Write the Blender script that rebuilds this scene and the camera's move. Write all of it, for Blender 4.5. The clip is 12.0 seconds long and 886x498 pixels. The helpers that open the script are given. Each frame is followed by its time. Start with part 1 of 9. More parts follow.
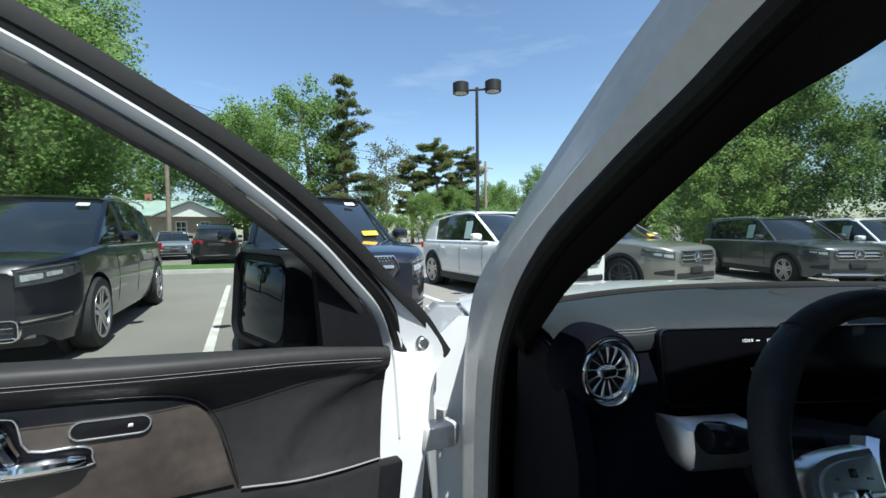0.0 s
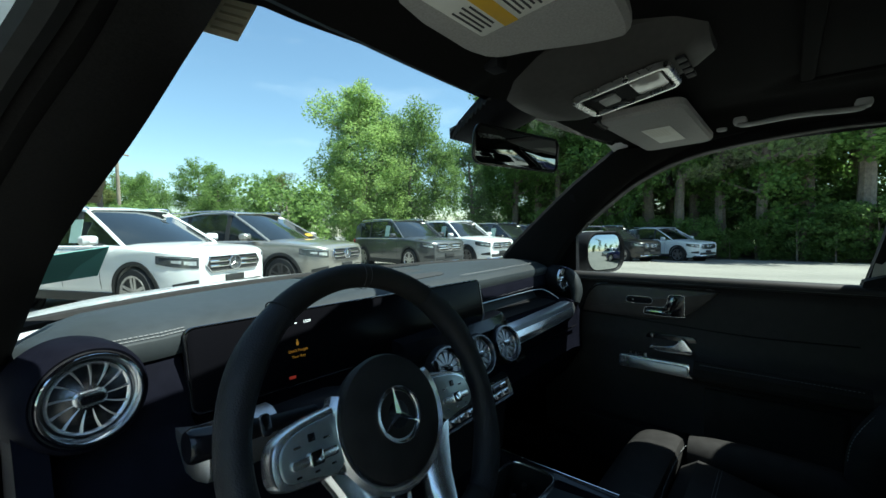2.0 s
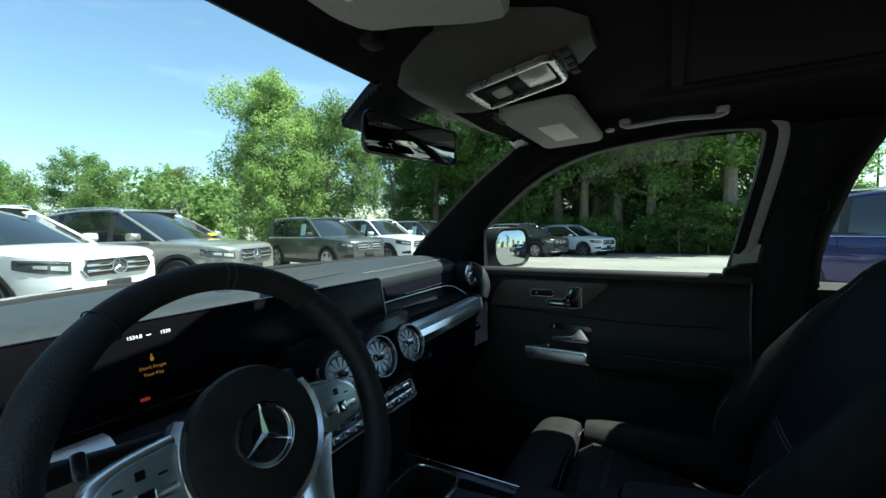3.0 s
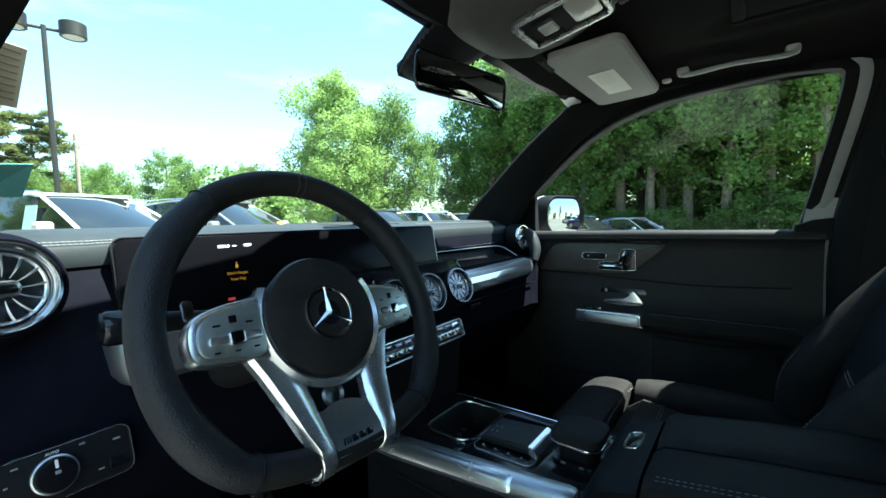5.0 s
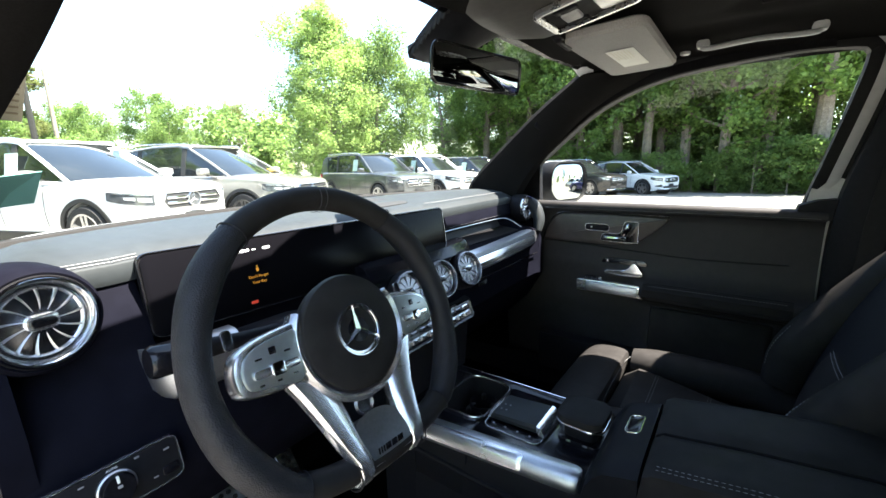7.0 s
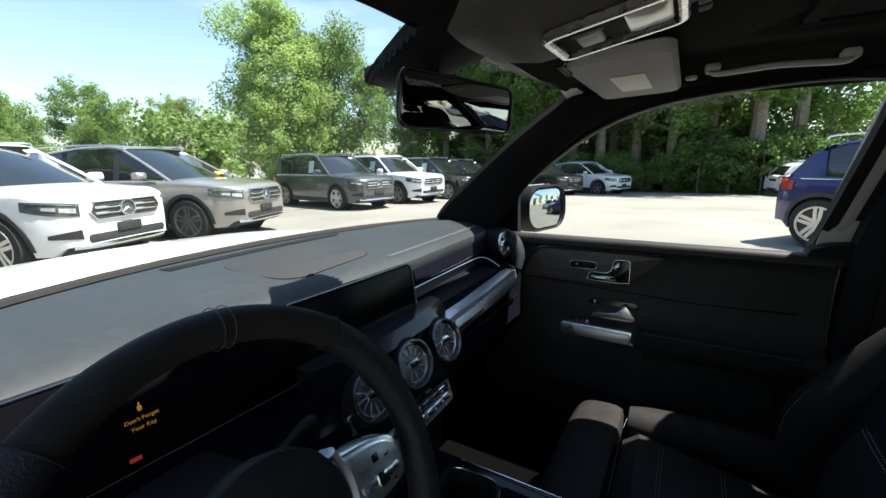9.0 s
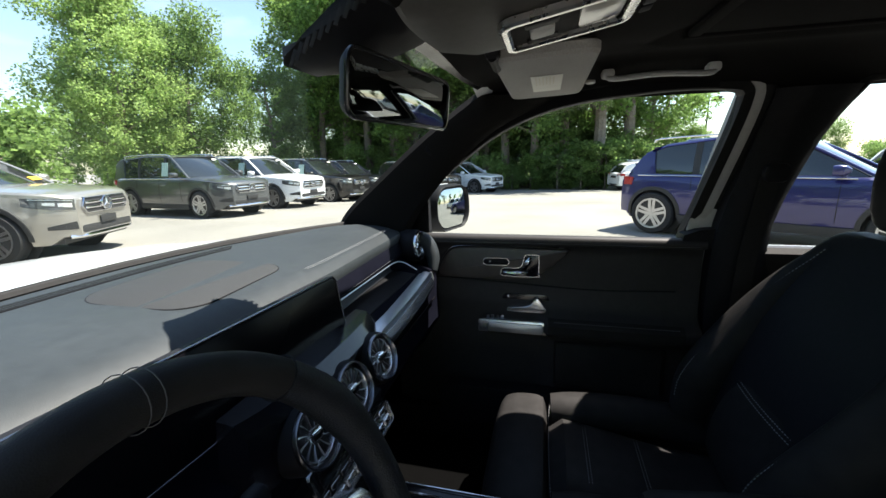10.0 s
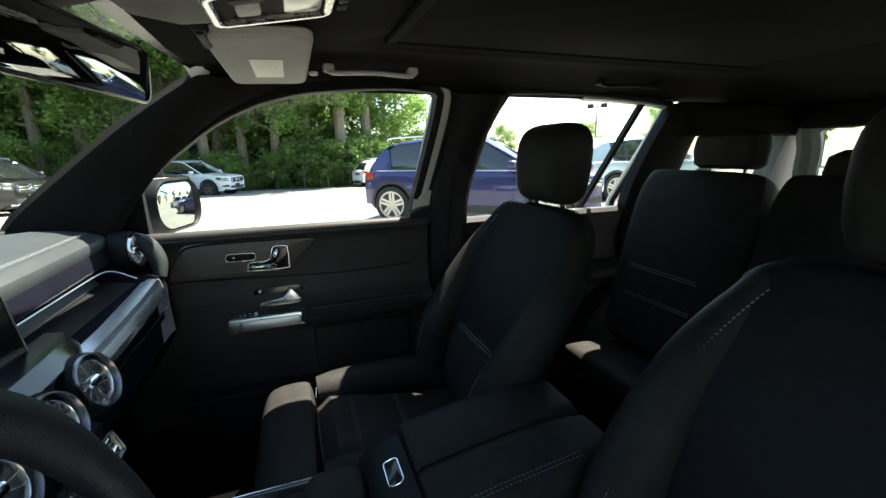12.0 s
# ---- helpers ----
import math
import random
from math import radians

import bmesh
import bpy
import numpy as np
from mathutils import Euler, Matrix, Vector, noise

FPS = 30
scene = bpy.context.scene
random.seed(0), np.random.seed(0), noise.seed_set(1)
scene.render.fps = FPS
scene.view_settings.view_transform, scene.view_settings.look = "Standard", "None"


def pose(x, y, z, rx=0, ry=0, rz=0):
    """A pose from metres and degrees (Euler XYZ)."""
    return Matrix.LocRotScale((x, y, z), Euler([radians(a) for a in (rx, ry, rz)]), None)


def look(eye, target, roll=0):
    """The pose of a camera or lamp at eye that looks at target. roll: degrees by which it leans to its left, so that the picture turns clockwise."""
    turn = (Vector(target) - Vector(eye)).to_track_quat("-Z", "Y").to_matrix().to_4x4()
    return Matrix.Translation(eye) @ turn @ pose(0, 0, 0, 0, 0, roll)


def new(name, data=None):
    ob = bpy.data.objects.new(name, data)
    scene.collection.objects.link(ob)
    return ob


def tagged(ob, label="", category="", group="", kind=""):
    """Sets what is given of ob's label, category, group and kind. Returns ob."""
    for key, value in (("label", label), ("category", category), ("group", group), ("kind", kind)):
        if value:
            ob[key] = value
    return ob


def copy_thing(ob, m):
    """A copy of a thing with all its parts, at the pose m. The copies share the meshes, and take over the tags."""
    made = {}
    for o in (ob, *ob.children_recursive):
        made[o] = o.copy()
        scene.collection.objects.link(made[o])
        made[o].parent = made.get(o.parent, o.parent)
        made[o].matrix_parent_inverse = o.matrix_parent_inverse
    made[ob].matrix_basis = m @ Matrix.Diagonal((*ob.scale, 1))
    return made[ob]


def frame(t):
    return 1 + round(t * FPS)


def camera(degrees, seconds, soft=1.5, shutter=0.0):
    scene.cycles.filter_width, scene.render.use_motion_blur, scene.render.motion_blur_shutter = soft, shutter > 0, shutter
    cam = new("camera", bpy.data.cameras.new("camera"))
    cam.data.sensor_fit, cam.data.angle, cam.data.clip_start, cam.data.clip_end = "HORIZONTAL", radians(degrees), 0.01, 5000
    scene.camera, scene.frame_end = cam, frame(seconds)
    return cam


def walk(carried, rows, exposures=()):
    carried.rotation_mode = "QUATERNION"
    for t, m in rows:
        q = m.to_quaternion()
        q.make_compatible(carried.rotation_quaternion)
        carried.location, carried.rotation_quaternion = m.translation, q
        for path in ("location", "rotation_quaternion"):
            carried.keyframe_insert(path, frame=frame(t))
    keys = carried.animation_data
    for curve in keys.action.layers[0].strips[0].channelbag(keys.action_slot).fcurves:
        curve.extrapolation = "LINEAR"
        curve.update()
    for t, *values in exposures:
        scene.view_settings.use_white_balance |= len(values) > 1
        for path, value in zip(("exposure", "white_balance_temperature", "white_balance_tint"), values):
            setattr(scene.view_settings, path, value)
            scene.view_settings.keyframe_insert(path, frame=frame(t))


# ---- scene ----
cam = camera(94.6, 12.0)

PATH = [
    (0, (-0.982, -0.298, 1.222), (-0.773, 1.689, 1.14), -0.7),
    (0.5, (-0.899, -0.284, 1.203), (-0.308, 1.625, 1.119), -0.8),
    (1, (-0.851, -0.294, 1.202), (0.087, 1.47, 1.117), -1.0),
    (1.5, (-0.817, -0.302, 1.199), (0.438, 1.253, 1.105), -1.2),
    (2, (-0.753, -0.326, 1.192), (0.774, 0.962, 1.091), -1.2),
    (2.5, (-0.686, -0.33, 1.192), (1.057, 0.644, 1.074), -1.4),
    (4.5, (-0.708, -0.395, 1.097), (0.956, 0.708, 0.974), -1.9),
    (5, (-0.727, -0.384, 1.066), (0.865, 0.819, 0.93), -1.4),
    (5.5, (-0.734, -0.361, 1.032), (0.858, 0.833, 0.831), -1.5),
    (6, (-0.726, -0.363, 1.024), (0.845, 0.812, 0.634), -1.4),
    (6.5, (-0.729, -0.348, 1.059), (0.845, 0.818, 0.655), -1.3),
    (7, (-0.748, -0.349, 1.172), (0.829, 0.809, 0.758), -1.4),
    (9, (-0.565, -0.198, 1.27), (1.114, 0.8, 0.844), -1.2),
    (9.5, (-0.542, -0.117, 1.268), (1.26, 0.635, 0.837), -1.4),
    (10, (-0.543, -0.087, 1.267), (1.349, 0.395, 0.833), -1.4),
    (10.5, (-0.543, -0.085, 1.257), (1.397, 0.116, 0.813), -1.3),
    (11, (-0.563, -0.103, 1.251), (1.383, -0.191, 0.799), -1.1),
    (11.5, (-0.61, -0.106, 1.253), (1.301, -0.482, 0.797), -1.1),
    (12, (-0.601, -0.11, 1.238), (1.231, -0.765, 0.774), -1.0),
]
walk(cam, [(t, look(eye, target, roll)) for t, eye, target, roll in PATH],
     exposures=[(0, 0.78, 6100, 4), (0.8, 1.08, 6000, 2), (1.5, 1.22, 6000, -2), (2.0, 1.55, 6100, -6), (2.7, 1.62, 6200, -7), (4.3, 2.65, 6100, -7), (5.5, 2.8, 6150, -5), (6.0, 3.05, 6700, 4), (6.5, 3.37, 7100, 11), (6.9, 3.44, 7050, 11), (7.2, 3.2, 6950, 11), (8.8, 1.97, 6700, 10), (10, 2.1, 6750, 10), (11, 2.56, 7150, 5), (12, 2.9, 7200, 4)])

# ---- world and sun ----
SUN_DIR = Vector((0.265, -0.455, 1.0)).normalized()
world = bpy.data.worlds.new("sky")
scene.world = world
world.use_nodes = True
wn = world.node_tree
sky = wn.nodes.new("ShaderNodeTexSky")
sky.sky_type = "NISHITA"
sky.sun_disc = False
sky.sun_elevation = math.asin(SUN_DIR.z)
sky.sun_rotation = math.atan2(SUN_DIR.x, SUN_DIR.y)
sky.air_density, sky.dust_density, sky.ozone_density = 1.0, 0.6, 1.5
# thin high cloud over the sky
tcw = wn.nodes.new("ShaderNodeTexCoord")
mpw = wn.nodes.new("ShaderNodeMapping")
mpw.inputs["Scale"].default_value = (1.0, 1.6, 5.0)
wn.links.new(tcw.outputs["Generated"], mpw.inputs["Vector"])
nzw = wn.nodes.new("ShaderNodeTexNoise")
nzw.inputs["Scale"].default_value, nzw.inputs["Detail"].default_value, nzw.inputs["Roughness"].default_value = 2.2, 6, 0.55
wn.links.new(mpw.outputs["Vector"], nzw.inputs["Vector"])
mrw = wn.nodes.new("ShaderNodeMapRange")
mrw.inputs["From Min"].default_value, mrw.inputs["From Max"].default_value = 0.56, 0.85
mrw.inputs["To Min"].default_value, mrw.inputs["To Max"].default_value = 0.0, 0.28
wn.links.new(nzw.outputs["Fac"], mrw.inputs["Value"])
mxw = wn.nodes.new("ShaderNodeMixRGB")
mxw.inputs["Color2"].default_value = (7.5, 7.8, 8.2, 1)
wn.links.new(mrw.outputs["Result"], mxw.inputs["Fac"])
wn.links.new(sky.outputs["Color"], mxw.inputs["Color1"])
wn.links.new(mxw.outputs["Color"], wn.nodes["Background"].inputs["Color"])
wn.nodes["Background"].inputs["Strength"].default_value = 0.11
sun_data = bpy.data.lights.new("sun", "SUN")
sun_data.energy, sun_data.angle, sun_data.color = 5.0, radians(0.55), (1.0, 0.96, 0.90)
sun = new("sun", sun_data)
sun.matrix_world = look(SUN_DIR * 60, (0, 0, 0))

# ---- helpers of this scene ----
def V(*a):
    return Vector(a)


def cat(pts, n):
    """A smooth open curve through pts, with n steps between each two."""
    p = [Vector(q) for q in pts]
    p = [p[0] * 2 - p[1]] + p + [p[-1] * 2 - p[-2]]
    out = []
    for i in range(1, len(p) - 2):
        for k in range(n):
            t = k / n
            a, b, c, d = p[i - 1:i + 3]
            out.append(0.5 * ((2 * b) + (c - a) * t + (2 * a - 5 * b + 4 * c - d) * t * t + (3 * b - a - 3 * c + d) * t ** 3))
    out.append(p[-2].copy())
    return out


def interp(x, table):
    return float(np.interp(x, [a for a, _ in table], [b for _, b in table]))


def loft(bm, rings, closed=True, cap=True):
    vs = [[bm.verts.new(p) for p in r] for r in rings]
    n = len(vs[0])
    for a, b in zip(vs, vs[1:]):
        for i in range(n if closed else n - 1):
            j = (i + 1) % n
            bm.faces.new((a[i], a[j], b[j], b[i]))
    if cap and closed:
        bm.faces.new(vs[0][::-1])
        bm.faces.new(vs[-1])
    return vs


def slab(bm, rings, thick):
    """A sheet through the rings, with thickness along its own normals, downwards from the outer side."""
    g = [[Vector(p) for p in r] for r in rings]
    m, n = len(g), len(g[0])
    low = []
    for i in range(m):
        row = []
        for j in range(n):
            du = g[min(i + 1, m - 1)][j] - g[max(i - 1, 0)][j]
            dv = g[i][min(j + 1, n - 1)] - g[i][max(j - 1, 0)]
            row.append(g[i][j] - du.cross(dv).normalized() * thick)
        low.append(row)
    A = [[bm.verts.new(p) for p in r] for r in g]
    C = [[bm.verts.new(p) for p in r] for r in low]
    for i in range(m - 1):
        for j in range(n - 1):
            bm.faces.new((A[i][j], A[i][j + 1], A[i + 1][j + 1], A[i + 1][j]))
            bm.faces.new((C[i][j], C[i + 1][j], C[i + 1][j + 1], C[i][j + 1]))
    for i in range(m - 1):
        bm.faces.new((A[i][0], A[i + 1][0], C[i + 1][0], C[i][0]))
        bm.faces.new((A[i][-1], C[i][-1], C[i + 1][-1], A[i + 1][-1]))
    for j in range(n - 1):
        bm.faces.new((A[0][j], C[0][j], C[0][j + 1], A[0][j + 1]))
        bm.faces.new((A[-1][j], A[-1][j + 1], C[-1][j + 1], C[-1][j]))


def box(bm, c, s, bev=0.003, rot=None, seg=2):
    m = Matrix.Translation(c) @ (rot.to_matrix().to_4x4() if rot else Matrix()) @ Matrix.Diagonal((*s, 1))
    vs = bmesh.ops.create_cube(bm, size=1, matrix=m)["verts"]
    if bev:
        es = list({e for v in vs for e in v.link_edges})
        bmesh.ops.bevel(bm, geom=es, offset=min(bev, min(s) * 0.45), segments=seg, affect="EDGES", profile=0.5)


def tube(bm, pts, r, n=10, closed=False, flat=1.0, up=(0, 0, 1)):
    """A round (or flattened) bar along pts; r a number or one for each point."""
    p = [Vector(q) for q in pts]
    m = len(p)
    rr = r if isinstance(r, (list, tuple)) else [r] * m
    rings = []
    side = None
    for i in range(m):
        a = p[(i - 1) % m] if closed else p[max(i - 1, 0)]
        b = p[(i + 1) % m] if closed else p[min(i + 1, m - 1)]
        t = (b - a).normalized()
        if side is None:
            side = t.cross(Vector(up))
            if side.length < 1e-3:
                side = t.cross(V(1, 0, 0))
        side = (side - t * side.dot(t)).normalized()
        w = side.cross(t)
        rings.append([p[i] + rr[i] * (math.cos(k * math.tau / n) * side + flat * math.sin(k * math.tau / n) * w) for k in range(n)])
    if closed:
        rings.append(rings[0])
        vs = [[bm.verts.new(q) for q in r_] for r_ in rings[:-1]]
        vs.append(vs[0])
        for a, b in zip(vs, vs[1:]):
            for i in range(n):
                j = (i + 1) % n
                bm.faces.new((a[i], a[j], b[j], b[i]))
    else:
        loft(bm, rings)


def rrect(w, h, r, n=5):
    r = min(r, w / 2 - 1e-4, h / 2 - 1e-4)
    out = []
    for cx, cy, a0 in ((w / 2 - r, h / 2 - r, 0), (-w / 2 + r, h / 2 - r, 90), (-w / 2 + r, -h / 2 + r, 180), (w / 2 - r, -h / 2 + r, 270)):
        for k in range(n + 1):
            a = radians(a0 + 90 * k / n)
            out.append((cx + r * math.cos(a), cy + r * math.sin(a)))
    return out


def inset(o, b):
    out = []
    n = len(o)
    for i in range(n):
        p, q, s = Vector(o[i - 1]), Vector(o[i]), Vector(o[(i + 1) % n])
        t = (s - p)
        if t.length < 1e-9:
            t = V(1, 0)
        t.normalize()
        out.append((q.x - t.y * b, q.y + t.x * b))
    return out


def prism(bm, o, d, m=Matrix(), bev=0.001):
    """The outline o (counter-clockwise, x and y) made d thick along z, with a rounded front edge, under the pose m."""
    i1, i2 = inset(o, bev * 0.3), inset(o, bev)
    rings = [[m @ V(x, y, z) for x, y in q] for q, z in ((o, 0), (o, d - bev), (i1, d - bev * 0.3), (i2, d))]
    loft(bm, rings)


def ringprism(bm, o, w, d, m=Matrix()):
    """A flat frame along the outline o, w wide inwards and d thick."""
    q = inset(o, w)
    h = inset(o, w * 0.25)
    k = inset(o, w * 0.75)
    prof = ((o, 0), (o, d * 0.7), (h, d), (k, d), (q, d * 0.7), (q, 0))
    rings = [[m @ V(x, y, z) for x, y in a] for a, z in prof]
    rings.append(rings[0])
    loft(bm, rings, cap=False)
    bmesh.ops.remove_doubles(bm, verts=bm.verts, dist=1e-6)


def lathe(bm, prof, n=32, m=Matrix()):
    """prof: (radius, height) pairs, turned round z under the pose m."""
    rings = [[m @ V(r * math.cos(k * math.tau / n), r * math.sin(k * math.tau / n), z) for k in range(n)] for r, z in prof]
    loft(bm, rings)


def facing(c, normal, up=(0, 0, 1)):
    """The pose at c whose z points along normal and whose y points up."""
    z = Vector(normal).normalized()
    x = Vector(up).cross(z).normalized()
    y = z.cross(x)
    return Matrix.Translation(c) @ Matrix((x, y, z)).transposed().to_4x4()


def thing(name, label, category, group="", kind="", at=(0, 0, 0)):
    ob = new(name)
    ob.empty_display_size = 0.05
    ob.location = at
    tagged(ob, label, category, group, kind)
    return ob


def part(name, bm, material, parent=None, label="", smooth=True, sharp=35, mats=()):
    bmesh.ops.recalc_face_normals(bm, faces=bm.faces)
    me = bpy.data.meshes.new(name)
    bm.to_mesh(me)
    bm.free()
    if smooth:
        me.polygons.foreach_set("use_smooth", [True] * len(me.polygons))
        me.set_sharp_from_angle(angle=radians(sharp))
    me.materials.append(material)
    for x in mats:
        me.materials.append(x)
    ob = new(name, me)
    if parent:
        ob.parent = parent
        ob.matrix_parent_inverse = parent.matrix_basis.inverted() if not parent.parent else Matrix()
    if label:
        ob["label"] = label
    return ob


def solo(name, bm, material, label, category, group="", kind="", **k):
    return tagged(part(name, bm, material, None, **k), label, category, group, kind)


def raw(name, verts, faces, material, parent=None, smooth=False, label=""):
    me = bpy.data.meshes.new(name)
    me.from_pydata(verts, [], faces)
    if smooth:
        me.polygons.foreach_set("use_smooth", [True] * len(me.polygons))
    me.materials.append(material)
    ob = new(name, me)
    if parent:
        ob.parent = parent
    if label:
        ob["label"] = label
    return ob


def stitches(bm, pts, step=0.0085, length=0.0055, r=0.0007):
    """A seam of short thread stitches along a path."""
    p = [Vector(q) for q in pts]
    acc = 0.0
    for a, b in zip(p, p[1:]):
        d = (b - a).length
        if d < 1e-6:
            continue
        t = (b - a) / d
        s = -acc
        while s + step <= d + 1e-9:
            s += step
            q0, q1 = a + t * (s - length), a + t * s
            side = t.cross(V(0.3, 0.5, 0.8)).normalized() * r
            w = t.cross(side).normalized() * r
            m0 = (q0 + q1) / 2
            loft(bm, [[q0 + side * .5, q0 + w * .5, q0 - side * .5, q0 - w * .5],
                      [m0 + side, m0 + w * 1.3, m0 - side, m0 - w],
                      [q1 + side * .5, q1 + w * .5, q1 - side * .5, q1 - w * .5]])
        acc = d - s


# ---- materials ----
def mat(name, col, rough=0.5, metal=0.0, grain=0.0, gscale=40.0, stain=0.0, sscale=3.0, bump=0.0, bscale=200.0, voro=False,
        coat=0.0, spec=0.5, emit=0.0, rvar=0.0, rand=0.0, trans=0.0):
    m = bpy.data.materials.new(name)
    m.use_nodes = True
    nt = m.node_tree
    p = nt.nodes["Principled BSDF"]
    c = (*col, 1)
    p.inputs["Base Color"].default_value = c
    p.inputs["Roughness"].default_value = rough
    p.inputs["Metallic"].default_value = metal
    p.inputs["Coat Weight"].default_value = coat
    p.inputs["Coat Roughness"].default_value = 0.04
    p.inputs["Specular IOR Level"].default_value = spec
    if trans:
        p.inputs["Transmission Weight"].default_value = trans
    if emit:
        p.inputs["Emission Color"].default_value = c
        p.inputs["Emission Strength"].default_value = emit
    tc = nt.nodes.new("ShaderNodeTexCoord")
    src = None

    def noise_at(scale, detail=4):
        n = nt.nodes.new("ShaderNodeTexNoise")
        n.inputs["Scale"].default_value = scale
        n.inputs["Detail"].default_value = detail
        nt.links.new(tc.outputs["Object"], n.inputs["Vector"])
        return n

    def vary(fac_socket, amount, before):
        hsv = nt.nodes.new("ShaderNodeHueSaturation")
        mr = nt.nodes.new("ShaderNodeMapRange")
        mr.inputs["From Min"].default_value, mr.inputs["From Max"].default_value = 0.25, 0.75
        mr.inputs["To Min"].default_value, mr.inputs["To Max"].default_value = 1 - amount, 1 + amount
        nt.links.new(fac_socket, mr.inputs["Value"])
        nt.links.new(mr.outputs["Result"], hsv.inputs["Value"])
        if before is None:
            hsv.inputs["Color"].default_value = c
        else:
            nt.links.new(before, hsv.inputs["Color"])
        return hsv.outputs["Color"]

    if grain:
        src = vary(noise_at(gscale).outputs["Fac"], grain, src)
    if stain:
        src = vary(noise_at(sscale, 3).outputs["Fac"], stain, src)
    if rand:
        oi = nt.nodes.new("ShaderNodeObjectInfo")
        mr = nt.nodes.new("ShaderNodeMapRange")
        mr.inputs["To Min"].default_value, mr.inputs["To Max"].default_value = 0.25, 0.75
        nt.links.new(oi.outputs["Random"], mr.inputs["Value"])
        src = vary(mr.outputs["Result"], rand, src)
    if src is not None:
        nt.links.new(src, p.inputs["Base Color"])
    if rvar:
        n = noise_at(sscale * 2, 3)
        mr = nt.nodes.new("ShaderNodeMapRange")
        mr.inputs["To Min"].default_value, mr.inputs["To Max"].default_value = max(0.02, rough - rvar), min(1, rough + rvar)
        nt.links.new(n.outputs["Fac"], mr.inputs["Value"])
        nt.links.new(mr.outputs["Result"], p.inputs["Roughness"])
    if bump:
        b = nt.nodes.new("ShaderNodeBump")
        b.inputs["Strength"].default_value = bump
        b.inputs["Distance"].default_value = 0.3 / bscale
        if voro:
            n = nt.nodes.new("ShaderNodeTexVoronoi")
            n.inputs["Scale"].default_value = bscale
            nt.links.new(tc.outputs["Object"], n.inputs["Vector"])
            nt.links.new(n.outputs["Distance"], b.inputs["Height"])
        else:
            nt.links.new(noise_at(bscale, 3).outputs["Fac"], b.inputs["Height"])
        nt.links.new(b.outputs["Normal"], p.inputs["Normal"])
    return m


def glass_mat(name, tint=(0.93, 0.97, 0.95), haze=0.0):
    m = bpy.data.materials.new(name)
    m.use_nodes = True
    nt = m.node_tree
    nt.nodes.clear()
    out = nt.nodes.new("ShaderNodeOutputMaterial")
    tr = nt.nodes.new("ShaderNodeBsdfTransparent")
    tr.inputs["Color"].default_value = (*tint, 1)
    gl = nt.nodes.new("ShaderNodeBsdfGlossy")
    gl.inputs["Roughness"].default_value = 0.01
    gl.inputs["Color"].default_value = (0.9, 0.95, 0.95, 1)
    lw = nt.nodes.new("ShaderNodeLayerWeight")
    lw.inputs["Blend"].default_value = 0.5
    pw = nt.nodes.new("ShaderNodeMath")
    pw.operation = "POWER"
    pw.inputs[1].default_value = 4.0
    nt.links.new(lw.outputs["Facing"], pw.inputs[0])
    fr = nt.nodes.new("ShaderNodeMath")
    fr.operation = "MULTIPLY_ADD"
    fr.inputs[1].default_value, fr.inputs[2].default_value = 0.20, 0.010
    nt.links.new(pw.outputs[0], fr.inputs[0])
    mx = nt.nodes.new("ShaderNodeMixShader")
    nt.links.new(fr.outputs[0], mx.inputs["Fac"])
    nt.links.new(tr.outputs["BSDF"], mx.inputs[1])
    nt.links.new(gl.outputs["BSDF"], mx.inputs[2])
    nt.links.new(mx.outputs["Shader"], out.inputs["Surface"])
    return m


def leaf_mat(name, col, var=0.35):
    """Foliage: colour varies leaf by leaf and tree by tree; light shines through a little."""
    m = bpy.data.materials.new(name)
    m.use_nodes = True
    nt = m.node_tree
    p = nt.nodes["Principled BSDF"]
    p.inputs["Roughness"].default_value = 0.55
    p.inputs["Specular IOR Level"].default_value = 0.3
    geo = nt.nodes.new("ShaderNodeNewGeometry")
    oi = nt.nodes.new("ShaderNodeObjectInfo")
    ad = nt.nodes.new("ShaderNodeMath")
    ad.operation = "MULTIPLY_ADD"
    ad.inputs[1].default_value = 0.75
    nt.links.new(geo.outputs["Random Per Island"], ad.inputs[0])
    m2 = nt.nodes.new("ShaderNodeMath")
    m2.operation = "MULTIPLY"
    m2.inputs[1].default_value = 0.25
    nt.links.new(oi.outputs["Random"], m2.inputs[0])
    nt.links.new(m2.outputs[0], ad.inputs[2])
    rp = nt.nodes.new("ShaderNodeValToRGB")
    lo = tuple(v * (1 - var) for v in col)
    hi = (min(1, col[0] * (1 + var * 1.3)), min(1, col[1] * (1 + var)), col[2] * (1 + var * 0.6))
    rp.color_ramp.elements[0].color, rp.color_ramp.elements[1].color = (*lo, 1), (*hi, 1)
    nt.links.new(ad.outputs[0], rp.inputs["Fac"])
    nt.links.new(rp.outputs["Color"], p.inputs["Base Color"])
    tl = nt.nodes.new("ShaderNodeBsdfTranslucent")
    nt.links.new(rp.outputs["Color"], tl.inputs["Color"])
    mx = nt.nodes.new("ShaderNodeMixShader")
    mx.inputs["Fac"].default_value = 0.6
    out = nt.nodes["Material Output"]
    nt.links.new(p.outputs["BSDF"], mx.inputs[1])
    nt.links.new(tl.outputs["BSDF"], mx.inputs[2])
    nt.links.new(mx.outputs["Shader"], out.inputs["Surface"])
    return m


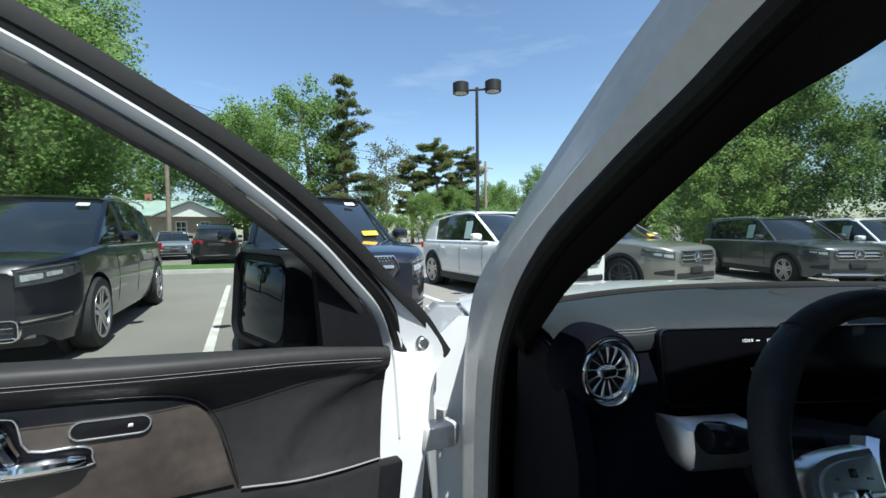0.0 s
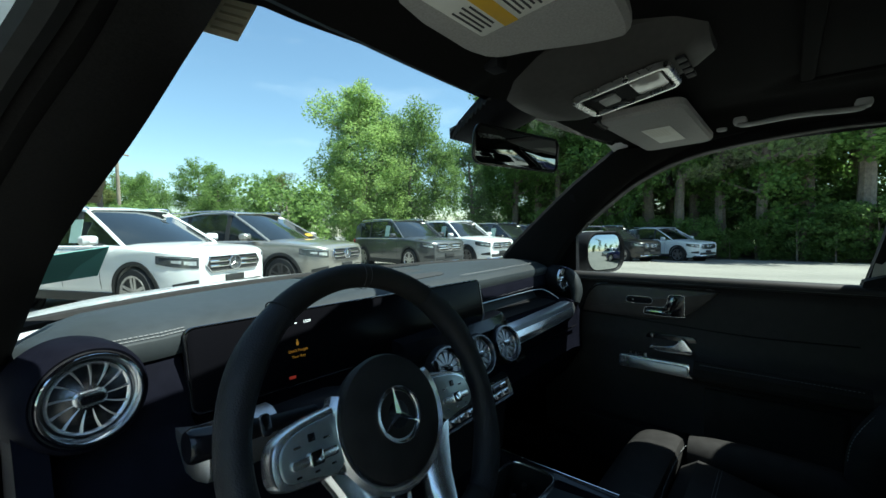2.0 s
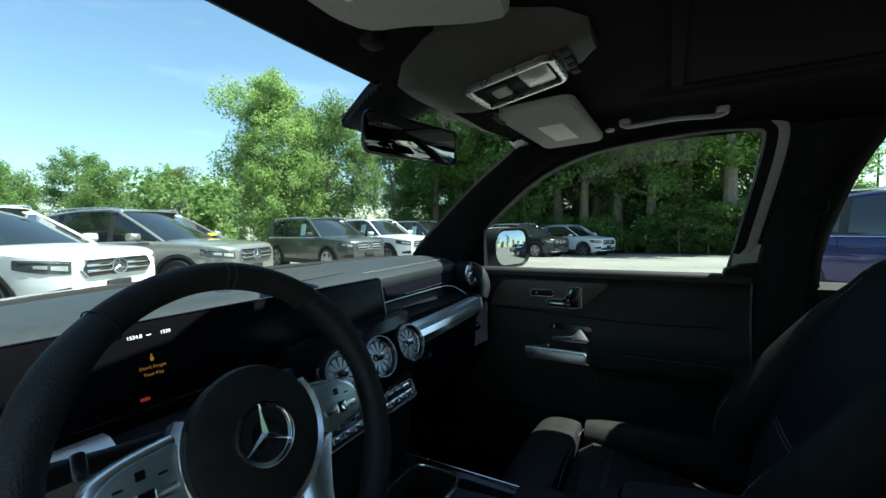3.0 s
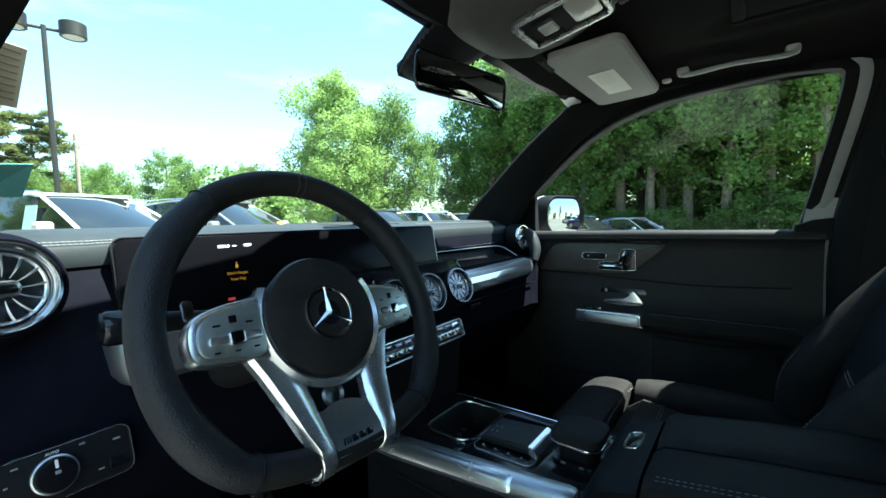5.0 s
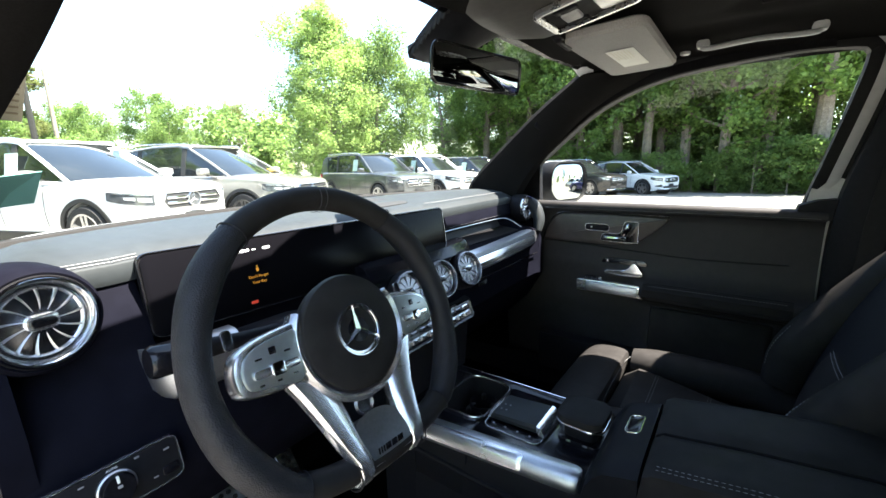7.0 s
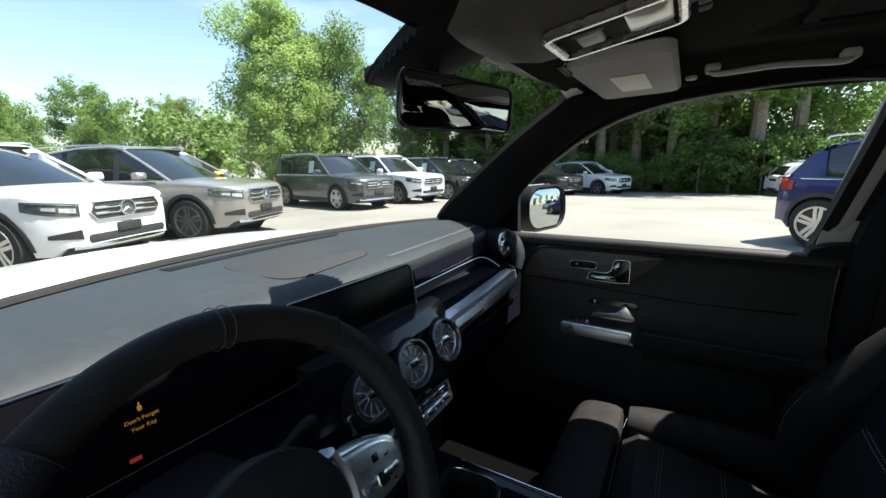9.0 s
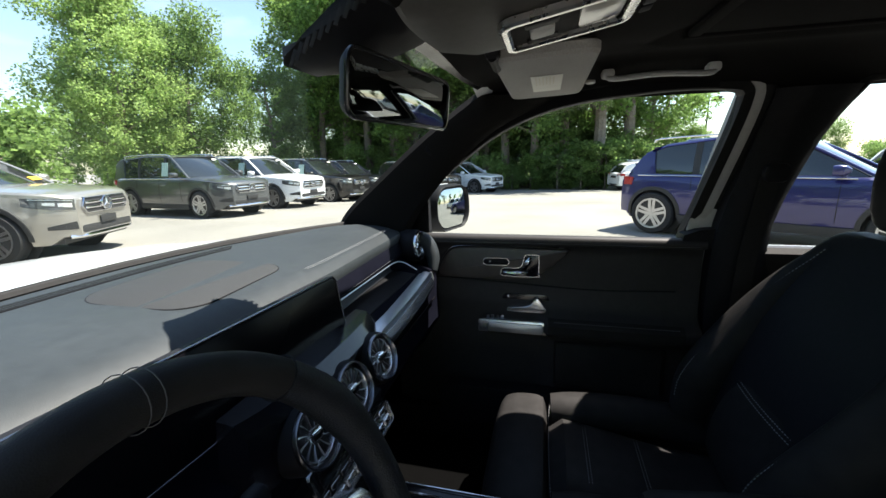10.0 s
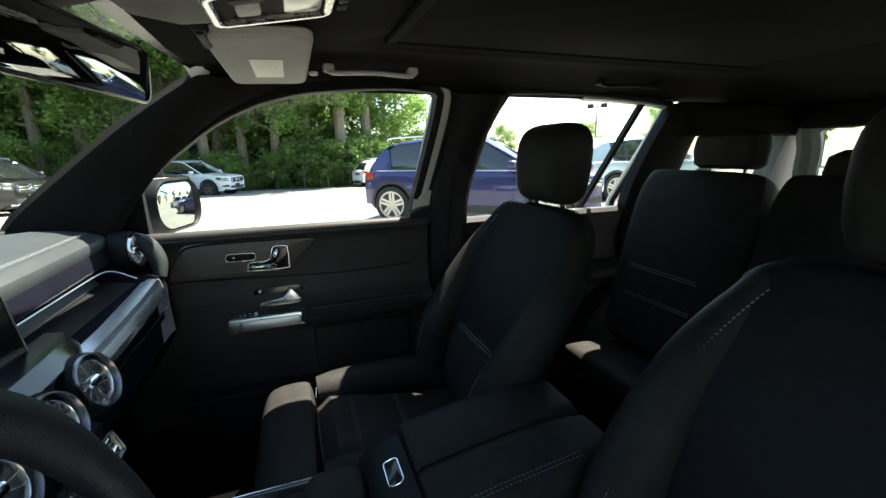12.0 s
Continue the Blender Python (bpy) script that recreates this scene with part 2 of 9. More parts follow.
LEATHER = mat("black_leather", (0.0200, 0.0190, 0.0188), 0.5, spec=0.06, grain=0.2, gscale=30, stain=0.15, sscale=6, bump=0.35, bscale=900, voro=True, rvar=0.08)
LEATHER_PERF = mat("perforated_leather", (0.015, 0.0152, 0.018), 0.5, spec=0.22, grain=0.2, gscale=60, bump=0.8, bscale=520, voro=True)
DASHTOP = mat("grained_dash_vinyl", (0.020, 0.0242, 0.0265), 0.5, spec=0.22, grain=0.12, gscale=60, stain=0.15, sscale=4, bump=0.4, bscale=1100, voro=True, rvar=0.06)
PLASTIC = mat("soft_black_plastic", (0.0095, 0.0097, 0.0115), 0.55, spec=0.11, grain=0.15, gscale=80, stain=0.12, sscale=5, bump=0.25, bscale=1300, voro=True)
DOORTRIM = mat("dark_door_trim", (0.027, 0.0262, 0.0268), 0.5, spec=0.18, grain=0.12, gscale=50, stain=0.15, sscale=5, bump=0.3, bscale=1000, voro=True, rvar=0.06)
PIANO = mat("gloss_black", (0.006, 0.006, 0.008), 0.2, spec=0.3, coat=0.15, grain=0.1, rvar=0.05)
RUBBER = mat("black_rubber_seal", (0.012, 0.012, 0.012), 0.75, spec=0.25, grain=0.2, gscale=90, bump=0.2, bscale=500)
CHROME = mat("chrome", (0.75, 0.76, 0.78), 0.12, 1.0, rvar=0.05, sscale=8)
SATIN = mat("satin_silver", (0.82, 0.83, 0.85), 0.25, 0.93, grain=0.06, gscale=300, rvar=0.06, sscale=8)
BRUSHED = mat("brushed_aluminium", (0.52, 0.54, 0.57), 0.4, 1.0, grain=0.08, gscale=400, rvar=0.08, sscale=10)
DARKSAT = mat("dark_chrome", (0.22, 0.22, 0.24), 0.25, 1.0, rvar=0.06)
SCREEN = mat("display_glass", (0.003, 0.003, 0.004), 0.18, spec=0.04, stain=0.2, rvar=0.04, sscale=4)
GREYKEY = mat("grey_switch_plastic", (0.38, 0.41, 0.405), 0.36, 0.8, grain=0.08, gscale=120, rvar=0.08)
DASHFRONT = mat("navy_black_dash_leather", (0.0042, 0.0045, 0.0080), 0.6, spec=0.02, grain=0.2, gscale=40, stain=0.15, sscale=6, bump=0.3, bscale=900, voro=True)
WOODTRIM = mat("dark_linden_trim", (0.058, 0.048, 0.042), 0.4, grain=0.18, gscale=55, stain=0.25, sscale=14, bump=0.15, bscale=400)
FIN = mat("brushed_vent_fin", (0.45, 0.46, 0.48), 0.35, 1.0, rvar=0.06)
PALETHREAD = mat("pale_thread", (0.5, 0.51, 0.52), 0.8, grain=0.15, gscale=500)
THREAD = mat("grey_thread", (0.20, 0.205, 0.21), 0.8, grain=0.2, gscale=500)
HEADLINER = mat("black_headliner_cloth", (0.0095, 0.009, 0.0088), 0.95, spec=0.05, grain=0.3, gscale=500, stain=0.12, sscale=4, bump=0.3, bscale=1500)
VISOR = mat("grey_visor_cloth", (0.33, 0.32, 0.30), 0.9, grain=0.15, gscale=400, stain=0.06, sscale=8, bump=0.2, bscale=1200)
REARTRIM = mat("grey_rear_trim", (0.13, 0.13, 0.125), 0.6, grain=0.1, gscale=100, stain=0.1)
GREYPL = mat("light_grey_plastic", (0.42, 0.42, 0.41), 0.5, grain=0.06, gscale=100, stain=0.06)
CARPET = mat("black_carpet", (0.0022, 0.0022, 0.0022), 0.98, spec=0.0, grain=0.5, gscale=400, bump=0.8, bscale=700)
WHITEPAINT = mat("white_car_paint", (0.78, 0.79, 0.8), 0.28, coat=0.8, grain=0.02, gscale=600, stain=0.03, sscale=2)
# the body's white again, darkened to put the jambs' shade into the colour
JAMB = mat("shaded_jamb_white", (0.46, 0.455, 0.445), 0.38, coat=0.3, grain=0.06, gscale=60, stain=0.08, sscale=7, bump=0.05, bscale=400)
PAPER = mat("white_label_paper", (0.78, 0.77, 0.7), 0.7, stain=0.05, sscale=30)
YELLOW = mat("yellow_label", (0.75, 0.45, 0.03), 0.6, stain=0.05, sscale=30)
INK = mat("printed_ink", (0.05, 0.05, 0.05), 0.7)
LENS = mat("clear_lamp_lens", (0.5, 0.48, 0.43), 0.15, coat=0.5, rvar=0.08, sscale=20, bump=0.3, bscale=200)
GLASS = glass_mat("clear_glass", (0.825, 0.845, 0.825))
TINT = glass_mat("tinted_glass", (0.62, 0.66, 0.63))
DIMMIRROR = mat("dimming_mirror_glass", (0.24, 0.255, 0.26), 0.02, 1.0)
# driver's door mirror: a dark reflection put into the glass colour
SHADEMIRROR = mat("dark_reflection_mirror_glass", (0.035, 0.042, 0.055), 0.03, 1.0)
MIRROR = mat("mirror_glass", (0.42, 0.45, 0.45), 0.015, 1.0)
AMBER = mat("amber_display_text", (1.0, 0.42, 0.05), 0.5, emit=0.026)
WHITEGLOW = mat("white_display_text", (0.9, 0.95, 1.0), 0.5, emit=0.020)
REDGLOW = mat("red_display_mark", (1.0, 0.08, 0.04), 0.5, emit=0.012)
WHITEMARK = mat("white_printed_mark", (0.7, 0.72, 0.72), 0.6)
DIMMARK = mat("grey_printed_mark", (0.22, 0.22, 0.23), 0.6)
STEEL = mat("pedal_steel", (0.6, 0.6, 0.6), 0.3, 1.0, grain=0.1, rvar=0.08)


WELLBLACK = mat("duct_black", (0.004, 0.004, 0.0045), 0.7, spec=0.1, grain=0.2, gscale=200)
# ---- the white car's shell ----
def tumble(z, at_belt=0.86):
    """Half-width of the side at height z: the side leans in above the belt."""
    return at_belt - 0.345 * max(0.0, z - 1.02)


car = thing("white_suv", "white compact family suv parked on the lot, seen from inside", "car")
# front door opening: the line of the window frame from the hinge foot over the roof, (y, z)
FRAME = [(0.60, 0.30), (0.60, 0.62), (0.585, 0.85), (0.53, 1.0), (0.40, 1.145), (0.22, 1.285), (0.06, 1.39), (-0.12, 1.453),
         (-0.36, 1.475), (-0.62, 1.47)]
def pillar(sgn, outer, shut, edge):
    """Windscreen pillar between its outer line, the door seal and the edge of the glass."""
    bm = bmesh.new()
    rings = []
    for o, j in zip(outer, shut):
        d = j - o
        n = V(sgn * 0.75, -0.55, 0.35).normalized()
        rings.append([o + V(sgn * 0.0, 0.02, 0.01), o, o + d * 0.12 + n * 0.006, o + d * 0.45 + n * 0.010, o + d * 0.60 + n * 0.016, o + d * 0.74 + n * 0.010, o + d * 0.90 + n * 0.003, j, j + V(-sgn * 0.004, 0.03, 0.01)])
    loft(bm, rings)
    part("a_pillar", bm, JAMB, car, "white painted door jamb pillar with shade in its colour")
    bm = bmesh.new()
    tube(bm, [p + V(-sgn * 0.010, -0.002, 0.002) for p in shut], 0.0125, 8)
    part("door_seal", bm, RUBBER, car)
    k = len(edge)
    bm = bmesh.new()
    rings = []
    for a, b in zip([p + V(-sgn * 0.016, 0, 0) for p in shut[-k:]], edge):
        d = b - a
        n = V(-sgn * 0.5, -0.75, -0.2).normalized()
        rings.append([a + V(0, 0.03, 0.01), a, a + d * 0.10 + n * 0.010, a + d * 0.22 + n * 0.006, a + d * 0.26 + n * 0.003, a + d * 0.30 + n * 0.009, a + d * 0.55 + n * 0.014, a + d * 0.85 + n * 0.008, b, b + V(-sgn * 0.004, 0.018, 0.012), b + V(sgn * 0.02, 0.05, 0.03)])
    loft(bm, rings)
    part("pillar_trim", bm, HEADLINER, car, "dark cloth-covered pillar trim")


# driver's side, from the foot up and over the door
outer = cat([(-0.842, 0.635, 0.30), (-0.842, 0.635, 0.62), (-0.838, 0.622, 0.88), (-0.829, 0.567, 1.048), (-0.817, 0.502, 1.128), (-0.79, 0.363, 1.232), (-0.751, 0.205, 1.351), (-0.722, 0.075, 1.437),
             (-0.700, -0.09, 1.50), (-0.690, -0.34, 1.525), (-0.690, -0.62, 1.525)], 5)
shut = cat([(-0.80, 0.556, 0.30), (-0.80, 0.555, 0.62), (-0.797, 0.515, 0.90), (-0.799, 0.393, 1.075), (-0.786, 0.272, 1.191), (-0.747, 0.146, 1.288), (-0.715, 0.058, 1.35), (-0.698, 0.006, 1.389),
            (-0.682, -0.10, 1.435), (-0.672, -0.34, 1.46), (-0.672, -0.62, 1.46)], 5)
edge = cat([(-0.735, 0.52, 0.96), (-0.696, 0.388, 1.112), (-0.68, 0.276, 1.188), (-0.64, 0.164, 1.279), (-0.622, 0.075, 1.335), (-0.625, -0.035, 1.361), (-0.632, -0.16, 1.41), (-0.632, -0.62, 1.43)], 5)
pillar(-1, outer, shut, edge)
# padded front edge of the headliner over the driver
bm = bmesh.new()
rings = []
for p in cat([(-0.625, -0.04, 1.364), (-0.60, -0.028, 1.366), (-0.478, 0.003, 1.380), (-0.311, 0.016, 1.382), (-0.22, 0.05, 1.402), (-0.10, 0.07, 1.42)], 4):
    rings.append([p, p + V(0, 0.03, 0.015), p + V(0, 0.07, 0.075), p + V(0, -0.10, 0.085), p + V(0, -0.11, 0.045), p + V(0, -0.03, 0.012)])
loft(bm, rings)
part("header_trim", bm, HEADLINER, car)
# passenger's side
up = cat([(0, y, z) for y, z in FRAME], 5)
sgn = 1
bm = bmesh.new()
rings = []
for i, p in enumerate(up):
    t = (up[min(i + 1, len(up) - 1)] - up[max(i - 1, 0)]).normalized()
    nrm = V(0, t.z, -t.y)
    o = V(tumble(p.z), p.y, p.z)
    prof = [(0.012, -0.004), (0.008, 0.012), (-0.018, 0.010), (-0.03, 0.014), (-0.05, 0.03), (-0.05, 0.06), (-0.02, 0.075), (0.008, 0.045)]
    rings.append([o + V(a, 0, 0) + nrm * b for a, b in prof])
loft(bm, rings)
part("a_pillar", bm, JAMB, car, "white painted door jamb pillar with shade in its colour")
bm = bmesh.new()
tube(bm, [V(tumble(p.z) - 0.062, p.y, p.z) + V(0, 0.004, 0.016) for p in up], 0.014, 8)
part("door_seal", bm, RUBBER, car)
inner = cat([(0.715, 0.36, 0.98), (0.70, 0.29, 1.10), (0.70, 0.20, 1.215), (0.688, 0.06, 1.337), (0.668, -0.12, 1.422)], 4)
wind = cat([(0.735, 0.62, 1.0), (0.70, 0.555, 1.085), (0.668, 0.415, 1.20), (0.632, 0.25, 1.325), (0.60, 0.09, 1.428)], 4)
seal = cat([(0.80, 0.50, 0.98), (0.768, 0.40, 1.12), (0.735, 0.27, 1.232), (0.692, 0.09, 1.362), (0.668, -0.12, 1.448)], 4)
bm = bmesh.new()
rings = []
for a, b, c in zip(inner, wind, seal):
    mid = (a + b) / 2 + V(-0.016, -0.012, 0)
    rings.append([c, a * 0.9 + c * 0.1 + V(-0.004, 0, 0), a * 0.72 + mid * 0.28 + V(-0.008, 0, 0), mid, b * 0.75 + mid * 0.25 + V(-0.004, 0, 0), b, b + V(0.03, 0.02, 0.01), c + V(0.02, 0.03, 0.01)])
loft(bm, rings)
part("pillar_trim", bm, HEADLINER, car, "dark cloth-covered pillar trim")
bm = bmesh.new()
prism(bm, rrect(0.05, 0.022, 0.009), 0.003, facing(V(0.655, 0.245, 1.285), (-0.6, -0.75, -0.1), (0.1, -0.6, 0.8)), 0.001)
part("airbag_emblem", bm, PLASTIC, car)

# roof: outer skin, headliner, roof frame
bm = bmesh.new()
rows = []
for y in np.linspace(0.10, -2.35, 26):
    zc = 1.555 + 0.02 * (1 - ((y + 0.9) / 1.4) ** 2) - (0.085 * max(0, (y + 0.12) / 0.22) if y > -0.12 else 0)
    rows.append([V(x, y, zc - 0.085 * (abs(x) / 0.70) ** 2.6) for x in np.linspace(-0.70, 0.70, 17)])
slab(bm, rows[::-1], 0.02)
part("roof_panel", bm, WHITEPAINT, car)
bm = bmesh.new()
rows = []
HEAD_Y = list(np.linspace(0.085, -2.25, 34))
for y in HEAD_Y:
    row = []
    for x in np.linspace(-interp(y, [(-0.7, 0.70), (-0.35, 0.665), (-0.1, 0.635), (0.09, 0.575)]), 0.715, 37):
        a = abs(x)
        z = 1.478 - 0.02 * (a / 0.6) ** 2 - (0.075 if x < 0 else 0.054) * max(0, (a - 0.52) / 0.195) ** 1.6
        z += 0.020 * max(0.0, min(1.0, (x - 0.32) / 0.2))
        if y > -0.1:
            z -= 0.045 * ((y + 0.1) / 0.185) ** 1.4 * (1 - 0.6 * max(0, (a - 0.5) / 0.2))
        if y < -1.7:
            z -= 0.10 * ((-y - 1.7) / 0.55) ** 1.8
        # well of the closed roof blind
        if a < 0.43 and -1.55 < y < -0.33:
            z += 0.022
        row.append(V(x, y, z))
    rows.append(row)
slab(bm, rows, -0.012)
solo("ceiling", bm, HEADLINER, "black cloth headliner of the car", "headliner", kind="structure")
BLIND = mat("blind_cloth", (0.0085, 0.008, 0.008), 0.95, spec=0.04, grain=0.2, gscale=500, stain=0.1)
rbl = thing("roof_blind", "closed black sunroof blind under the roof", "blind")
bm = bmesh.new()
box(bm, (0, -0.94, 1.492), (0.81, 1.17, 0.010), 0.004)
part("blind_cloth", bm, BLIND, rbl)
for sgn in (-1, 1):
    bm = bmesh.new()
    box(bm, (sgn * 0.417, -0.94, 1.490), (0.018, 1.20, 0.014), 0.004)
    part("side_rail", bm, HEADLINER, rbl)
bm = bmesh.new()
box(bm, (0, -0.352, 1.488), (0.80, 0.024, 0.014), 0.005)
part("pull_bar", bm, HEADLINER, rbl)


def strip(bm, a, b, thick, n=6):
    """A padded panel between two curves of the same count."""
    rings = []
    for p, q in zip(a, b):
        d = q - p
        rings.append([p + d * t for t in np.linspace(0, 1, n)])
    slab(bm, rings, thick)


# centre pillars, rear pillars and the frames of the side openings
for sgn in (-1, 1):
    def S(pts):
        return [V(sgn * p[0], p[1], p[2]) for p in pts]
    g = cat(S([(0.735, -0.555, 0.36), (0.745, -0.555, 0.70), (0.745, -0.555, 1.0), (0.715, -0.60, 1.25), (0.675, -0.63, 1.415)]), 4)
    h = cat(S([(0.74, -0.80, 0.36), (0.75, -0.77, 0.70), (0.745, -0.690, 1.0), (0.715, -0.740, 1.25), (0.675, -0.808, 1.415)]), 4)
    bm = bmesh.new()
    rings = []
    for a, b in zip(g, h):
        mid = (a + b) / 2
        o = V(sgn, 0, 0)
        rings.append([a + o * 0.06, a + o * 0.012, a * 0.85 + b * 0.15 - o * 0.004, mid - o * 0.012, b * 0.85 + a * 0.15 - o * 0.004, b + o * 0.012, b + o * 0.06])
    loft(bm, rings)
    part("b_pillar_trim", bm, PLASTIC, car, "black centre pillar trim with belt slot")
    bm = bmesh.new()
    loft(bm, [[p + V(sgn * 0.065, 0.06, 0), q + V(sgn * 0.065, 0.0, 0), q + V(sgn * 0.10, 0.0, 0), p + V(sgn * 0.10, 0.06, 0)] for p, q in zip(g, h)])
    part("b_pillar", bm, JAMB, car)
    # belt: webbing and its upper guide
    bm = bmesh.new()
    wb = S([(0.704, -0.650, 1.20), (0.724, -0.630, 0.95), (0.718, -0.625, 0.70), (0.70, -0.61, 0.45)])
    rings = [[p + V(0, -0.023, 0), p + V(0, 0.023, 0), p + V(sgn * 0.002, 0.023, 0), p + V(sgn * 0.002, -0.023, 0)] for p in cat(wb, 5)]
    loft(bm, rings)
    sb = thing("seat_belt", "black woven seat belt on the centre pillar", "seat belt", "front seat belts")
    part("webbing", bm, RUBBER, sb)
    bm = bmesh.new()
    prism(bm, rrect(0.06, 0.05, 0.02), 0.016, facing((sgn * 0.708, -0.660, 1.21), (-sgn, 0, 0)), 0.006)
    part("belt_guide", bm, PLASTIC, sb)
    # rear pillar and side wall of the load space
    bm = bmesh.new()
    a = cat(S([(0.73, -1.42, 0.36), (0.745, -1.41, 0.70), (0.735, -1.405, 1.0), (0.71, -1.46, 1.2), (0.66, -1.535, 1.40)]), 4)
    b = cat(S([(0.70, -1.66, 0.36), (0.72, -1.66, 0.70), (0.72, -1.64, 1.02), (0.69, -1.66, 1.2), (0.64, -1.70, 1.385)]), 4)
    rings = []
    for p, q in zip(a, b):
        o = V(sgn, 0, 0)
        rings.append([p + o * 0.06, p + o * 0.01, p * 0.8 + q * 0.2 - o * 0.012, q * 0.8 + p * 0.2 - o * 0.012, q + o * 0.01, q + o * 0.06])
    loft(bm, rings)
    part("c_pillar_trim", bm, PLASTIC, car)
    bm = bmesh.new()
    box(bm, (sgn * 0.72, -1.98, 0.70), (0.10, 0.66, 0.66), 0.02)
    part("load_side_panel", bm, PLASTIC, car)
    bm = bmesh.new()
    a = cat(S([(0.70, -2.16, 1.0), (0.67, -2.19, 1.2), (0.62, -2.20, 1.37)]), 4)
    loft(bm, [[p, p + V(0, -0.16, 0), p + V(sgn * 0.08, -0.16, 0), p + V(sgn * 0.08, 0, 0)] for p in a])
    part("d_pillar_trim", bm, REARTRIM, car, "pale grey rear pillar trim")
    # fixed rear side window
    bm = bmesh.new()
    a = S([(0.745, -1.64, 1.02), (0.70, -1.70, 1.385)])
    b = S([(0.735, -2.17, 1.02), (0.68, -2.21, 1.36)])
    strip(bm, a, b, 0.004, 2)
    pn = part("side_pane", bm, TINT, car)
    pn.visible_shadow = False
    # sill, floor side and outer skin below the windows
    bm = bmesh.new()
    box(bm, (sgn * 0.84, -0.45, 0.28), (0.10, 2.2, 0.12), 0.02)
    part("door_sill", bm, JAMB, car)
    bm = bmesh.new()
    box(bm, (sgn * 0.845, -1.95, 0.72), (0.11, 0.85, 0.60), 0.05)
    part("rear_quarter", bm, WHITEPAINT, car)
    # cloth-covered rail over the rear side window
    bm = bmesh.new()
    box(bm, (sgn * 0.665, -1.90, 1.345), (0.10, 0.74, 0.13), 0.03)
    part("rear_roof_rail", bm, HEADLINER, car)
    if sgn > 0:
        bm = bmesh.new()
        box(bm, (0.768, -0.45, 0.30), (0.06, 2.2, 0.15), 0.015)
        part("sill_cover", bm, PLASTIC, car)

bm = bmesh.new()
box(bm, (0, -0.6, 0.25), (1.58, 3.3, 0.04), 0.01)
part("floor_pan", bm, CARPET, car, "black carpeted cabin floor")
bm = bmesh.new()
loft(bm, [[V(x, 0.86, 0.24), V(x, 0.62, 0.30), V(x, 0.66, 0.62), V(x, 0.60, 0.85), V(x, 0.86, 0.98)] for x in np.linspace(-0.76, 0.76, 5)])
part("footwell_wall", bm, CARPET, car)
bm = bmesh.new()
loft(bm, [[V(x, 0.40, 0.98), V(x, 0.44, 0.60), V(x, 0.42, 0.24), V(x, 0.80, 0.24), V(x, 0.80, 0.98)] for x in (0.742, 0.80)])
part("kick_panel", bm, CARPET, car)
# tailgate with its window
bm = bmesh.new()
box(bm, (0, -2.30, 0.68), (1.34, 0.10, 0.66), 0.04)
tg = part("tailgate", bm, PLASTIC, car)
bm = bmesh.new()
tube(bm, cat([(-0.60, -2.28, 1.0), (-0.585, -2.25, 1.2), (-0.53, -2.22, 1.345), (0, -2.21, 1.37), (0.53, -2.22, 1.345), (0.585, -2.25, 1.2), (0.60, -2.28, 1.0)], 6), 0.045, 8)
part("tailgate_frame", bm, REARTRIM, car)
bm = bmesh.new()
strip(bm, [V(-0.58, -2.29, 1.0), V(-0.53, -2.24, 1.35)], [V(0.58, -2.29, 1.0), V(0.53, -2.24, 1.35)], 0.004, 5)
pn = part("rear_pane", bm, TINT, car)
pn.visible_shadow = False
bm = bmesh.new()
box(bm, (0, -2.20, 1.355), (1.24, 0.08, 0.10), 0.03)
part("rear_header", bm, HEADLINER, car)
# windscreen
bm = bmesh.new()
rows = []
for t in np.linspace(0, 1, 9):
    row = []
    for u in np.linspace(-1, 1, 13):
        yb, yt = 0.82 - 0.25 * abs(u) ** 2.2, 0.10 - 0.03 * abs(u) ** 2
        row.append(V(u * (0.74 * (1 - t) + 0.63 * t), yb * (1 - t) + yt * t + 0.03 * math.sin(math.pi * t), 1.055 * (1 - t) + 1.452 * t + 0.035 * math.sin(math.pi * t)))
    rows.append(row)
slab(bm, rows, 0.005)
ws = part("windscreen", bm, GLASS, car)
ws.visible_shadow = False
# black dotted band along the windscreen's upper edge and the black edge at its foot
bm = bmesh.new()
slab(bm, [[p + V(0, -0.004, -0.006) for p in r] for r in ([a.lerp(b, 0.75) for a, b in zip(rows[7], rows[8])], rows[8])], 0.002)
part("windscreen_band", bm, PIANO, car)
bm = bmesh.new()
tube(bm, [p + V(0, -0.012, -0.002) for p in rows[0]], 0.011, 8)
part("windscreen_foot", bm, RUBBER, car)
# bonnet, scuttle and wings
bm = bmesh.new()
rows = []
for t in np.linspace(0, 1, 15):
    y = 0.86 + 1.0 * t
    w = 0.80 - 0.05 * t - 0.12 * t ** 4
    z = 1.035 - 0.10 * t ** 1.7 - 0.06 * max(0, t - 0.85) / 0.15
    rows.append([V(u * w, y - 0.26 * abs(u) ** 2.2 * (1 - t) - 0.10 * abs(u) ** 3 * t, z - 0.035 * abs(u) ** 3 + 0.008 * math.exp(-((abs(u) - 0.62) / 0.08) ** 2) * (1 - t)) for u in np.linspace(-1, 1, 25)])
slab(bm, rows[::-1], 0.012)
part("bonnet", bm, WHITEPAINT, car, "glossy white bonnet")
bm = bmesh.new()
loft(bm, [[V(u * 0.78, 0.80 - 0.25 * abs(u) ** 2.2, 1.02), V(u * 0.78, 0.88 - 0.25 * abs(u) ** 2.2, 1.015), V(u * 0.78, 0.88 - 0.25 * abs(u) ** 2.2, 0.96), V(u * 0.78, 0.80 - 0.25 * abs(u) ** 2.2, 0.96)] for u in np.linspace(-1, 1, 13)])
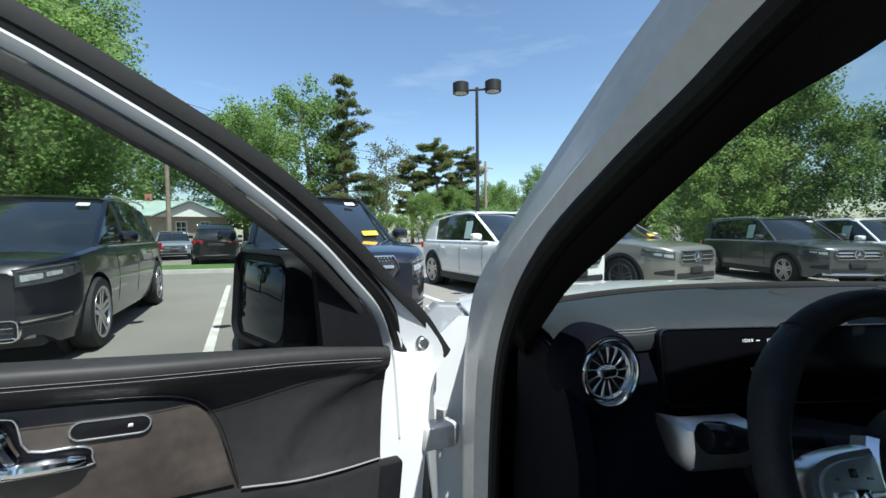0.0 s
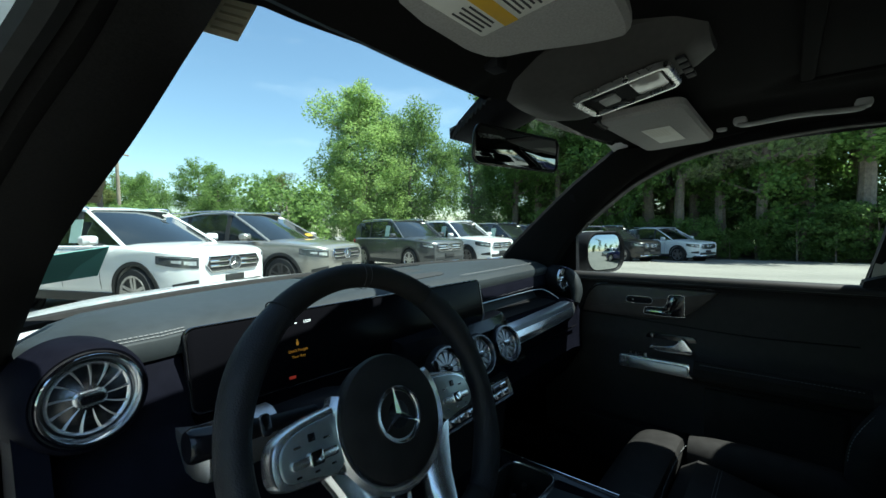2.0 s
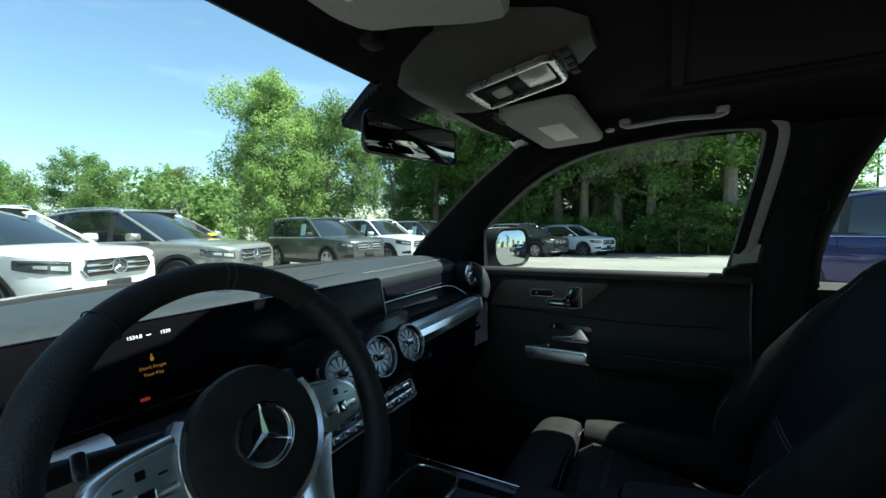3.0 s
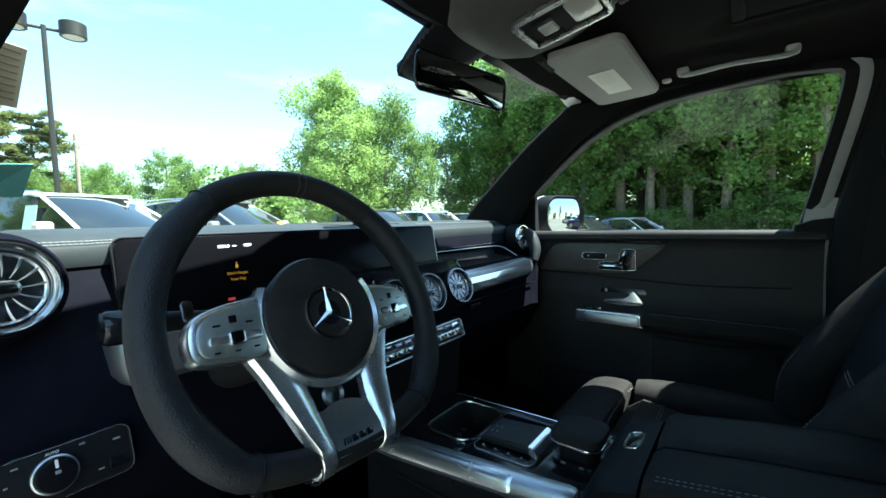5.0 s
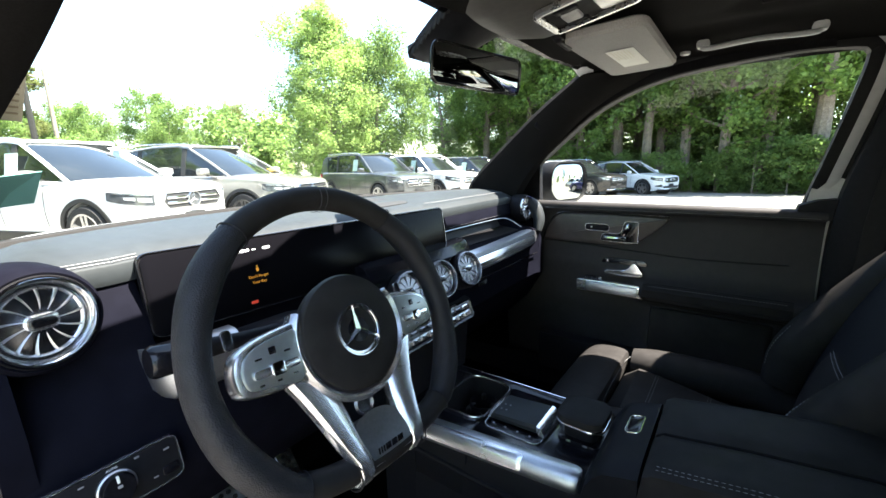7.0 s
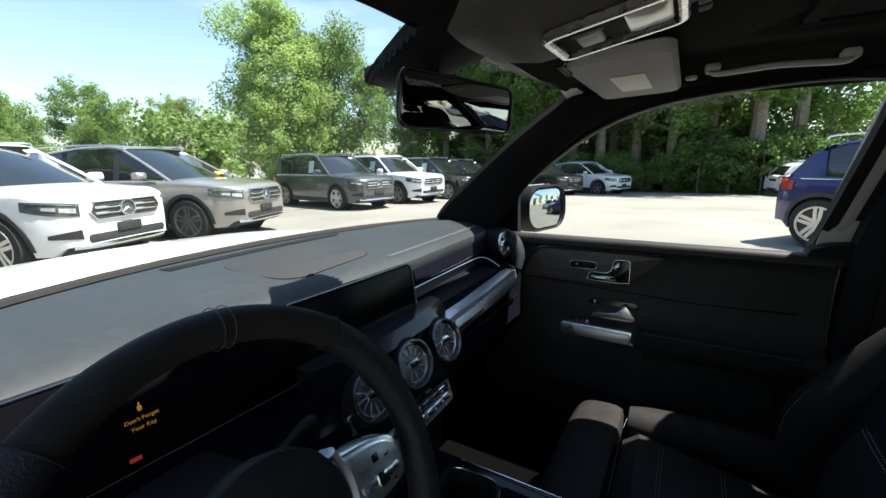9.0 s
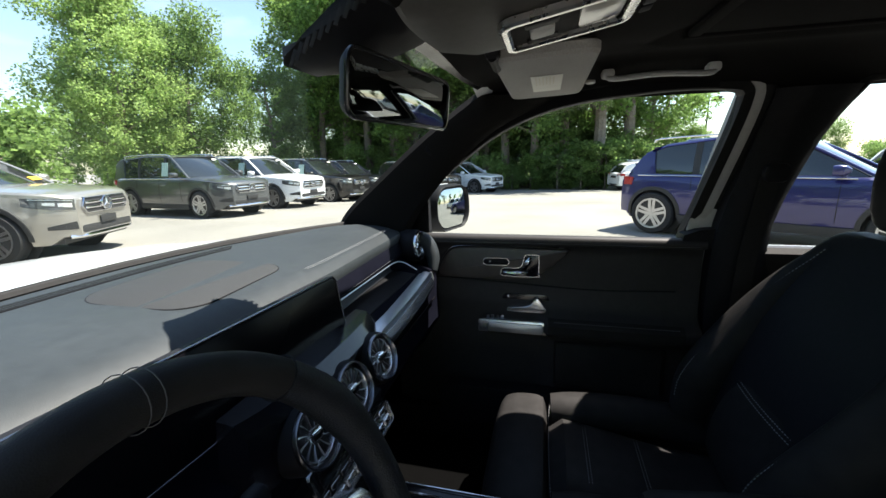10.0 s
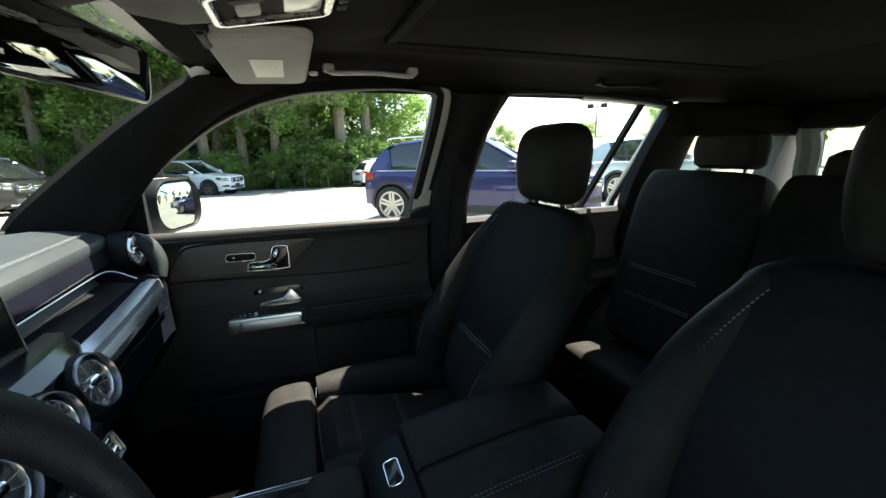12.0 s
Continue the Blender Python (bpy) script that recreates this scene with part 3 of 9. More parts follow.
part("scuttle", bm, PLASTIC, car)
for sgn in (-1, 1):
    bm = bmesh.new()
    rings = []
    for y, w, zt in ((0.64 if sgn > 0 else 0.77, 0.90, 1.0), (0.80, 0.91, 0.985), (1.2, 0.915, 0.95), (1.6, 0.90, 0.90), (1.82, 0.84, 0.84)):
        rings.append([V(sgn * q[0], y, q[1]) for q in ((0.70, zt - 0.01), (w - 0.07, zt), (w - 0.015, zt - 0.05), (w, zt - 0.20), (w - 0.01, 0.45), (0.70, 0.45))])
    loft(bm, rings)
    part("front_wing", bm, WHITEPAINT, car)
    bm = bmesh.new()
    lathe(bm, [(0.20, -0.10), (0.33, -0.10), (0.355, -0.06), (0.36, 0), (0.355, 0.06), (0.33, 0.10), (0.20, 0.10)], 40, facing((sgn * 0.80, 1.32, 0.36), (sgn, 0, 0)))
    part("tyre", bm, RUBBER, car)
    bm = bmesh.new()
    lathe(bm, [(0.20, -0.10), (0.33, -0.10), (0.355, -0.06), (0.36, 0), (0.355, 0.06), (0.33, 0.10), (0.20, 0.10)], 40, facing((sgn * 0.80, -1.5, 0.36), (sgn, 0, 0)))
    part("tyre", bm, RUBBER, car)

bm = bmesh.new()
rings = []
for x in np.linspace(-0.86, 0.86, 13):
    d = 0.16 * (abs(x) / 0.86) ** 3
    rings.append([V(x, 1.70 - d, 0.86), V(x, 1.88 - d, 0.86), V(x, 1.95 - d, 0.72), V(x, 1.97 - d, 0.45), V(x, 1.92 - d, 0.26), V(x, 1.70 - d, 0.24)])
loft(bm, rings)
part("front_bumper", bm, WHITEPAINT, car)
bm = bmesh.new()
box(bm, (0, 1.962, 0.66), (0.92, 0.05, 0.22), 0.03)
part("front_grille", bm, PIANO, car)
for sgn in (-1, 1):
    bm = bmesh.new()
    loft(bm, [[V(sgn * 0.69, y, 1.50), V(sgn * 0.745, y, 1.475), V(sgn * 0.745, y, 1.445), V(sgn * 0.69, y, 1.455)] for y in np.linspace(-0.60, -2.30, 8)])
    part("roof_side", bm, WHITEPAINT, car)


# ---- doors ----
def dtumble(z):
    return 0.835 - 0.345 * max(0.0, z - 1.02)


def door(sgn, m, label, mirror_label):
    """A front door in its closed place on the side sgn, then moved by m."""
    th = thing("driver_door" if sgn < 0 else "passenger_door", label, "car door")

    def P(x, y, z):
        return m @ V(sgn * x, y, z)

    def done(name, bm, material, parent=th, label="", **k):
        bmesh.ops.transform(bm, matrix=m @ Matrix.Diagonal((sgn, 1, 1, 1)), verts=bm.verts)
        return part(name, bm, material, parent, label, **k)
    # inner trim: one padded sheet, profile from the sill down
    ys = np.linspace(0.478 if sgn < 0 else 0.545, -0.545, 72)
    prof = [(0.835, 1.005), (0.80, 1.016), (0.775, 1.018), (0.762, 1.008), (0.762, 0.990), (0.786, 0.978), (0.789, 0.90), (0.786, 0.84), (0.778, 0.79),
            (0.762, 0.762), (0.728, 0.745), (0.718, 0.725), (0.722, 0.70), (0.748, 0.685), (0.765, 0.66), (0.77, 0.56), (0.755, 0.48), (0.745, 0.40), (0.76, 0.34), (0.80, 0.32)]
    if sgn < 0:
        prof[3:7] = [(0.764, 1.010), (0.762, 0.996), (0.769, 0.981), (0.781, 0.966), (0.787, 0.94), (0.789, 0.90)]
    prof = [(p.x, p.y) for p in cat([(x, z, 0) for x, z in prof], 3)]
    fold = cat([(0.50, 0.990, 0), (0.42, 0.950, 0), (0.36, 0.915, 0), (0.318, 0.872, 0), (0.302, 0.835, 0), (0.30, 0.79, 0)], 4)

    def crease(y):
        s = max(0, min(1, (y - 0.06) / 0.38))
        return 0.024 * s * s * (3 - 2 * s) - 0.014

    def scoop(y, z):
        # soft hollow on the hinge side of a fold in the padding
        if sgn > 0 or y < 0.24 or z > 0.99 or z < 0.795:
            return 0.0
        i = min(range(len(fold)), key=lambda j: (fold[j].x - y) ** 2 + (fold[j].y - z) ** 2)
        a, b = fold[max(0, i - 1)], fold[min(len(fold) - 1, i + 1)]
        t = (b - a).normalized()
        d = (y - fold[i].x) * -t.y + (z - fold[i].y) * t.x
        e = math.hypot(fold[i].x - y, fold[i].y - z)
        e = e if d > 0 else -e
        return 0.011 * (1 / (1 + math.exp(-e / 0.006))) * math.exp(-max(0, e) / 0.07) - 0.005 * math.exp(-(e / 0.03) ** 2)
    bm = bmesh.new()
    rows = []
    for y in ys:
        k = max(0, min(1, (-0.03 - y) / 0.10))       # armrest fades towards the hinge
        k = k * k * (3 - 2 * k)
        e = max(0, (y - 0.30) / 0.26)
        row = []
        for x, z in prof:
            if z < 0.80:
                x = x * k + (0.778 + (0.01 if z < 0.6 else 0)) * (1 - k)
            if sgn < 0 and z > 0.955 and x < 0.80:
                x += crease(y) * min(1, (z - 0.955) / 0.03)
            row.append(V(x + 0.012 * e ** 1.5 + scoop(y, z), y, z - (0.012 * e if z > 0.9 else 0)))
        rows.append(row)
    slab(bm, rows, -0.02)
    done("trim_panel", bm, DOORTRIM, label="dark grey leather-look door trim")
    # painted shell behind the trim
    bm = bmesh.new()
    rings = []
    for y in np.linspace(0.60, -0.56, 10):
        rings.append([V(0.818, y, 0.985), V(0.855, y, 0.99), V(0.90, y, 0.90), V(0.915, y, 0.70), V(0.905, y, 0.45), V(0.87, y, 0.31), V(0.818, y, 0.31)])
    loft(bm, rings)
    done("shell", bm, WHITEPAINT, label="white painted door shell")
    # window frame: painted, with an inner and an outer seal
    fr = cat([(0, 0.545, 0.99), (0, 0.40, 1.115), (0, 0.22, 1.26), (0, 0.06, 1.367), (0, -0.12, 1.43), (0, -0.36, 1.454), (0, -0.52, 1.452), (0, -0.58, 1.432),
              (0, -0.592, 1.37), (0, -0.553, 1.15), (0, -0.522, 1.0)], 5)
    fo = fr
    if sgn < 0:
        rest = [(0, 0.101, 1.326), (0, -0.12, 1.408), (0, -0.36, 1.432), (0, -0.52, 1.43), (0, -0.575, 1.415), (0, -0.585, 1.36), (0, -0.555, 1.15), (0, -0.545, 1.0)]
        fr = cat([(0, 0.535, 0.815), (0, 0.517, 0.921), (0, 0.50, 1.0), (0, 0.458, 1.076), (0, 0.388, 1.141), (0, 0.316, 1.201), (0, 0.211, 1.268)] + rest, 5)
        fo = cat([(0, 0.648, 0.975), (0, 0.585, 1.045), (0, 0.495, 1.115), (0, 0.37, 1.21), (0, 0.25, 1.29), (0, 0.101, 1.358), (0, -0.12, 1.435), (0, -0.36, 1.462), (0, -0.54, 1.46), (0, -0.61, 1.435), (0, -0.62, 1.36), (0, -0.59, 1.15), (0, -0.58, 1.0)], 5)
        fs = cat([(0, 0.588, 0.31), (0, 0.588, 0.67), (0, 0.557, 0.893), (0, 0.535, 0.99), (0, 0.483, 1.081), (0, 0.407, 1.152), (0, 0.311, 1.224), (0, 0.21, 1.288), (0, 0.101, 1.345), (0, -0.12, 1.42), (0, -0.36, 1.445), (0, -0.54, 1.44)], 5)
        bm = bmesh.new()
        tube(bm, [V(dtumble(p.z) + 0.006, p.y, p.z) for p in fs], 0.0145, 8)
        done("shut_seal", bm, RUBBER)
        bm = bmesh.new()
        box(bm, (0.806, 0.506, 0.545), (0.03, 0.054, 0.47), 0.006)
        done("trim_end", bm, PLASTIC)
        a = cat([(0.825, 0.585, 0.31), (0.825, 0.585, 0.67), (0.825, 0.553, 0.893), (0.825, 0.53, 0.99), (0.808, 0.478, 1.081), (0.786, 0.40, 1.152), (0.77, 0.33, 1.20)], 4)
        b = cat([(0.825, 0.607, 0.31), (0.825, 0.607, 0.67), (0.825, 0.607, 0.90), (0.825, 0.635, 0.975), (0.814, 0.575, 1.05), (0.80, 0.485, 1.12), (0.775, 0.37, 1.205)], 4)
        bm = bmesh.new()
        slab(bm, [[p + V(0.004, 0, 0), q + V(0.004, 0, 0)] for p, q in zip(a, b)], 0.02)
        done("hinge_flange", bm, WHITEPAINT, label="white painted flange with a bolt")

    def ribbon(inn, out, xa, xb, fr=fr, bulge=0.0):
        bm = bmesh.new()
        rings = []
        for i, p in enumerate(fr):
            t = (fr[min(i + 1, len(fr) - 1)] - fr[max(i - 1, 0)]).normalized()
            nrm = V(0, t.z, -t.y)
            x = dtumble(p.z)
            rings.append([V(x + xa, p.y, p.z) + nrm * inn, V(x + xb, p.y, p.z) + nrm * inn, V(x + xb, p.y, p.z) + nrm * (inn + out) * 0.5, V(x + xb - 0.006, p.y, p.z) + nrm * out, V(x + xa + 0.006 + bulge * 0.5, p.y, p.z) + nrm * out, V(x + xa - bulge, p.y, p.z) + nrm * (inn + out) * 0.5])
        loft(bm, rings)
        return bm
    # passenger frame takes the shade-darkened jamb white, the driver's the full white
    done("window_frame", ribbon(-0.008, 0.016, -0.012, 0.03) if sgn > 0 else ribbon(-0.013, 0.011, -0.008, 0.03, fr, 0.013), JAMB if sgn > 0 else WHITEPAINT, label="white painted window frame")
    if sgn > 0:
        done("frame_cover", ribbon(-0.032, 0.034, -0.021, -0.006, [p for p in fr if p.y > -0.50]), WELLBLACK, label="black inner cover of the window frame")
    done("outer_seal", ribbon(0.016, 0.046, -0.004, 0.035) if sgn > 0 else ribbon(-0.012, 0.012, -0.006, 0.035, fo), RUBBER)
    fu = fr if sgn > 0 else [p for p in fr if p.z > 1.012 or p.y < 0]
    done("glass_run", ribbon(-0.034, -0.006, -0.014, 0.035, fu) if sgn > 0 else ribbon(-0.036, -0.018, -0.018, 0.035, fu), RUBBER)
    bm = bmesh.new()
    tube(bm, [V(dtumble(p.z) - 0.022, p.y, p.z + 0.004) for p in fu if sgn < 0 or (p.y > -0.53 and (p.y > 0 or p.z > 1.2))], 0.010 if sgn > 0 else 0.006, 8)
    if sgn > 0:
        done("inner_seal", bm, RUBBER)
    if sgn > 0:
        bm = bmesh.new()
        tube(bm, cat([(0.79, 0.535, 1.0), (0.785, 0.562, 0.94), (0.785, 0.565, 0.80), (0.785, 0.565, 0.55), (0.785, 0.54, 0.36)], 5), 0.011, 8)
        done("shut_seal", bm, RUBBER)
    # glass
    bm = bmesh.new()
    top = [V(dtumble(p.z) + 0.004, p.y, p.z) for p in fr if p.y > -0.56 and p.y < 0.335]
    top = top[:30]
    strip(bm, [V(0.842, p.y, 1.0) for p in top], top, 0.004, 4)
    pane = done("window_pane", bm, GLASS)
    pane.visible_shadow = False
    # sail panel at the foot of the pillar
    bm = bmesh.new()
    o = [(0.352, 1.008), (0.470, 1.004), (0.452, 1.05), (0.42, 1.09), (0.371, 1.139), (0.317, 1.19), (0.33, 1.12)] if sgn < 0 else [(0.30, 1.005), (0.56, 0.985), (0.50, 1.035), (0.42, 1.105), (0.325, 1.185), (0.30, 1.20)]
    loft(bm, [[V(x, y, z) for y, z in o] for x in (0.79, 0.797)] + [[V(0.825 - 0.1 * max(0, z - 1.02), y, z) for y, z in o]])
    done("sail_panel", bm, PLASTIC, label="black corner panel beside the mirror")
    # wood-look insert with seat switches
    bm = bmesh.new()
    o = [(0.27, 0.868), (0.255, 0.915), (0.225, 0.957), (0.18, 0.972), (0.0, 0.974), (-0.14, 0.972), (-0.16, 0.966), (-0.12, 0.925), (-0.07, 0.887), (0.0, 0.868)]
    if sgn < 0:
        o = [(0.225, 0.812), (0.20, 0.89), (0.175, 0.932), (0.13, 0.955), (0.0, 0.962), (-0.20, 0.962), (-0.24, 0.955), (-0.22, 0.87), (-0.16, 0.83), (0.0, 0.813)]
    oc = [(-p.x, p.y) for p in cat([(*q, 0) for q in o + [o[0]]], 3)[:-1]]
    inv = [(x, y) for x, y in oc]
    M0 = Matrix.Translation((0.787, 0, 0)) @ Matrix(((0, 0, -1), (-1, 0, 0), (0, 1, 0))).to_4x4()
    area = sum(inv[i - 1][0] * inv[i][1] - inv[i][0] * inv[i - 1][1] for i in range(len(inv)))
    if area < 0:
        inv = inv[::-1]
    prism(bm, inv, 0.011, M0, 0.004)
    done("trim_insert", bm, WOODTRIM, label="dark open-pore wood trim insert")
    bm = bmesh.new()
    if sgn < 0:
        tube(bm, cat([(0.777, 0.231, 0.812), (0.777, 0.205, 0.893), (0.777, 0.179, 0.937), (0.776, 0.133, 0.961), (0.775, 0.0, 0.968), (0.775, -0.2, 0.968)], 4), 0.0009, 6)
    else:
        tube(bm, cat([(0.777, 0.275, 0.865), (0.777, 0.26, 0.92), (0.776, 0.228, 0.964), (0.775, 0.18, 0.979), (0.775, 0.0, 0.981), (0.775, -0.14, 0.979), (0.776, -0.168, 0.972)], 4), 0.0016, 6)
    done("light_line", bm, DARKSAT if sgn > 0 else PIANO)
    def plate(cy, cz, w, h, r, d, material, name, x=0.776, label="", par=th, ring=None):
        bm = bmesh.new()
        M = Matrix.Translation((x, cy, cz)) @ Matrix(((0, 0, -1), (-1, 0, 0), (0, 1, 0))).to_4x4()
        if ring:
            ringprism(bm, rrect(w, h, r), ring, d, M)
        else:
            prism(bm, rrect(w, h, r), d, M, min(0.0015, d * 0.4))
        return done(name, bm, material, par, label)
    plate(0.068, 0.928, 0.084, 0.023, 0.0115, 0.003, PLASTIC, "memory_switch")
    plate(0.068, 0.928, 0.088, 0.027, 0.0135, 0.004, SATIN, "switch_surround", ring=0.003)
    plate(0.088, 0.928, 0.006, 0.005, 0.001, 0.004, WHITEMARK, "lock_mark")
    # seat-shaped switch: recess, base bar and backrest bar
    bm = bmesh.new()
    M = Matrix.Translation((0.776, 0.0, 0.0)) @ Matrix(((0, 0, -1), (-1, 0, 0), (0, 1, 0))).to_4x4()
    so = [(-0.062, 0.893), (-0.055, 0.880), (0.055, 0.880), (0.062, 0.893), (0.062, 0.945), (0.055, 0.955), (0.022, 0.955), (0.012, 0.945), (0.0, 0.912), (-0.045, 0.910), (-0.06, 0.904)]
    so = [(p.x + 0.01, p.y) for p in cat([(*q, 0) for q in so + [so[0]]], 3)[:-1]]
    prism(bm, so, 0.002, M, 0.0006)
    done("seat_switch_panel", bm, PIANO)
    bm = bmesh.new()
    ringprism(bm, so, 0.0028, 0.004, M)
    done("switch_surround", bm, SATIN)
    bm = bmesh.new()
    tube(bm, cat([(0.768, 0.044, 0.893), (0.762, 0.02, 0.894), (0.762, -0.012, 0.894), (0.766, -0.035, 0.893)], 4), [0.004, 0.0065, 0.008, 0.008, 0.008, 0.009, 0.009, 0.009, 0.009, 0.009, 0.008, 0.008, 0.006], 10)
    done("cushion_switch", bm, CHROME)
    bm = bmesh.new()
    tube(bm, cat([(0.766, -0.022, 0.904), (0.762, -0.032, 0.925), (0.764, -0.042, 0.946)], 4), [0.007, 0.008, 0.008, 0.008, 0.0085, 0.009, 0.009, 0.008, 0.006], 10)
    done("backrest_switch", bm, CHROME)
    # door pull: recess and lever
    plate(-0.03, 0.793, 0.155, 0.052, 0.022, 0.004, PIANO, "handle_recess", x=0.784)
    if sgn < 0:
        bm = bmesh.new()
        tube(bm, cat([(0.764, 0.035, 0.786), (0.752, 0.01, 0.784), (0.75, -0.03, 0.786), (0.755, -0.070, 0.794), (0.77, -0.090, 0.802)], 5), [0.004] + [0.008] * 9 + [0.010, 0.012, 0.014, 0.016, 0.018, 0.019, 0.020, 0.020, 0.018, 0.016, 0.012], 10, flat=0.8)
        done("door_handle", bm, CHROME)
    else:
        # lever with a raised fin at its pivot
        lev = [(0.030, 0.764), (0.032, 0.772), (0.026, 0.778), (-0.02, 0.782), (-0.040, 0.785), (-0.052, 0.795), (-0.064, 0.812), (-0.071, 0.814), (-0.082, 0.800), (-0.098, 0.778), (-0.100, 0.769), (-0.092, 0.764), (-0.03, 0.762)]
        rings = []
        mid = V(0, -0.035, 0.775)
        for x, k in ((0.780, 0.9), (0.764, 1.0), (0.758, 0.985), (0.755, 0.93), (0.754, 0.80)):
            rings.append([V(x, mid.y + (y - mid.y) * (0.5 + 0.5 * k), mid.z + (z - mid.z) * k) for y, z in lev])
        bm = bmesh.new()
        loft(bm, rings[::-1])
        done("door_handle", bm, SATIN, label="satin silver release lever")
    plate(0.028, 0.806, 0.010, 0.014, 0.003, 0.003, DARKSAT, "lock_switch", x=0.78)
    # grip bar in front of the armrest
    bm = bmesh.new()
    M = Matrix.Translation((0.762, 0.008, 0.714)) @ Matrix(((0, 0, -1), (-1, 0, 0), (0, 1, 0))).to_4x4()
    prism(bm, rrect(0.235, 0.046, 0.009), 0.024, M, 0.006)
    gb = done("grip_bar", bm, SATIN if sgn > 0 else CHROME, label="chrome-edged grip bar")
    bm = bmesh.new()
    M = Matrix.Translation((0.741, 0.0, 0.713)) @ Matrix(((0, 0, -1), (-1, 0, 0), (0, 1, 0))).to_4x4()
    prism(bm, rrect(0.18, 0.034, 0.008), 0.010, M, 0.004)
    done("grip_pad", bm, BRUSHED if sgn > 0 else SATIN)
    for i in range(4):
        plate(0.045 + 0.016 * i, 0.742, 0.012, 0.009, 0.002, 0.004, PIANO if i else DARKSAT, "window_switch", x=0.765)
    if sgn > 0:
        # raised lower panel with a rounded upper edge
        bm = bmesh.new()
        rings = []
        for y in (-0.128, -0.133, -0.145, -0.30, -0.45, -0.465):
            k = 0.0 if y in (-0.128, -0.465) else 0.012
            rings.append([V(0.775, y, 0.668), V(0.768 - k, y, 0.664), V(0.7625 - k, y, 0.655), V(0.760 - k, y, 0.58), V(0.752 - k, y, 0.52), V(0.775, y, 0.51)])
        loft(bm, rings)
        done("lower_panel", bm, LEATHER)
        bm = bmesh.new()
        tube(bm, cat([(0.783, 0.33, 0.868), (0.786, 0.10, 0.858), (0.787, -0.05, 0.850), (0.787, -0.25, 0.842), (0.786, -0.48, 0.85)], 5), 0.0022, 6)
        done("trim_seam", bm, PLASTIC)
    # armrest behind the bar, storage pocket, speaker
    bm = bmesh.new()
    rings = []
    for y in np.linspace(-0.105, -0.50, 8):
        rings.append([V(0.775, y, 0.755), V(0.735, y, 0.752), V(0.716, y, 0.735), V(0.716, y, 0.71), V(0.735, y, 0.69), V(0.775, y, 0.685)])
    loft(bm, rings)
    done("armrest", bm, LEATHER)
    bm = bmesh.new()
    stitches(bm, [m0 for m0 in [V(0.722, y, 0.748) for y in np.linspace(-0.12, -0.49, 3)]])
    done("stitching", bm, THREAD, label="grey contrast stitching")
    for xs_, zs_ in ((0.7612, 0.9995), (0.7605, 0.9945)):
        bm = bmesh.new()
        tube(bm, [V(xs_ - 0.0005 + (crease(y) if sgn < 0 else 0) + 0.012 * max(0, (y - 0.30) / 0.26) ** 1.5, y, zs_ - 0.012 * max(0, (y - 0.30) / 0.26)) for y in np.linspace(0.46, -0.53, 24)], 0.00038, 5)
        done("sill_seam", bm, THREAD)
    bm = bmesh.new()
    rings = []
    for y in np.linspace(0.25, -0.42, 10):
        rings.append([V(0.762, y, 0.50), V(0.70, y, 0.505), V(0.695, y, 0.49), V(0.705, y, 0.36), V(0.765, y, 0.34)])
    loft(bm, rings)
    done("door_pocket", bm, PLASTIC)
    if sgn < 0:
        bm = bmesh.new()
        tube(bm, cat([(0.776, 0.235, 0.806), (0.776, 0.32, 0.797), (0.778, 0.40, 0.797), (0.783, 0.474, 0.800)], 5), 0.0018, 6)
        done("trim_seam", bm, THREAD)
    # end of the trim: foam block at the rear upper corner
    bm = bmesh.new()
    rings = [[V(x, y, z) for y, z in ((-0.555, 0.99), (-0.50, 0.995), (-0.478, 1.015), (-0.482, 1.03), (-0.52, 1.045), (-0.56, 1.05))] for x in (0.765, 0.77, 0.82)]
    loft(bm, rings)
    done("corner_cap", bm, PLASTIC)
    # hinge side: bolt, latch strap and hinge
    bm = bmesh.new()
    lathe(bm, [(0.001, 0.006), (0.010, 0.006), (0.012, 0.002), (0.018, 0.0015), (0.018, -0.004)], 16, facing((0.826, 0.575, 1.005), (-1, 0.1, 0)))
    done("hinge_bolt", bm, STEEL)
    for z in (0.50, 0.80):
        bm = bmesh.new()
        box(bm, (0.83, 0.635, z), (0.05, 0.09, 0.05), 0.008)
        tube(bm, [V(0.85, 0.655, z - 0.045), V(0.85, 0.655, z + 0.045)], 0.011, 12)
        done("hinge", bm, JAMB)
    # outside mirror, its housing turned a little towards the driver
    cx, cy, cz = (1.04, 0.318, 1.075) if sgn > 0 else (0.968, 0.32, 1.08)
    turn = Matrix.Translation((cx, cy, cz)) @ Matrix.Rotation(radians(-17 if sgn > 0 else -16), 4, "Z") @ Matrix.Rotation(radians(-1.5 if sgn > 0 else 2.0), 4, "X")
    shape = rrect(0.262, 0.176, 0.072, 8) if sgn > 0 else rrect(0.23, 0.19, 0.038, 8)
    bm = bmesh.new()
    loft(bm, [[turn @ V(x * sc, t, z * sc) for x, z in shape] for t, sc in ((-0.050, 0.90), (-0.060, 0.955), (-0.050, 1.0), (0.0, 1.02), (0.05, 0.97), (0.085, 0.80), (0.11, 0.45), (0.118, 0.1))])
    mh = done("mirror_housing", bm, PLASTIC, label=mirror_label)
    bm = bmesh.new()
    loft(bm, [[turn @ V(x * sc, t, z * sc) for x, z in shape] for t, sc in ((0.01, 1.035), (0.05, 0.99), (0.085, 0.82), (0.112, 0.47), (0.121, 0.12))])
    done("mirror_cap", bm, WHITEPAINT if sgn > 0 else PLASTIC)
    bm = bmesh.new()
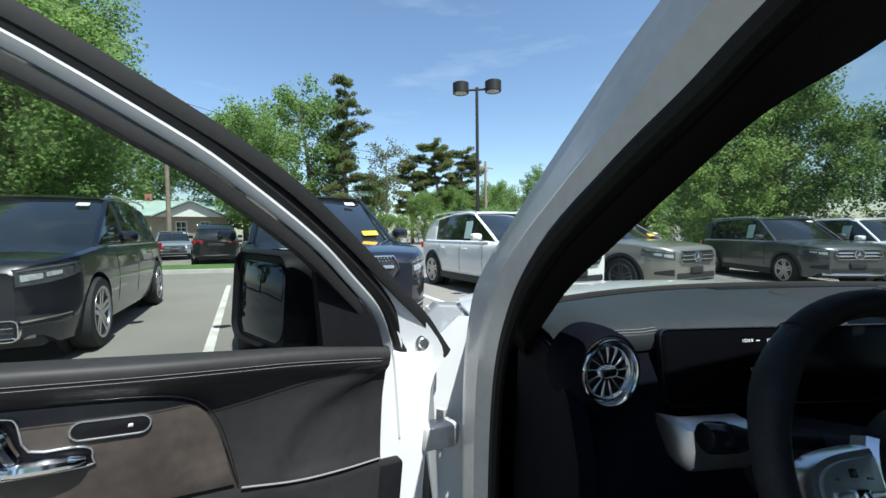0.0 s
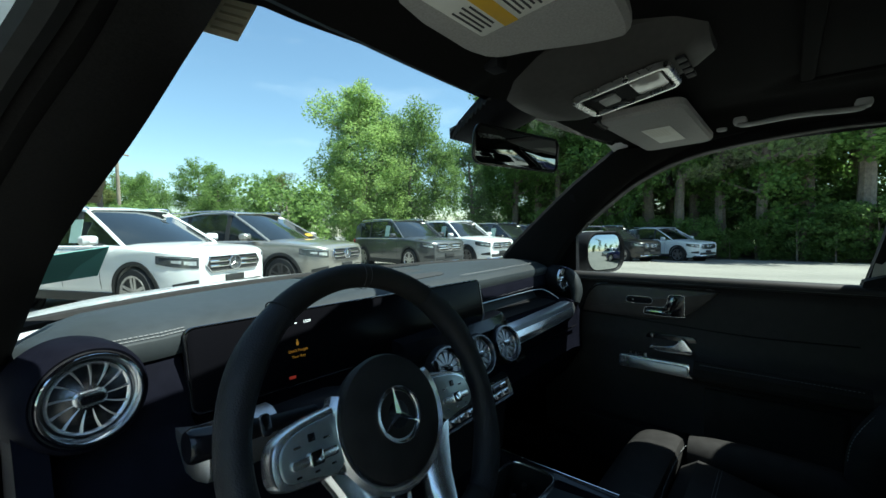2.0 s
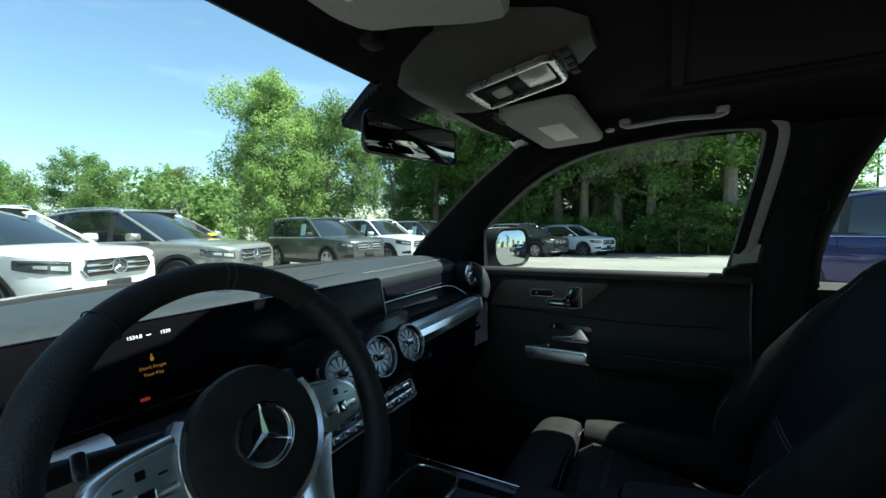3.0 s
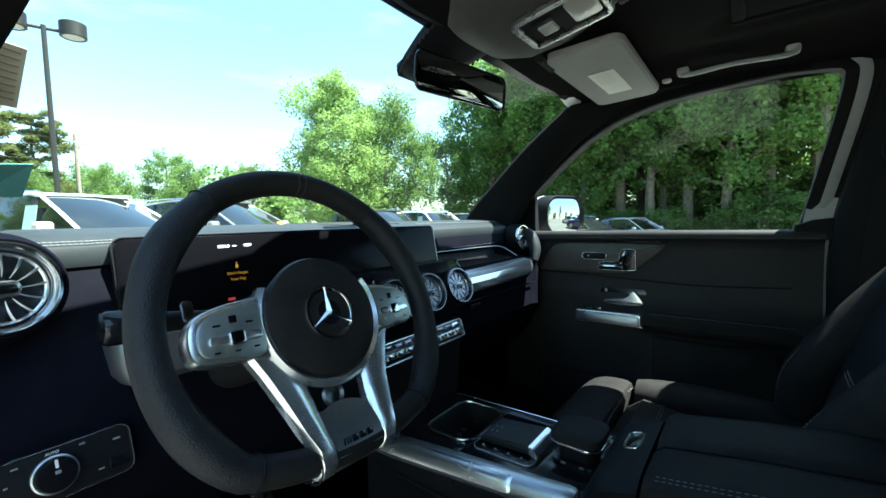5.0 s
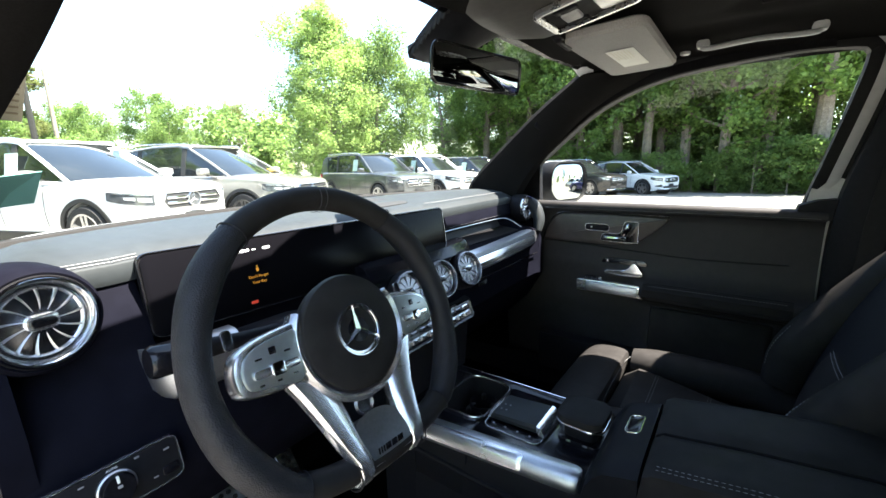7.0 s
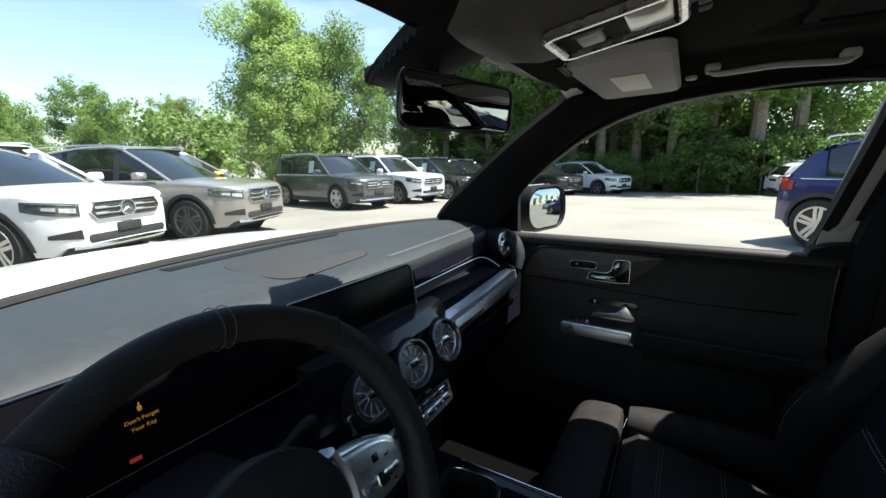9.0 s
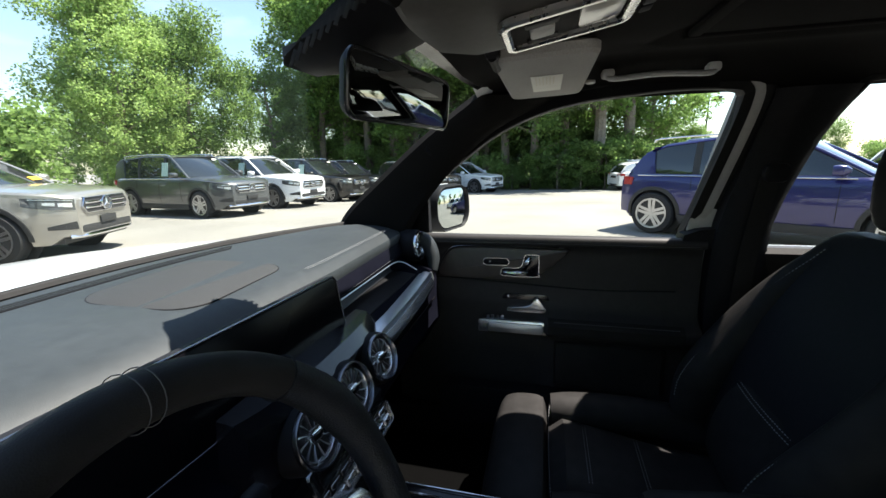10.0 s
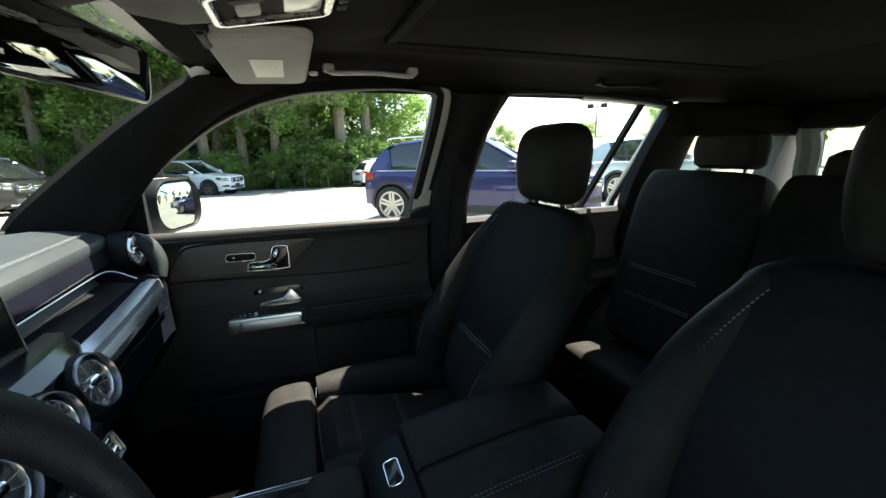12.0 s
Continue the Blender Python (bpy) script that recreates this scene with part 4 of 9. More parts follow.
    prism(bm, rrect(0.228, 0.148, 0.062, 8) if sgn > 0 else rrect(0.19, 0.15, 0.035, 8), 0.003, turn @ Matrix.Translation((0, -0.0505, 0)) @ Matrix(((1, 0, 0), (0, 0, -1), (0, 1, 0))).to_4x4(), 0.001)
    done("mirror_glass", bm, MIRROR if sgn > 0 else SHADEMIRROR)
    bm = bmesh.new()
    tube(bm, cat([(0.85, 0.40, 1.01), (0.90, 0.39, 1.015), (0.95, 0.37, 1.04)], 4), 0.028, 10, flat=0.8)
    done("mirror_foot", bm, PLASTIC)
    return th


door(1, Matrix(), "closed passenger door with dark trim, chrome switches and silver grip bar", "black mirror housing with a white cap")
HINGE = V(-0.87, 0.62, 0.0)
OPEN = Matrix.Translation(V(-0.912, 0.73, 0.95)) @ Matrix.Rotation(radians(-62.5), 4, "Z") @ Matrix.Rotation(radians(-6.3), 4, "X") @ Matrix.Scale(1.115, 4) @ Matrix.Translation(-HINGE - V(0, 0, 1.0))
door(-1, OPEN, "wide open driver's door with dark trim and white frame", "gloss black mirror housing")


# ---- rear doors ----
for sgn in (-1, 1):
    th = thing("rear_door", "closed rear door with dark trim and tinted glass", "car door", "rear doors")
    m0 = Matrix.Diagonal((sgn, 1, 1, 1))

    def rd(name, bm, material, label=""):
        bmesh.ops.transform(bm, matrix=m0, verts=bm.verts)
        return part(name, bm, material, th, label)
    bm = bmesh.new()
    rows = [[V(x, y, z) for x, z in ((0.835, 0.985), (0.80, 1.0), (0.765, 1.0), (0.752, 0.985), (0.755, 0.95), (0.775, 0.90), (0.772, 0.78), (0.72, 0.745), (0.715, 0.715), (0.76, 0.68), (0.765, 0.55), (0.75, 0.45), (0.78, 0.33))] for y in np.linspace(-0.665, -1.44, 8)]
    slab(bm, rows, -0.02)
    rd("trim_panel", bm, DOORTRIM)
    bm = bmesh.new()
    loft(bm, [[V(0.80, y, 0.98), V(0.855, y, 0.99), V(0.90, y, 0.90), V(0.915, y, 0.70), V(0.905, y, 0.45), V(0.87, y, 0.31), V(0.80, y, 0.31)] for y in (-0.57, -1.0, -1.52)])
    rd("shell", bm, WHITEPAINT)
    fr = cat([(0, -0.640, 0.985), (0, -0.682, 1.10), (0, -0.732, 1.25), (0, -0.80, 1.40), (0, -0.86, 1.431), (0, -1.2, 1.429), (0, -1.50, 1.41), (0, -1.535, 1.38), (0, -1.46, 1.15), (0, -1.40, 0.985)], 5)
    bm = bmesh.new()
    tube(bm, [V(dtumble(p.z) - 0.005, p.y, p.z) for p in fr], 0.010, 8)
    rd("window_seal", bm, RUBBER)
    bm = bmesh.new()
    tube(bm, [V(dtumble(p.z) + 0.02, p.y + (-0.02 if p.y < -1.2 else 0.0), p.z) for p in fr[24:]], 0.022, 8)
    rd("window_frame", bm, JAMB)
    bm = bmesh.new()
    strip(bm, [V(0.84, -0.66, 0.985), V(0.84 - 0.142, -0.81, 1.422)], [V(0.84, -1.40, 0.985), V(0.84 - 0.142, -1.525, 1.417)], 0.004, 6)
    pn = rd("window_pane", bm, GLASS)
    pn.visible_shadow = False
    bm = bmesh.new()
    loft(bm, [[V(x - 0.012, y - 0.010, z), V(x - 0.012, y + 0.010, z), V(x + 0.012, y + 0.010, z), V(x + 0.012, y - 0.010, z)] for x, y, z in ((0.835, -1.235, 0.985), (0.705, -1.40, 1.40))])
    rd("window_divider", bm, RUBBER)


# ---- ground ----
def gz(x, y):
    """Height of the lot: level round the car, falling gently away to the east."""
    return -0.022 * max(0.0, x - 3.0) - 0.02 * max(0.0, x - 12.0) * (1 if x < 40 else 0) - (0.02 * 28 if x >= 40 else 0)


ASPHALT = mat("sunbleached_asphalt", (0.21, 0.20, 0.18), 0.9, grain=0.35, gscale=60, stain=0.22, sscale=0.35, bump=0.5, bscale=90)
bm = bmesh.new()
xs = [-900, -300, -120, -60, -35] + list(np.arange(-24, 42, 3.0)) + [60, 120, 300, 900]
yss = [-900, -300, -120, -60, -36] + list(np.arange(-27, 45, 3.0)) + [60, 120, 300, 900]
grid = [[bm.verts.new((x, y, gz(x, y))) for y in yss] for x in xs]
for i in range(len(xs) - 1):
    for j in range(len(yss) - 1):
        bm.faces.new((grid[i][j], grid[i + 1][j], grid[i + 1][j + 1], grid[i][j + 1]))
solo("ground", bm, ASPHALT, "pale sun-bleached asphalt car park", "ground", kind="structure")


# ---- dashboard ----
dash = thing("dashboard", "dark grey dashboard with round chrome-ringed air vents and silver trim", "dashboard")
def yw(x):
    return 0.80 - 0.25 * (abs(x) / 0.74) ** 2.2


def yr(x):
    return interp(x, [(-0.72, 0.345), (-0.57, 0.35), (-0.50, 0.372), (-0.2, 0.352), (0.1, 0.338), (0.2, 0.335), (0.6, 0.345), (0.72, 0.36)])


XS = [-0.715, -0.70, -0.67, -0.63, -0.58, -0.56, -0.548, -0.540, -0.536] + list(np.linspace(-0.53, 0.56, 28)) + [0.60, 0.64, 0.67, 0.70, 0.715]
bm = bmesh.new()
rows = []
for x in XS:
    e = 0.03 * max(0, (abs(x) - 0.62) / 0.095) ** 2
    a, b = yw(x), yr(x)
    rows.append([V(x, a, 1.045 - e), V(x, a - 0.02, 1.054 - e), V(x, a * 0.8 + b * 0.2, 1.064 - e), V(x, a * 0.55 + b * 0.45, 1.069 - e), V(x, a * 0.3 + b * 0.7, 1.066 - e),
                 V(x, b + 0.045, 1.060 - e), V(x, b + 0.018, 1.052 - e), V(x, b + 0.004, 1.042 - e), V(x, b, 1.03 - e), V(x, b + 0.004, 1.015 - e)])
slab(bm, rows, -0.02)
part("dash_top", bm, DASHTOP, dash, "grained grey dash top in the sun")
bm = bmesh.new()
rows = []
for x in XS:
    e = 0.03 * max(0, (abs(x) - 0.62) / 0.095) ** 2
    k = max(0, min(1, (x - 0.13) / 0.05))
    b = yr(x)
    lv = [(b + 0.012, 1.022), (b + 0.002, 1.0), (0.338, 0.965), (0.330, 0.93), (0.308, 0.90), (0.272, 0.86), (0.252, 0.82), (0.245, 0.78), (0.25, 0.735), (0.31, 0.66), (0.42, 0.55)]
    ld = [(b + 0.03, 1.022), (0.405, 1.005), (0.405, 0.95), (0.40, 0.905), (0.335, 0.890), (0.272, 0.872), (0.252, 0.82), (0.245, 0.78), (0.25, 0.735), (0.31, 0.66), (0.42, 0.55)]
    k2 = max(0, min(1, (x + 0.548) / 0.012))
    left = [(p[0] * (1 - k2) + q[0] * k2, p[1] * (1 - k2) + q[1] * k2) for p, q in zip(lv, ld)]
    r = max(0.0, min(1.0, (0.61 - x) / 0.05))      # the recess for the inlay runs out towards the vent
    right = [(b + 0.004, 1.020), (b - 0.004, 1.0), (b - 0.007, 0.984), (b - 0.002, 0.975), (b - 0.012 + 0.038 * r, 0.966), (b - 0.035 + 0.053 * r, 0.940), (0.262, 0.925), (0.262, 0.865), (0.25, 0.76), (0.31, 0.66), (0.42, 0.55)]
    rows.append([V(x, p[0] * (1 - k) + q[0] * k, p[1] * (1 - k) + q[1] * k - e * 0.5) for p, q in zip(left, right)])
slab(bm, rows, -0.02)
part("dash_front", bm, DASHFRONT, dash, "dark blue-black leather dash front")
# closing sides of the dash
for sgn in (-1, 1):
    bm = bmesh.new()
    o = [(yw(0.7) - 0.02, 1.03), (yr(0.7) + 0.01, 1.02), (0.30, 0.96), (0.262, 0.88), (0.255, 0.74), (0.42, 0.55), (0.62, 0.55)]
    loft(bm, [[V(sgn * x, y, z) for y, z in o] for x in (0.70, 0.728)])
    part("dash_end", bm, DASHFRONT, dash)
# seam along the dash edge and over the passenger side
for off in (0.0, 0.006):
    bm = bmesh.new()
    stitches(bm, [V(x, yr(x) + 0.026 + off, 1.0612 + off * 0.1 - 0.03 * max(0, (x - 0.62) / 0.095) ** 2) for x in np.linspace(0.14, 0.62, 14)], r=0.0006)
    part("stitching", bm, THREAD, dash, "pale grey contrast stitching")
for off in (0.0, 0.005):
    bm = bmesh.new()
    stitches(bm, [V(x, yr(x) + 0.0075 + off, 1.0468 + off * 0.7 - 0.03 * max(0, (abs(x) - 0.62) / 0.095) ** 2) for x in np.linspace(-0.66, -0.535, 8)], step=0.0062, length=0.0056, r=0.0009)
    part("stitching", bm, THREAD, dash, "pale grey contrast stitching")
# defroster: four black slots with bright ridges between; perforated speaker cover set almost flush
for k in range(7):
    bm = bmesh.new()
    rings = []
    w, top = (0.0036, 0.0006) if k % 2 == 0 else (0.0010, 0.0016)
    for x in np.linspace(-0.17, 0.30 - 0.006 * k, 16):
        c = V(x, 0.703 - 0.0058 * k - 0.22 * max(0, x - 0.03) ** 1.6, 1.0645 + 0.0003 * k)
        rings.append([c + V(0, -w, -0.004), c + V(0, -w, top), c + V(0, w, top), c + V(0, w, -0.004)])
    loft(bm, rings)
    part("defroster_slot" if k % 2 == 0 else "defroster_ridge", bm, WELLBLACK if k % 2 == 0 else DASHTOP, dash)
bm = bmesh.new()
M = Matrix.Translation((0.022, 0.512, 1.0652)) @ Matrix.Rotation(radians(2.0), 4, "X") @ Matrix.Rotation(radians(4), 4, "Z")
prism(bm, rrect(0.262, 0.212, 0.055, 8), 0.0018, M, 0.0008)
sp = part("speaker_cover", bm, mat("speaker_mesh", (0.024, 0.0255, 0.0262), 0.6, spec=0.2, grain=0.25, gscale=400, bump=0.5, bscale=520, voro=True), dash, "perforated speaker cover")
bm = bmesh.new()
ringprism(bm, rrect(0.2645, 0.2145, 0.056, 8), 0.0012, 0.0014, M)
part("speaker_seam", bm, PLASTIC, dash)
# small side window vent slots above the driver's vent
for sgn in (-1, 1):
    sv = []
    for k in range(4):
        bm = bmesh.new()
        c = V(sgn * (0.672 - 0.012 * k), 0.372 + 0.012 * k, 1.038 + 0.004 * k)
        box(bm, c, (0.055, 0.004, 0.008), 0.001, Euler((0.3, 0, sgn * 0.25)))
        part("demister_slat", bm, DARKSAT if k == 0 else PLASTIC, dash)


def vent(c, normal, r, parent, fins=12, sleeve=0.05, up=(0, 0, 1), ring=CHROME, cowl=False):
    """A round air vent: sleeve, chrome rings, bowl, turned fins and a hub."""
    M = facing(c, normal, up)
    bm = bmesh.new()
    lathe(bm, [(r * 0.98, -sleeve), (r * 1.12, -sleeve * 0.7), (r * 1.10, -0.008), (r * 1.04, 0.0), (r * 0.95, 0.0), (r * 0.93, -sleeve)], 40, M)
    v = part("air_vent", bm, PLASTIC, parent)
    v["label"] = "round turbine-style air vent"
    if cowl:
        bm = bmesh.new()
        lathe(bm, [(r * 1.0, -0.060), (r * 1.03, -0.002), (r * 1.10, 0.001), (r * 1.19, -0.006), (r * 1.27, -0.024), (r * 1.31, -0.050), (r * 1.30, -0.070)], 48, M)
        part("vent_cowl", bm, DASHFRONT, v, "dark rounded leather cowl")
    bm = bmesh.new()
    lathe(bm, [(r * 1.0, -0.006), (r * 1.02, 0.002), (r * 0.98, 0.0065), (r * 0.93, 0.0065), (r * 0.86, -0.001), (r * 0.85, -0.008), (r * 0.95, -0.012)], 48, M)
    part("vent_ring", bm, ring, v, "bright chrome ring" if ring == CHROME else "dark chrome ring")
    bm = bmesh.new()
    lathe(bm, [(r * 0.80, -0.014), (r * 0.80, -0.004), (r * 0.765, -0.001), (r * 0.73, -0.004), (r * 0.73, -0.014)], 48, M)
    part("inner_ring", bm, SATIN, v)
    bm = bmesh.new()
    lathe(bm, [(r * 0.88, -0.010), (r * 0.80, -0.014), (r * 0.735, -0.020), (r * 0.70, -0.052), (0.0005, -0.056), (0.0005, -0.058), (r * 0.9, -0.058)], 40, M)
    part("vent_bowl", bm, WELLBLACK, v)
    for k in range(fins):
        a = math.tau * k / fins
        bm = bmesh.new()
        R = Matrix.Rotation(a, 4, "Z")
        pts = []
        for t in np.linspace(0, 1, 5):
            rr = r * (0.27 + 0.46 * t)
            bend = 0.07 * t * t
            pts.append(V(rr * math.cos(bend), rr * math.sin(bend), -0.006 - 0.012 * (1 - t) * 0.2))
        rings = []
        for q, t in zip(pts, np.linspace(0, 1, 5)):
            w = r * (0.008 + 0.013 * t)
            rings.append([M @ R @ (q + V(0, -w, 0.002)), M @ R @ (q + V(0, w, 0.003)), M @ R @ (q + V(0, w * 0.5, -0.007)), M @ R @ (q + V(0, -w * 1.4, -0.008))])
        loft(bm, rings)
        part("fin", bm, FIN, v)
    bm = bmesh.new()
    prism(bm, rrect(r * 0.62, r * 0.36, r * 0.15), 0.012, M @ Matrix.Translation((0, 0, -0.012)), 0.003)
    part("vent_hub", bm, SATIN, v)
    bm = bmesh.new()
    prism(bm, rrect(r * 0.46, r * 0.20, r * 0.09), 0.002, M @ Matrix.Translation((0, 0, 0.0)), 0.0008)
    part("hub_inlay", bm, PIANO, v)
    return v


vent((-0.66, 0.300, 1.0), (0.22, -1, 0.05), 0.053, dash, 13, 0.07, cowl=True)
vent((0.672, 0.300, 0.998), (-0.10, -1, 0.06), 0.046, dash, 13, 0.06)
for x in (-0.111, 0.004, 0.119):
    vent((x, 0.206, 0.902), (-0.10, -1, 0.36), 0.045, dash, 12, 0.06, ring=DARKSAT)
# pale pad round the passenger-side vent
bm = bmesh.new()
tube(bm, cat([(0.705, 0.33, 1.035), (0.718, 0.29, 1.0), (0.712, 0.268, 0.955), (0.69, 0.262, 0.91)], 5), [0.012, 0.016, 0.02, 0.024, 0.026, 0.027, 0.027, 0.027, 0.026, 0.026, 0.025, 0.024, 0.022, 0.02, 0.018, 0.015], 12, flat=0.9)
part("vent_pad", bm, DASHTOP, dash)
# silver trim bars
bm = bmesh.new()
rings = []
for x in np.linspace(0.165, 0.655, 14):
    y0 = 0.238 + 0.02 * ((x - 0.165) / 0.49) ** 2
    z0 = 0.893 + 0.004 * (x - 0.165) / 0.49
    h = 0.031 if 0.18 < x < 0.64 else 0.022
    rings.append([V(x, y0 + 0.03, z0 - h), V(x, y0 + 0.006, z0 - h), V(x, y0 - 0.004, z0 - h * 0.8), V(x, y0 - 0.008, z0), V(x, y0 - 0.002, z0 + h * 0.85), V(x, y0 + 0.008, z0 + h), V(x, y0 + 0.03, z0 + h)])
loft(bm, rings)
sb_ = part("trim_bar", bm, BRUSHED, dash, "brushed silver trim bar")
bm = bmesh.new()
loft(bm, [[V(x, 0.236 + 0.02 * ((x - 0.165) / 0.49) ** 2 - 0.009, 0.876), V(x, 0.236 + 0.02 * ((x - 0.165) / 0.49) ** 2 - 0.012, 0.893), V(x, 0.240 + 0.02 * ((x - 0.165) / 0.49) ** 2 - 0.009, 0.908), V(x, 0.25, 0.893)] for x in np.linspace(0.205, 0.625, 10)])
part("bar_facet", bm, SATIN, sb_)
bm = bmesh.new()
rings = []
for x in np.linspace(-0.573, -0.46, 14):
    k = max(0.0, (-0.553 - x) / 0.020)
    y0, z0, h = 0.256 + 0.03 * k ** 2, 0.894 + 0.003 * k, 0.036 - 0.008 * k ** 2
    rings.append([V(x, y0 + 0.03, z0 - h), V(x, y0 + 0.004, z0 - h), V(x, y0 - 0.006, z0 - h * 0.7), V(x, y0 - 0.009, z0), V(x, y0 - 0.004, z0 + h * 0.8), V(x, y0 + 0.01, z0 + h), V(x, y0 + 0.03, z0 + h)])
loft(bm, rings)
part("trim_bar", bm, BRUSHED, dash)
# recessed dark panel on the passenger side, with a bright line along its upper edge
bm = bmesh.new()
rows = [[V(x, yr(x) + 0.022, 0.9655), V(x, yr(x) + 0.016, 0.950), V(x, yr(x) + 0.010, 0.941), V(x, 0.285, 0.932)] for x in np.linspace(0.16, 0.575, 12)]
slab(bm, rows, -0.004)
part("dash_inlay", bm, mat("dark_inlay", (0.010, 0.010, 0.011), 0.45, spec=0.14, grain=0.4, gscale=120, bump=0.2, bscale=500), dash, "dark textured inlay")
bm = bmesh.new()
tube(bm, cat([(0.15, yr(0.15) - 0.007, 0.978), (0.40, yr(0.40) - 0.008, 0.977), (0.53, yr(0.53) - 0.008, 0.974), (0.578, 0.330, 0.966), (0.600, 0.315, 0.952), (0.605, 0.290, 0.936)], 6), 0.0016, 6)
part("inlay_edge", bm, FIN, dash, "thin bright line round the inlay")
bm = bmesh.new()
stitches(bm, [V(x, yr(x) - 0.0065, 0.986) for x in np.linspace(0.16, 0.54, 14)], r=0.0005)
part("stitching", bm, THREAD, dash, "pale grey contrast stitching")
# gloss black housing of the centre vents and the climate switch bar
bm = bmesh.new()
rings = []
for x in np.linspace(-0.19, 0.19, 12):
    d = 0.02 * (abs(x) / 0.19) ** 4
    rings.append([V(x, 0.29, 0.965), V(x, 0.245 + d, 0.962), V(x, 0.228 + d, 0.94), V(x, 0.226 + d, 0.89), V(x, 0.232 + d, 0.855), V(x, 0.26, 0.845), V(x, 0.30, 0.85)])
loft(bm, rings)
part("vent_housing", bm, PIANO, dash)
bm = bmesh.new()
M = facing((-0.035, 0.208, 0.795), (0, -0.94, 0.34))
prism(bm, rrect(0.285, 0.042, 0.008), 0.016, M, 0.003)
cb = part("climate_bar", bm, PIANO, dash)
bm = bmesh.new()
ringprism(bm, rrect(0.29, 0.046, 0.009), 0.004, 0.019, M)
part("bar_edge", bm, SATIN, cb)
for k in range(9):
    bm = bmesh.new()
    prism(bm, rrect(0.024, 0.014, 0.002), 0.012, M @ Matrix.Translation((-0.116 + 0.029 * k, -0.006, 0.010)), 0.003)
    part("climate_key", bm, SATIN, cb)
    bm = bmesh.new()
    prism(bm, rrect(0.024, 0.010, 0.002), 0.006, M @ Matrix.Translation((-0.116 + 0.029 * k, 0.011, 0.012)), 0.002)
    part("climate_key", bm, CHROME if k in (0, 8) else DARKSAT, cb)
# storage front under the switch bar
bm = bmesh.new()
loft(bm, [[V(x, 0.36, 0.85), V(x, 0.235, 0.80), V(x, 0.245, 0.72), V(x, 0.255, 0.60), V(x, 0.36, 0.58)] for x in (-0.17, 0.17)])
part("stack_panel", bm, PLASTIC, dash)
# glovebox gap and latch
bm = bmesh.new()
box(bm, (0.43, 0.246, 0.838), (0.44, 0.006, 0.004), 0.001)
part("glovebox_gap", bm, PIANO, dash)
bm = bmesh.new()
prism(bm, rrect(0.05, 0.014, 0.005), 0.006, facing((0.25, 0.246, 0.822), (0, -1, 0.05)), 0.002)
part("glovebox_latch", bm, PIANO, dash)

# light switch panel
M = facing((-0.642, 0.236, 0.794), (0.05, -0.97, 0.22))
bm = bmesh.new()
prism(bm, rrect(0.142, 0.054, 0.010), 0.006, M, 0.0015)
lp2 = part("switch_plate", bm, PLASTIC, dash, "light switch panel")
bm = bmesh.new()
ringprism(bm, rrect(0.146, 0.058, 0.011), 0.0015, 0.0068, M)
part("plate_edge", bm, SATIN, lp2)
bm = bmesh.new()
lathe(bm, [(0.0205, 0.004), (0.0205, 0.010), (0.0190, 0.0115), (0.0175, 0.010)], 32, M)
part("knob_ring", bm, BRUSHED, lp2)
bm = bmesh.new()
lathe(bm, [(0.0182, 0.004), (0.0182, 0.015), (0.0165, 0.0205), (0.008, 0.0215), (0.0005, 0.0215)], 32, M)
part("light_knob", bm, PIANO, lp2)
bm = bmesh.new()
box(bm, (0, 0, 0), (0.003, 0.009, 0.003), 0.0008)
bmesh.ops.transform(bm, matrix=M @ Matrix.Translation((0, 0.0125, 0.0205)), verts=bm.verts)
part("knob_pointer", bm, WHITEMARK, lp2)
bm = bmesh.new()
prism(bm, rrect(0.030, 0.026, 0.003), 0.003, M @ Matrix.Translation((-0.058, -0.006, 0.004)), 0.001)
part("brake_switch", bm, PIANO, lp2)
bm = bmesh.new()
prism(bm, rrect(0.020, 0.012, 0.002), 0.003, M @ Matrix.Translation((0.058, -0.013, 0.004)), 0.001)
part("height_wheel", bm, PIANO, lp2)
for dx, dy, w, h in ((0.058, 0.014, 0.010, 0.004), (-0.058, 0.004, 0.012, 0.006), (0.026, 0.022, 0.008, 0.004), (-0.030, 0.020, 0.008, 0.003), (-0.038, 0.004, 0.005, 0.003), (-0.038, -0.012, 0.005, 0.003), (0.040, -0.014, 0.008, 0.003), (0.0, 0.004, 0.007, 0.006)):
    bm = bmesh.new()
    prism(bm, rrect(w * 0.7, h * 0.6, 0.0005, 2), 0.0006, M @ Matrix.Translation((dx, dy, 0.0063 if abs(dx) > 0.001 else 0.0222)), 0.0002)
    part("switch_mark", bm, DIMMARK, lp2)


def words(text, size, M, material, parent, name="lettering"):
    cu = bpy.data.curves.new(name, "FONT")
    cu.body, cu.size, cu.align_x, cu.align_y, cu.extrude = text, size, "CENTER", "CENTER", 0.0002
    tmp = bpy.data.objects.new("tmp", cu)
    me = bpy.data.meshes.new_from_object(tmp)
    bpy.data.objects.remove(tmp)
    me.transform(M)
    me.materials.clear()
    me.materials.append(material)
    ob = new(name, me)
    ob.parent = parent
    return ob


words("AUTO", 0.0042, M @ Matrix.Translation((0, 0.0232, 0.0068)), WHITEMARK, lp2)

